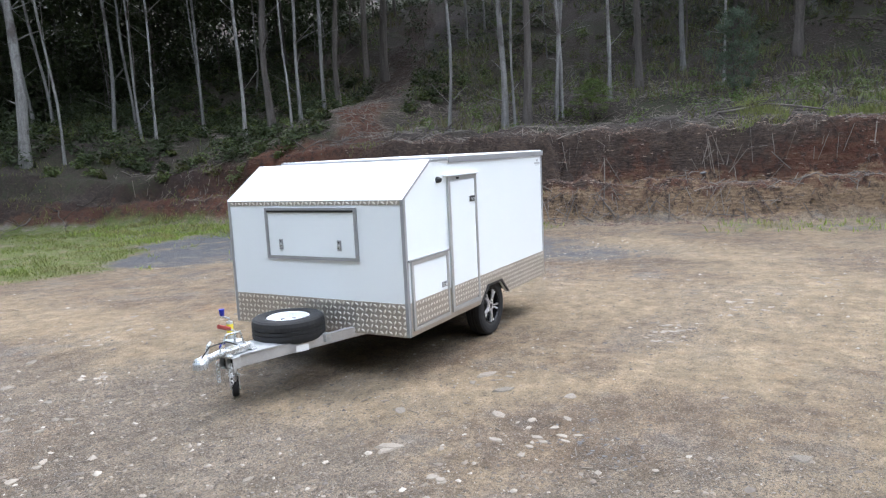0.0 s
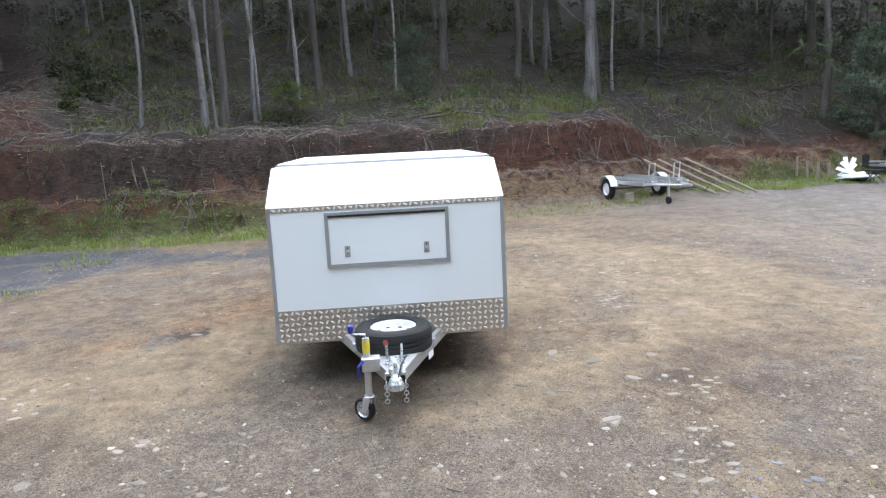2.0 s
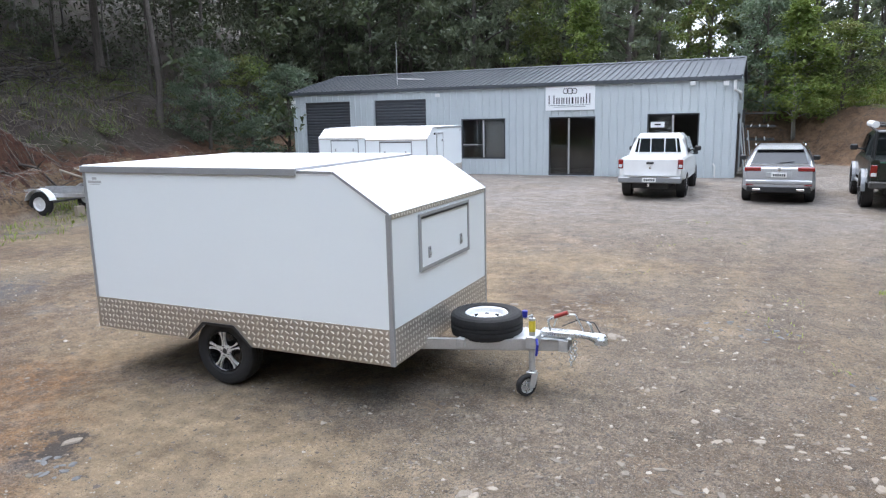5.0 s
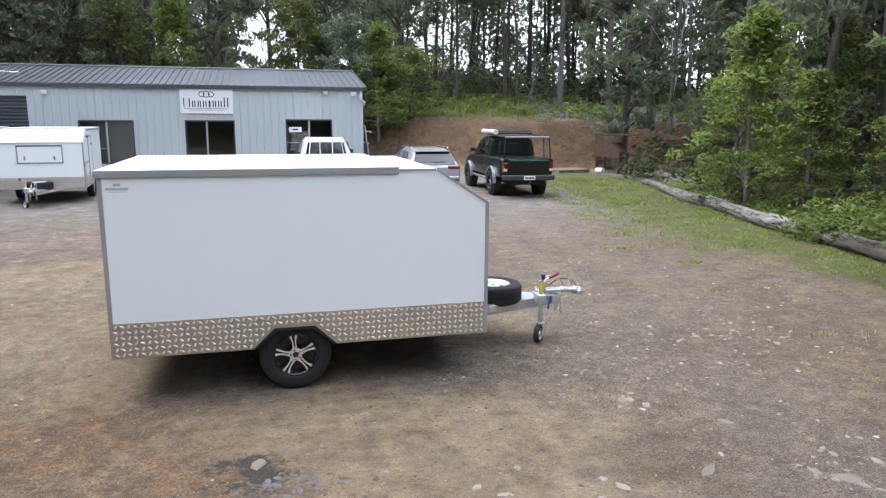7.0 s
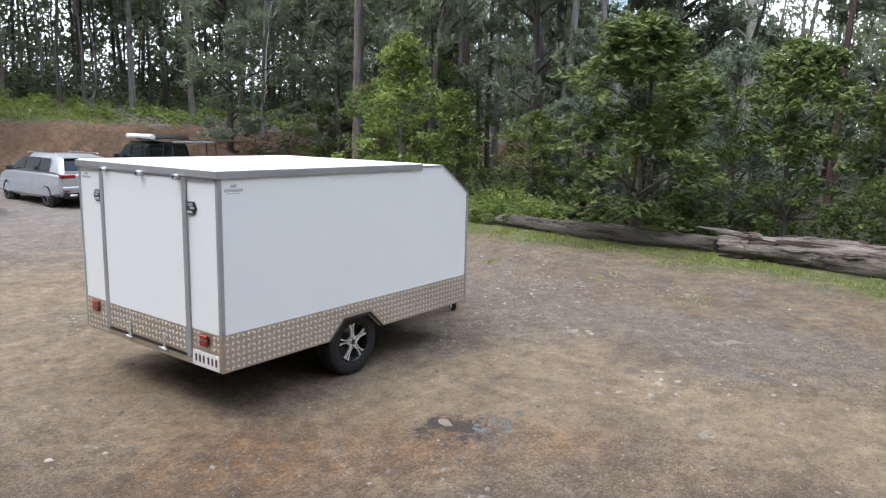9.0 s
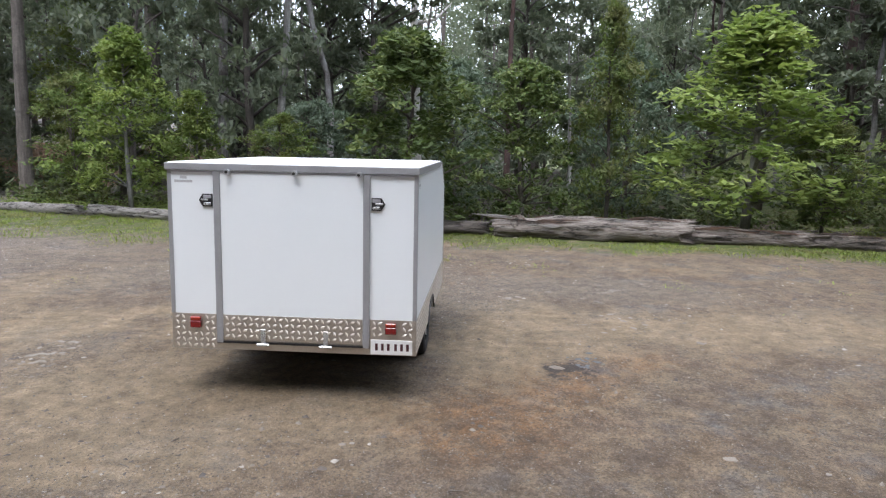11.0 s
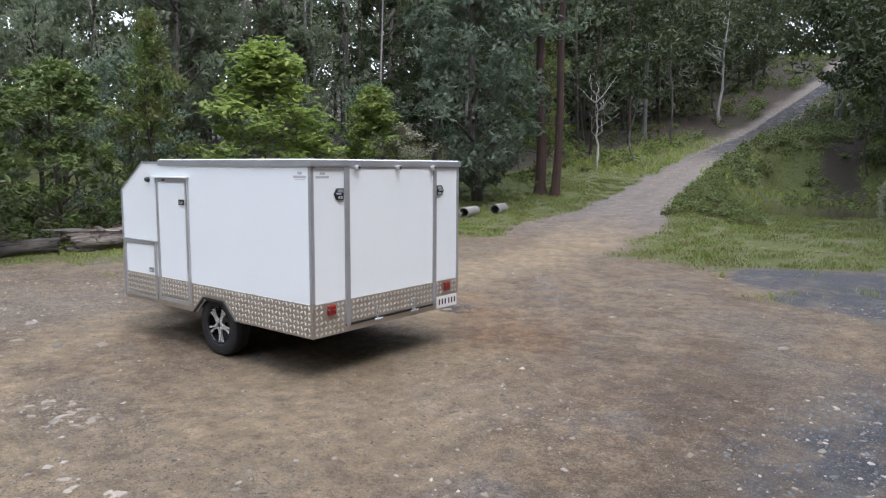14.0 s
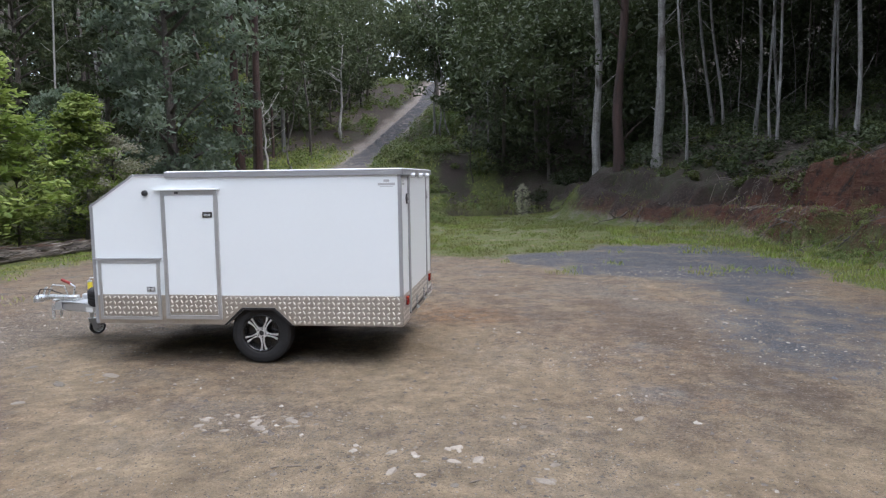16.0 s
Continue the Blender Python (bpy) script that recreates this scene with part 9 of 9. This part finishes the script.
def pebble_field(name, label, count, x0, x1, y0, y1, lo, hi, flat, material, seed, grey=None, dense=0.0):
    """Uneven little stones half sunk in the ground, joined."""
    r = np.random.RandomState(seed)
    x, y = r.uniform(x0, x1, count), r.uniform(y0, y1, count)
    z, g, gr, cl, li = lie(x, y)
    patch = WAVES(x * 1.0, y * 1.0, 1.9, 4) + 0.5 + 1.1 * WAVES(x + 27, y + 61, 0.55, 3)
    dusty, stony, _, _ = wear(x, y)
    keep = (g < 0.4) & (cl < 0.4) & (li < 0.3) & (r.rand(count) < np.clip((patch * 1.5 - 0.45) * (1 - 0.75 * dusty) + 0.75 * stony, dense, 1))
    if grey is not None:
        keep &= gr > grey
    x, y, z = x[keep], y[keep], z[keep]
    k = len(x)
    s = lo + (hi - lo) * r.rand(k) ** 6
    u = np.array([(1, 0, 0), (0.3, 0.95, 0.1), (-0.8, 0.6, 0), (-0.85, -0.5, 0.1), (0.2, -1, 0), (0.1, 0.1, 1), (-0.35, -0.1, 0.9)])
    a = r.rand(k) * 6.28
    v = u[None] * r.uniform(0.55, 1.35, (k, 7, 1)) * s[:, None, None]
    v[:, :, 1] *= r.uniform(0.4, 1.0, (k, 1))
    v[:, :, 2] *= flat * r.uniform(0.6, 1.3, (k, 1))
    vx = v[:, :, 0] * np.cos(a)[:, None] - v[:, :, 1] * np.sin(a)[:, None]
    vy = v[:, :, 0] * np.sin(a)[:, None] + v[:, :, 1] * np.cos(a)[:, None]
    v = np.stack([vx + x[:, None], vy + y[:, None], v[:, :, 2] + (z - 0.15 * s * flat)[:, None]], 2).reshape(-1, 3)
    f = np.array([(0, 1, 5), (1, 2, 6), (1, 6, 5), (2, 3, 6), (3, 4, 6), (4, 5, 6), (4, 0, 5)])
    i = np.arange(k)[:, None, None] * 7
    return tagged(new(name, array_mesh(name, v, (i + f[None]).reshape(-1, 3), material)), label, "stones", kind="stuff")


def pebble_material():
    m, n, l, p = shader("mixed_pebbles")
    isl = n.new("ShaderNodeNewGeometry").outputs["Random Per Island"]
    co = n.new("ShaderNodeTexCoord").outputs["Object"]
    ramp = n.new("ShaderNodeValToRGB")
    for pos, c in ((0.0, (0.075, 0.064, 0.055)), (0.45, (0.15, 0.12, 0.092)), (0.8, (0.21, 0.178, 0.14)), (1.0, (0.36, 0.325, 0.275))):
        e = ramp.color_ramp.elements[0 if pos == 0 else -1] if pos in (0.0, 1.0) else ramp.color_ramp.elements.new(pos)
        e.color = (*c, 1)
    l.new(isl, ramp.inputs["Fac"])
    l.new(mixed(n, l, 0.3, ramp.outputs["Color"], noised(n, l, co, 60, 4), "OVERLAY"), p.inputs["Base Color"])
    p.inputs["Roughness"].default_value = 0.85
    return m


PEBBLES = pebble_material()
pebble_field("pebbles", "small pale and brown stones scattered on the dirt", 60000, -6.5, 10.5, -7.5, 9.0, 0.006, 0.04, 0.5, PEBBLES, 61)
pebble_field("pebbles", "small stones on the outer yard", 15000, -11, 12, -14, 20, 0.008, 0.032, 0.5, PEBBLES, 62)
pebble_field("gravel", "blue-grey crushed rock", 26000, -9, 2, -13, 3, 0.01, 0.04, 0.6, BLUE_STONE, 63, 0.3, 0.5)


def grit_field(count, x0, x1, y0, y1, seed):
    """Loose grit: little three-sided chips, joined."""
    r = np.random.RandomState(seed)
    x, y = r.uniform(x0, x1, count), r.uniform(y0, y1, count)
    z, g, gr, cl, li = lie(x, y)
    keep = (g < 0.4) & (cl < 0.4) & (li < 0.3) & (r.rand(count) < np.clip((WAVES(x, y, 1.2, 4) + 0.5) * 1.9 - 0.35, 0.12, 1)) & ~((np.abs(y) < 0.7) & (x > 0.3) & (x < 3.2))
    x, y, z = x[keep], y[keep], z[keep]
    k = len(x)
    s = 0.004 + 0.009 * r.rand(k) ** 2
    a = r.rand(k) * 6.28
    v = []
    for t, q in ((0.0, 1.0), (2.2, 0.8), (4.1, 1.1)):
        v.append(np.stack([x + np.cos(a + t) * s * q, y + np.sin(a + t) * s * q, z - 0.001], 1))
    v.append(np.stack([x + r.normal(0, 0.3, k) * s, y + r.normal(0, 0.3, k) * s, z + s * r.uniform(0.4, 0.9, k)], 1))
    f = np.array([(0, 1, 3), (1, 2, 3), (2, 0, 3)])
    i = np.arange(k)[:, None, None] * 4
    return tagged(new("grit", array_mesh("grit", np.stack(v, 1).reshape(-1, 3), (i + f[None]).reshape(-1, 3), PEBBLES)), "fine loose grit on the trodden dirt", "grit", kind="stuff")


grit_field(80000, -6, 10, -7, 9, 66)

# larger flat stones, each its own
rng = np.random.RandomState(12)


def stone_mesh(seed):
    r = np.random.RandomState(seed)
    bm = bmesh.new()
    n = r.randint(6, 9)
    lo, hi = [], []
    for k in range(n):
        a = 2 * math.pi * k / n + r.uniform(-0.25, 0.25)
        q = r.uniform(0.75, 1.15)
        lo.append(bm.verts.new((math.cos(a) * q, math.sin(a) * q * 0.7, -0.15)))
        hi.append(bm.verts.new((math.cos(a) * q * 0.78, math.sin(a) * q * 0.55, r.uniform(0.12, 0.24))))
    for k in range(n):
        bm.faces.new((lo[k], lo[(k + 1) % n], hi[(k + 1) % n], hi[k]))
    c = bm.verts.new((0, 0, 0.24))
    for k in range(n):
        bm.faces.new((hi[k], hi[(k + 1) % n], c))
    return finish("stone", bm, STONE)


STONES = [stone_mesh(i) for i in range(8)]


def stone(x, y, s):
    ob = tagged(new("stone", STONES[rng.randint(8)]), "flat pale stone bedded in the dirt", "stone", "loose stones")
    ob.matrix_world = pose(x, y, ground_z(x, y), rng.uniform(-4, 4), rng.uniform(-4, 4), rng.uniform(0, 360)) @ Matrix.Diagonal((s, s * rng.uniform(0.7, 1.1), s * rng.uniform(0.35, 0.6), 1))
    return ob


def chips(x, y, spread, count, lo, hi, mat=None):
    """A crumbled outcrop: many small flat chips close together, joined."""
    bm = bmesh.new()
    for _ in range(count):
        a, d, k = rng.uniform(0, 6.28), spread * rng.rand() ** 0.6, rng.uniform(lo, hi)
        cx, cy, first = x + math.cos(a) * d, y + math.sin(a) * d * 0.7, len(bm.verts)
        bm.from_mesh(STONES[rng.randint(8)])
        bm.verts.ensure_lookup_table()
        m = pose(cx, cy, ground_z(cx, cy), rng.uniform(-4, 4), rng.uniform(-4, 4), rng.uniform(0, 360)) @ Matrix.Diagonal((k, k * rng.uniform(0.7, 1.1), k * rng.uniform(0.35, 0.6), 1))
        bmesh.ops.transform(bm, matrix=m, verts=bm.verts[first:])
    solo("stone_chips", bm, mat or STONE, "crumbled blue-grey stone chips bedded in the dirt" if mat else "crumbled pale flat stone chips bedded in the dirt", "stones", kind="stuff")


for x, y, s in ((4.09, 1.37, 0.09), (4.8, 1.72, 0.1), (2.98, 1.65, 0.13), (4.48, -2.05, 0.085), (1.23, -2.46, 0.1), (-3.07, -3.25, 0.11), (5.3, 2.6, 0.07), (5.6, 1.1, 0.06), (3.3, 2.6, 0.08),
                (6.0, -0.6, 0.07), (6.4, 3.6, 0.08), (5.2, -3.6, 0.07), (2.4, -4.3, 0.08), (-0.8, -3.6, 0.07), (-2.2, 2.6, 0.08), (-1.4, 3.9, 0.08), (7.6, -2.5, 0.08), (3.9, 4.4, 0.09)):
    stone(x, y, s)
for x, y, w, k in ((1.1, 2.9, 0.35, 16), (0.68, 2.93, 0.32, 14), (2.98, 1.7, 0.3, 10), (5.6, 2.2, 0.6, 16), (-0.6, 3.6, 0.4, 10), (6.9, -0.6, 0.7, 14), (3.2, -3.4, 0.6, 12), (-2.5, 4.4, 0.5, 10)):
    chips(x, y, w, k, 0.025, 0.075)
for x, y, w, k in ((1.55, -2.8, 0.3, 14), (6.1, 2.4, 0.6, 18), (-3.0, -4.4, 0.5, 12), (7.4, 1.0, 0.5, 12), (-2.4, -2.0, 0.4, 8)):
    chips(x, y, w, k, 0.02, 0.06, BLUE_STONE)
for x, y, w, k in ((4.15, 2.95, 0.42, 46), (4.3, 3.3, 0.3, 22), (5.7, -1.7, 0.5, 20), (5.4, -3.7, 0.35, 12)):
    chips(x, y, w, k, 0.008, 0.026, SLATE)
for x, y, w, k in ((4.1, 2.6, 0.5, 14), (5.5, -1.5, 0.7, 22), (5.5, -3.6, 0.5, 12), (4.5, -2.1, 0.3, 5)):
    chips(x, y, w, k, 0.02, 0.07)
for x, y, s in ((4.75, 1.72, 0.13), (3.33, 1.99, 0.12), (3.9, 2.2, 0.09), (4.44, -3.4, 0.12), (5.35, -3.75, 0.13), (5.1, -2.7, 0.09)):
    stone(x, y, s)
for k in range(130):
    x, y = rng.uniform(-7, 12), rng.uniform(-8, 14)
    if abs(y) < 1.4 and -0.3 < x < 5.2:
        continue
    stone(x, y, rng.uniform(0.02, 0.05) if rng.rand() < 0.85 else rng.uniform(0.06, 0.1))
# shale lumps on the cut bank
CLAY_LUMP = surface("red_clay_lump", (0.09, 0.042, 0.028), (0.13, 0.082, 0.056), 0.9, 0, 7, 40, 0.5, vary=0.3, dist=0.01)
for k in range(46):
    y = rng.uniform(-9, 12)
    x = np.interp(y, TOE_Y, TOE_X) - rng.uniform(-0.3, 1.9)
    ob = tagged(new("shale_lump", STONES[rng.randint(8)]), "broken shale lump on the cut bank", "stone", "shale on the bank")
    s = rng.uniform(0.04, 0.12)
    ob.matrix_world = pose(x, y, ground_z(x, y), rng.uniform(-30, 30), rng.uniform(-30, 30), rng.uniform(0, 360)) @ Matrix.Diagonal((s, s, s * 0.7, 1))
    ob.material_slots[0].link = "OBJECT"
    ob.material_slots[0].material = (CLAY_LUMP, BLUE_STONE, STONE)[rng.choice([0, 0, 0, 0, 1, 2])]


# rubble lying loose all over the cut bank
def rubble_material():
    m, n, l, p = shader("bank_rubble")
    isl = n.new("ShaderNodeNewGeometry").outputs["Random Per Island"]
    co = n.new("ShaderNodeTexCoord").outputs["Object"]
    ramp = n.new("ShaderNodeValToRGB")
    for pos, cl in ((0.0, (0.035, 0.027, 0.024)), (0.45, (0.085, 0.042, 0.03)), (0.75, (0.14, 0.09, 0.062)), (1.0, (0.24, 0.185, 0.135))):
        e = ramp.color_ramp.elements[0 if pos == 0 else -1] if pos in (0.0, 1.0) else ramp.color_ramp.elements.new(pos)
        e.color = (*cl, 1)
    l.new(isl, ramp.inputs["Fac"])
    l.new(mixed(n, l, 0.4, ramp.outputs["Color"], noised(n, l, co, 30, 4), "OVERLAY"), p.inputs["Base Color"])
    p.inputs["Roughness"].default_value = 0.9
    return m


def bank_rubble(count, seed):
    r = np.random.RandomState(seed)
    y = r.uniform(-16, 14, count)
    x = np.interp(y, TOE_Y, TOE_X) - r.uniform(-0.5, 2.9, count)
    keep = r.rand(count) < np.clip((WAVES(x, y, 1.3, 4) + 0.5) * 2.2 - 0.5, 0.1, 1)
    x, y = x[keep], y[keep]
    z = lie(x, y)[0]
    k = len(x)
    s = 0.014 + 0.055 * r.rand(k) ** 3
    u = np.array([(1, 0, 0), (0.3, 0.95, 0.1), (-0.8, 0.6, 0), (-0.85, -0.5, 0.1), (0.2, -1, 0), (0.1, 0.1, 0.8), (-0.35, -0.1, 0.7)])
    v = u[None] * r.uniform(0.6, 1.3, (k, 7, 1)) * s[:, None, None]
    v[:, :, 1] *= 0.5
    a = 1.57 + r.normal(0, 0.5, k)
    vx = v[:, :, 0] * np.cos(a)[:, None] - v[:, :, 1] * np.sin(a)[:, None]
    vy = v[:, :, 0] * np.sin(a)[:, None] + v[:, :, 1] * np.cos(a)[:, None]
    v = np.stack([vx + x[:, None], vy + y[:, None], v[:, :, 2] * 0.5 + (z - 0.1 * s)[:, None]], 2).reshape(-1, 3)
    f = np.array([(0, 1, 5), (1, 2, 6), (1, 6, 5), (2, 3, 6), (3, 4, 6), (4, 5, 6), (4, 0, 5)])
    i = np.arange(k)[:, None, None] * 7
    return tagged(new("bank_rubble", array_mesh("bank_rubble", v, (i + f[None]).reshape(-1, 3), rubble_material())), "broken red and brown shale rubble on the cut bank", "stones", kind="stuff")


bank_rubble(30000, 67)
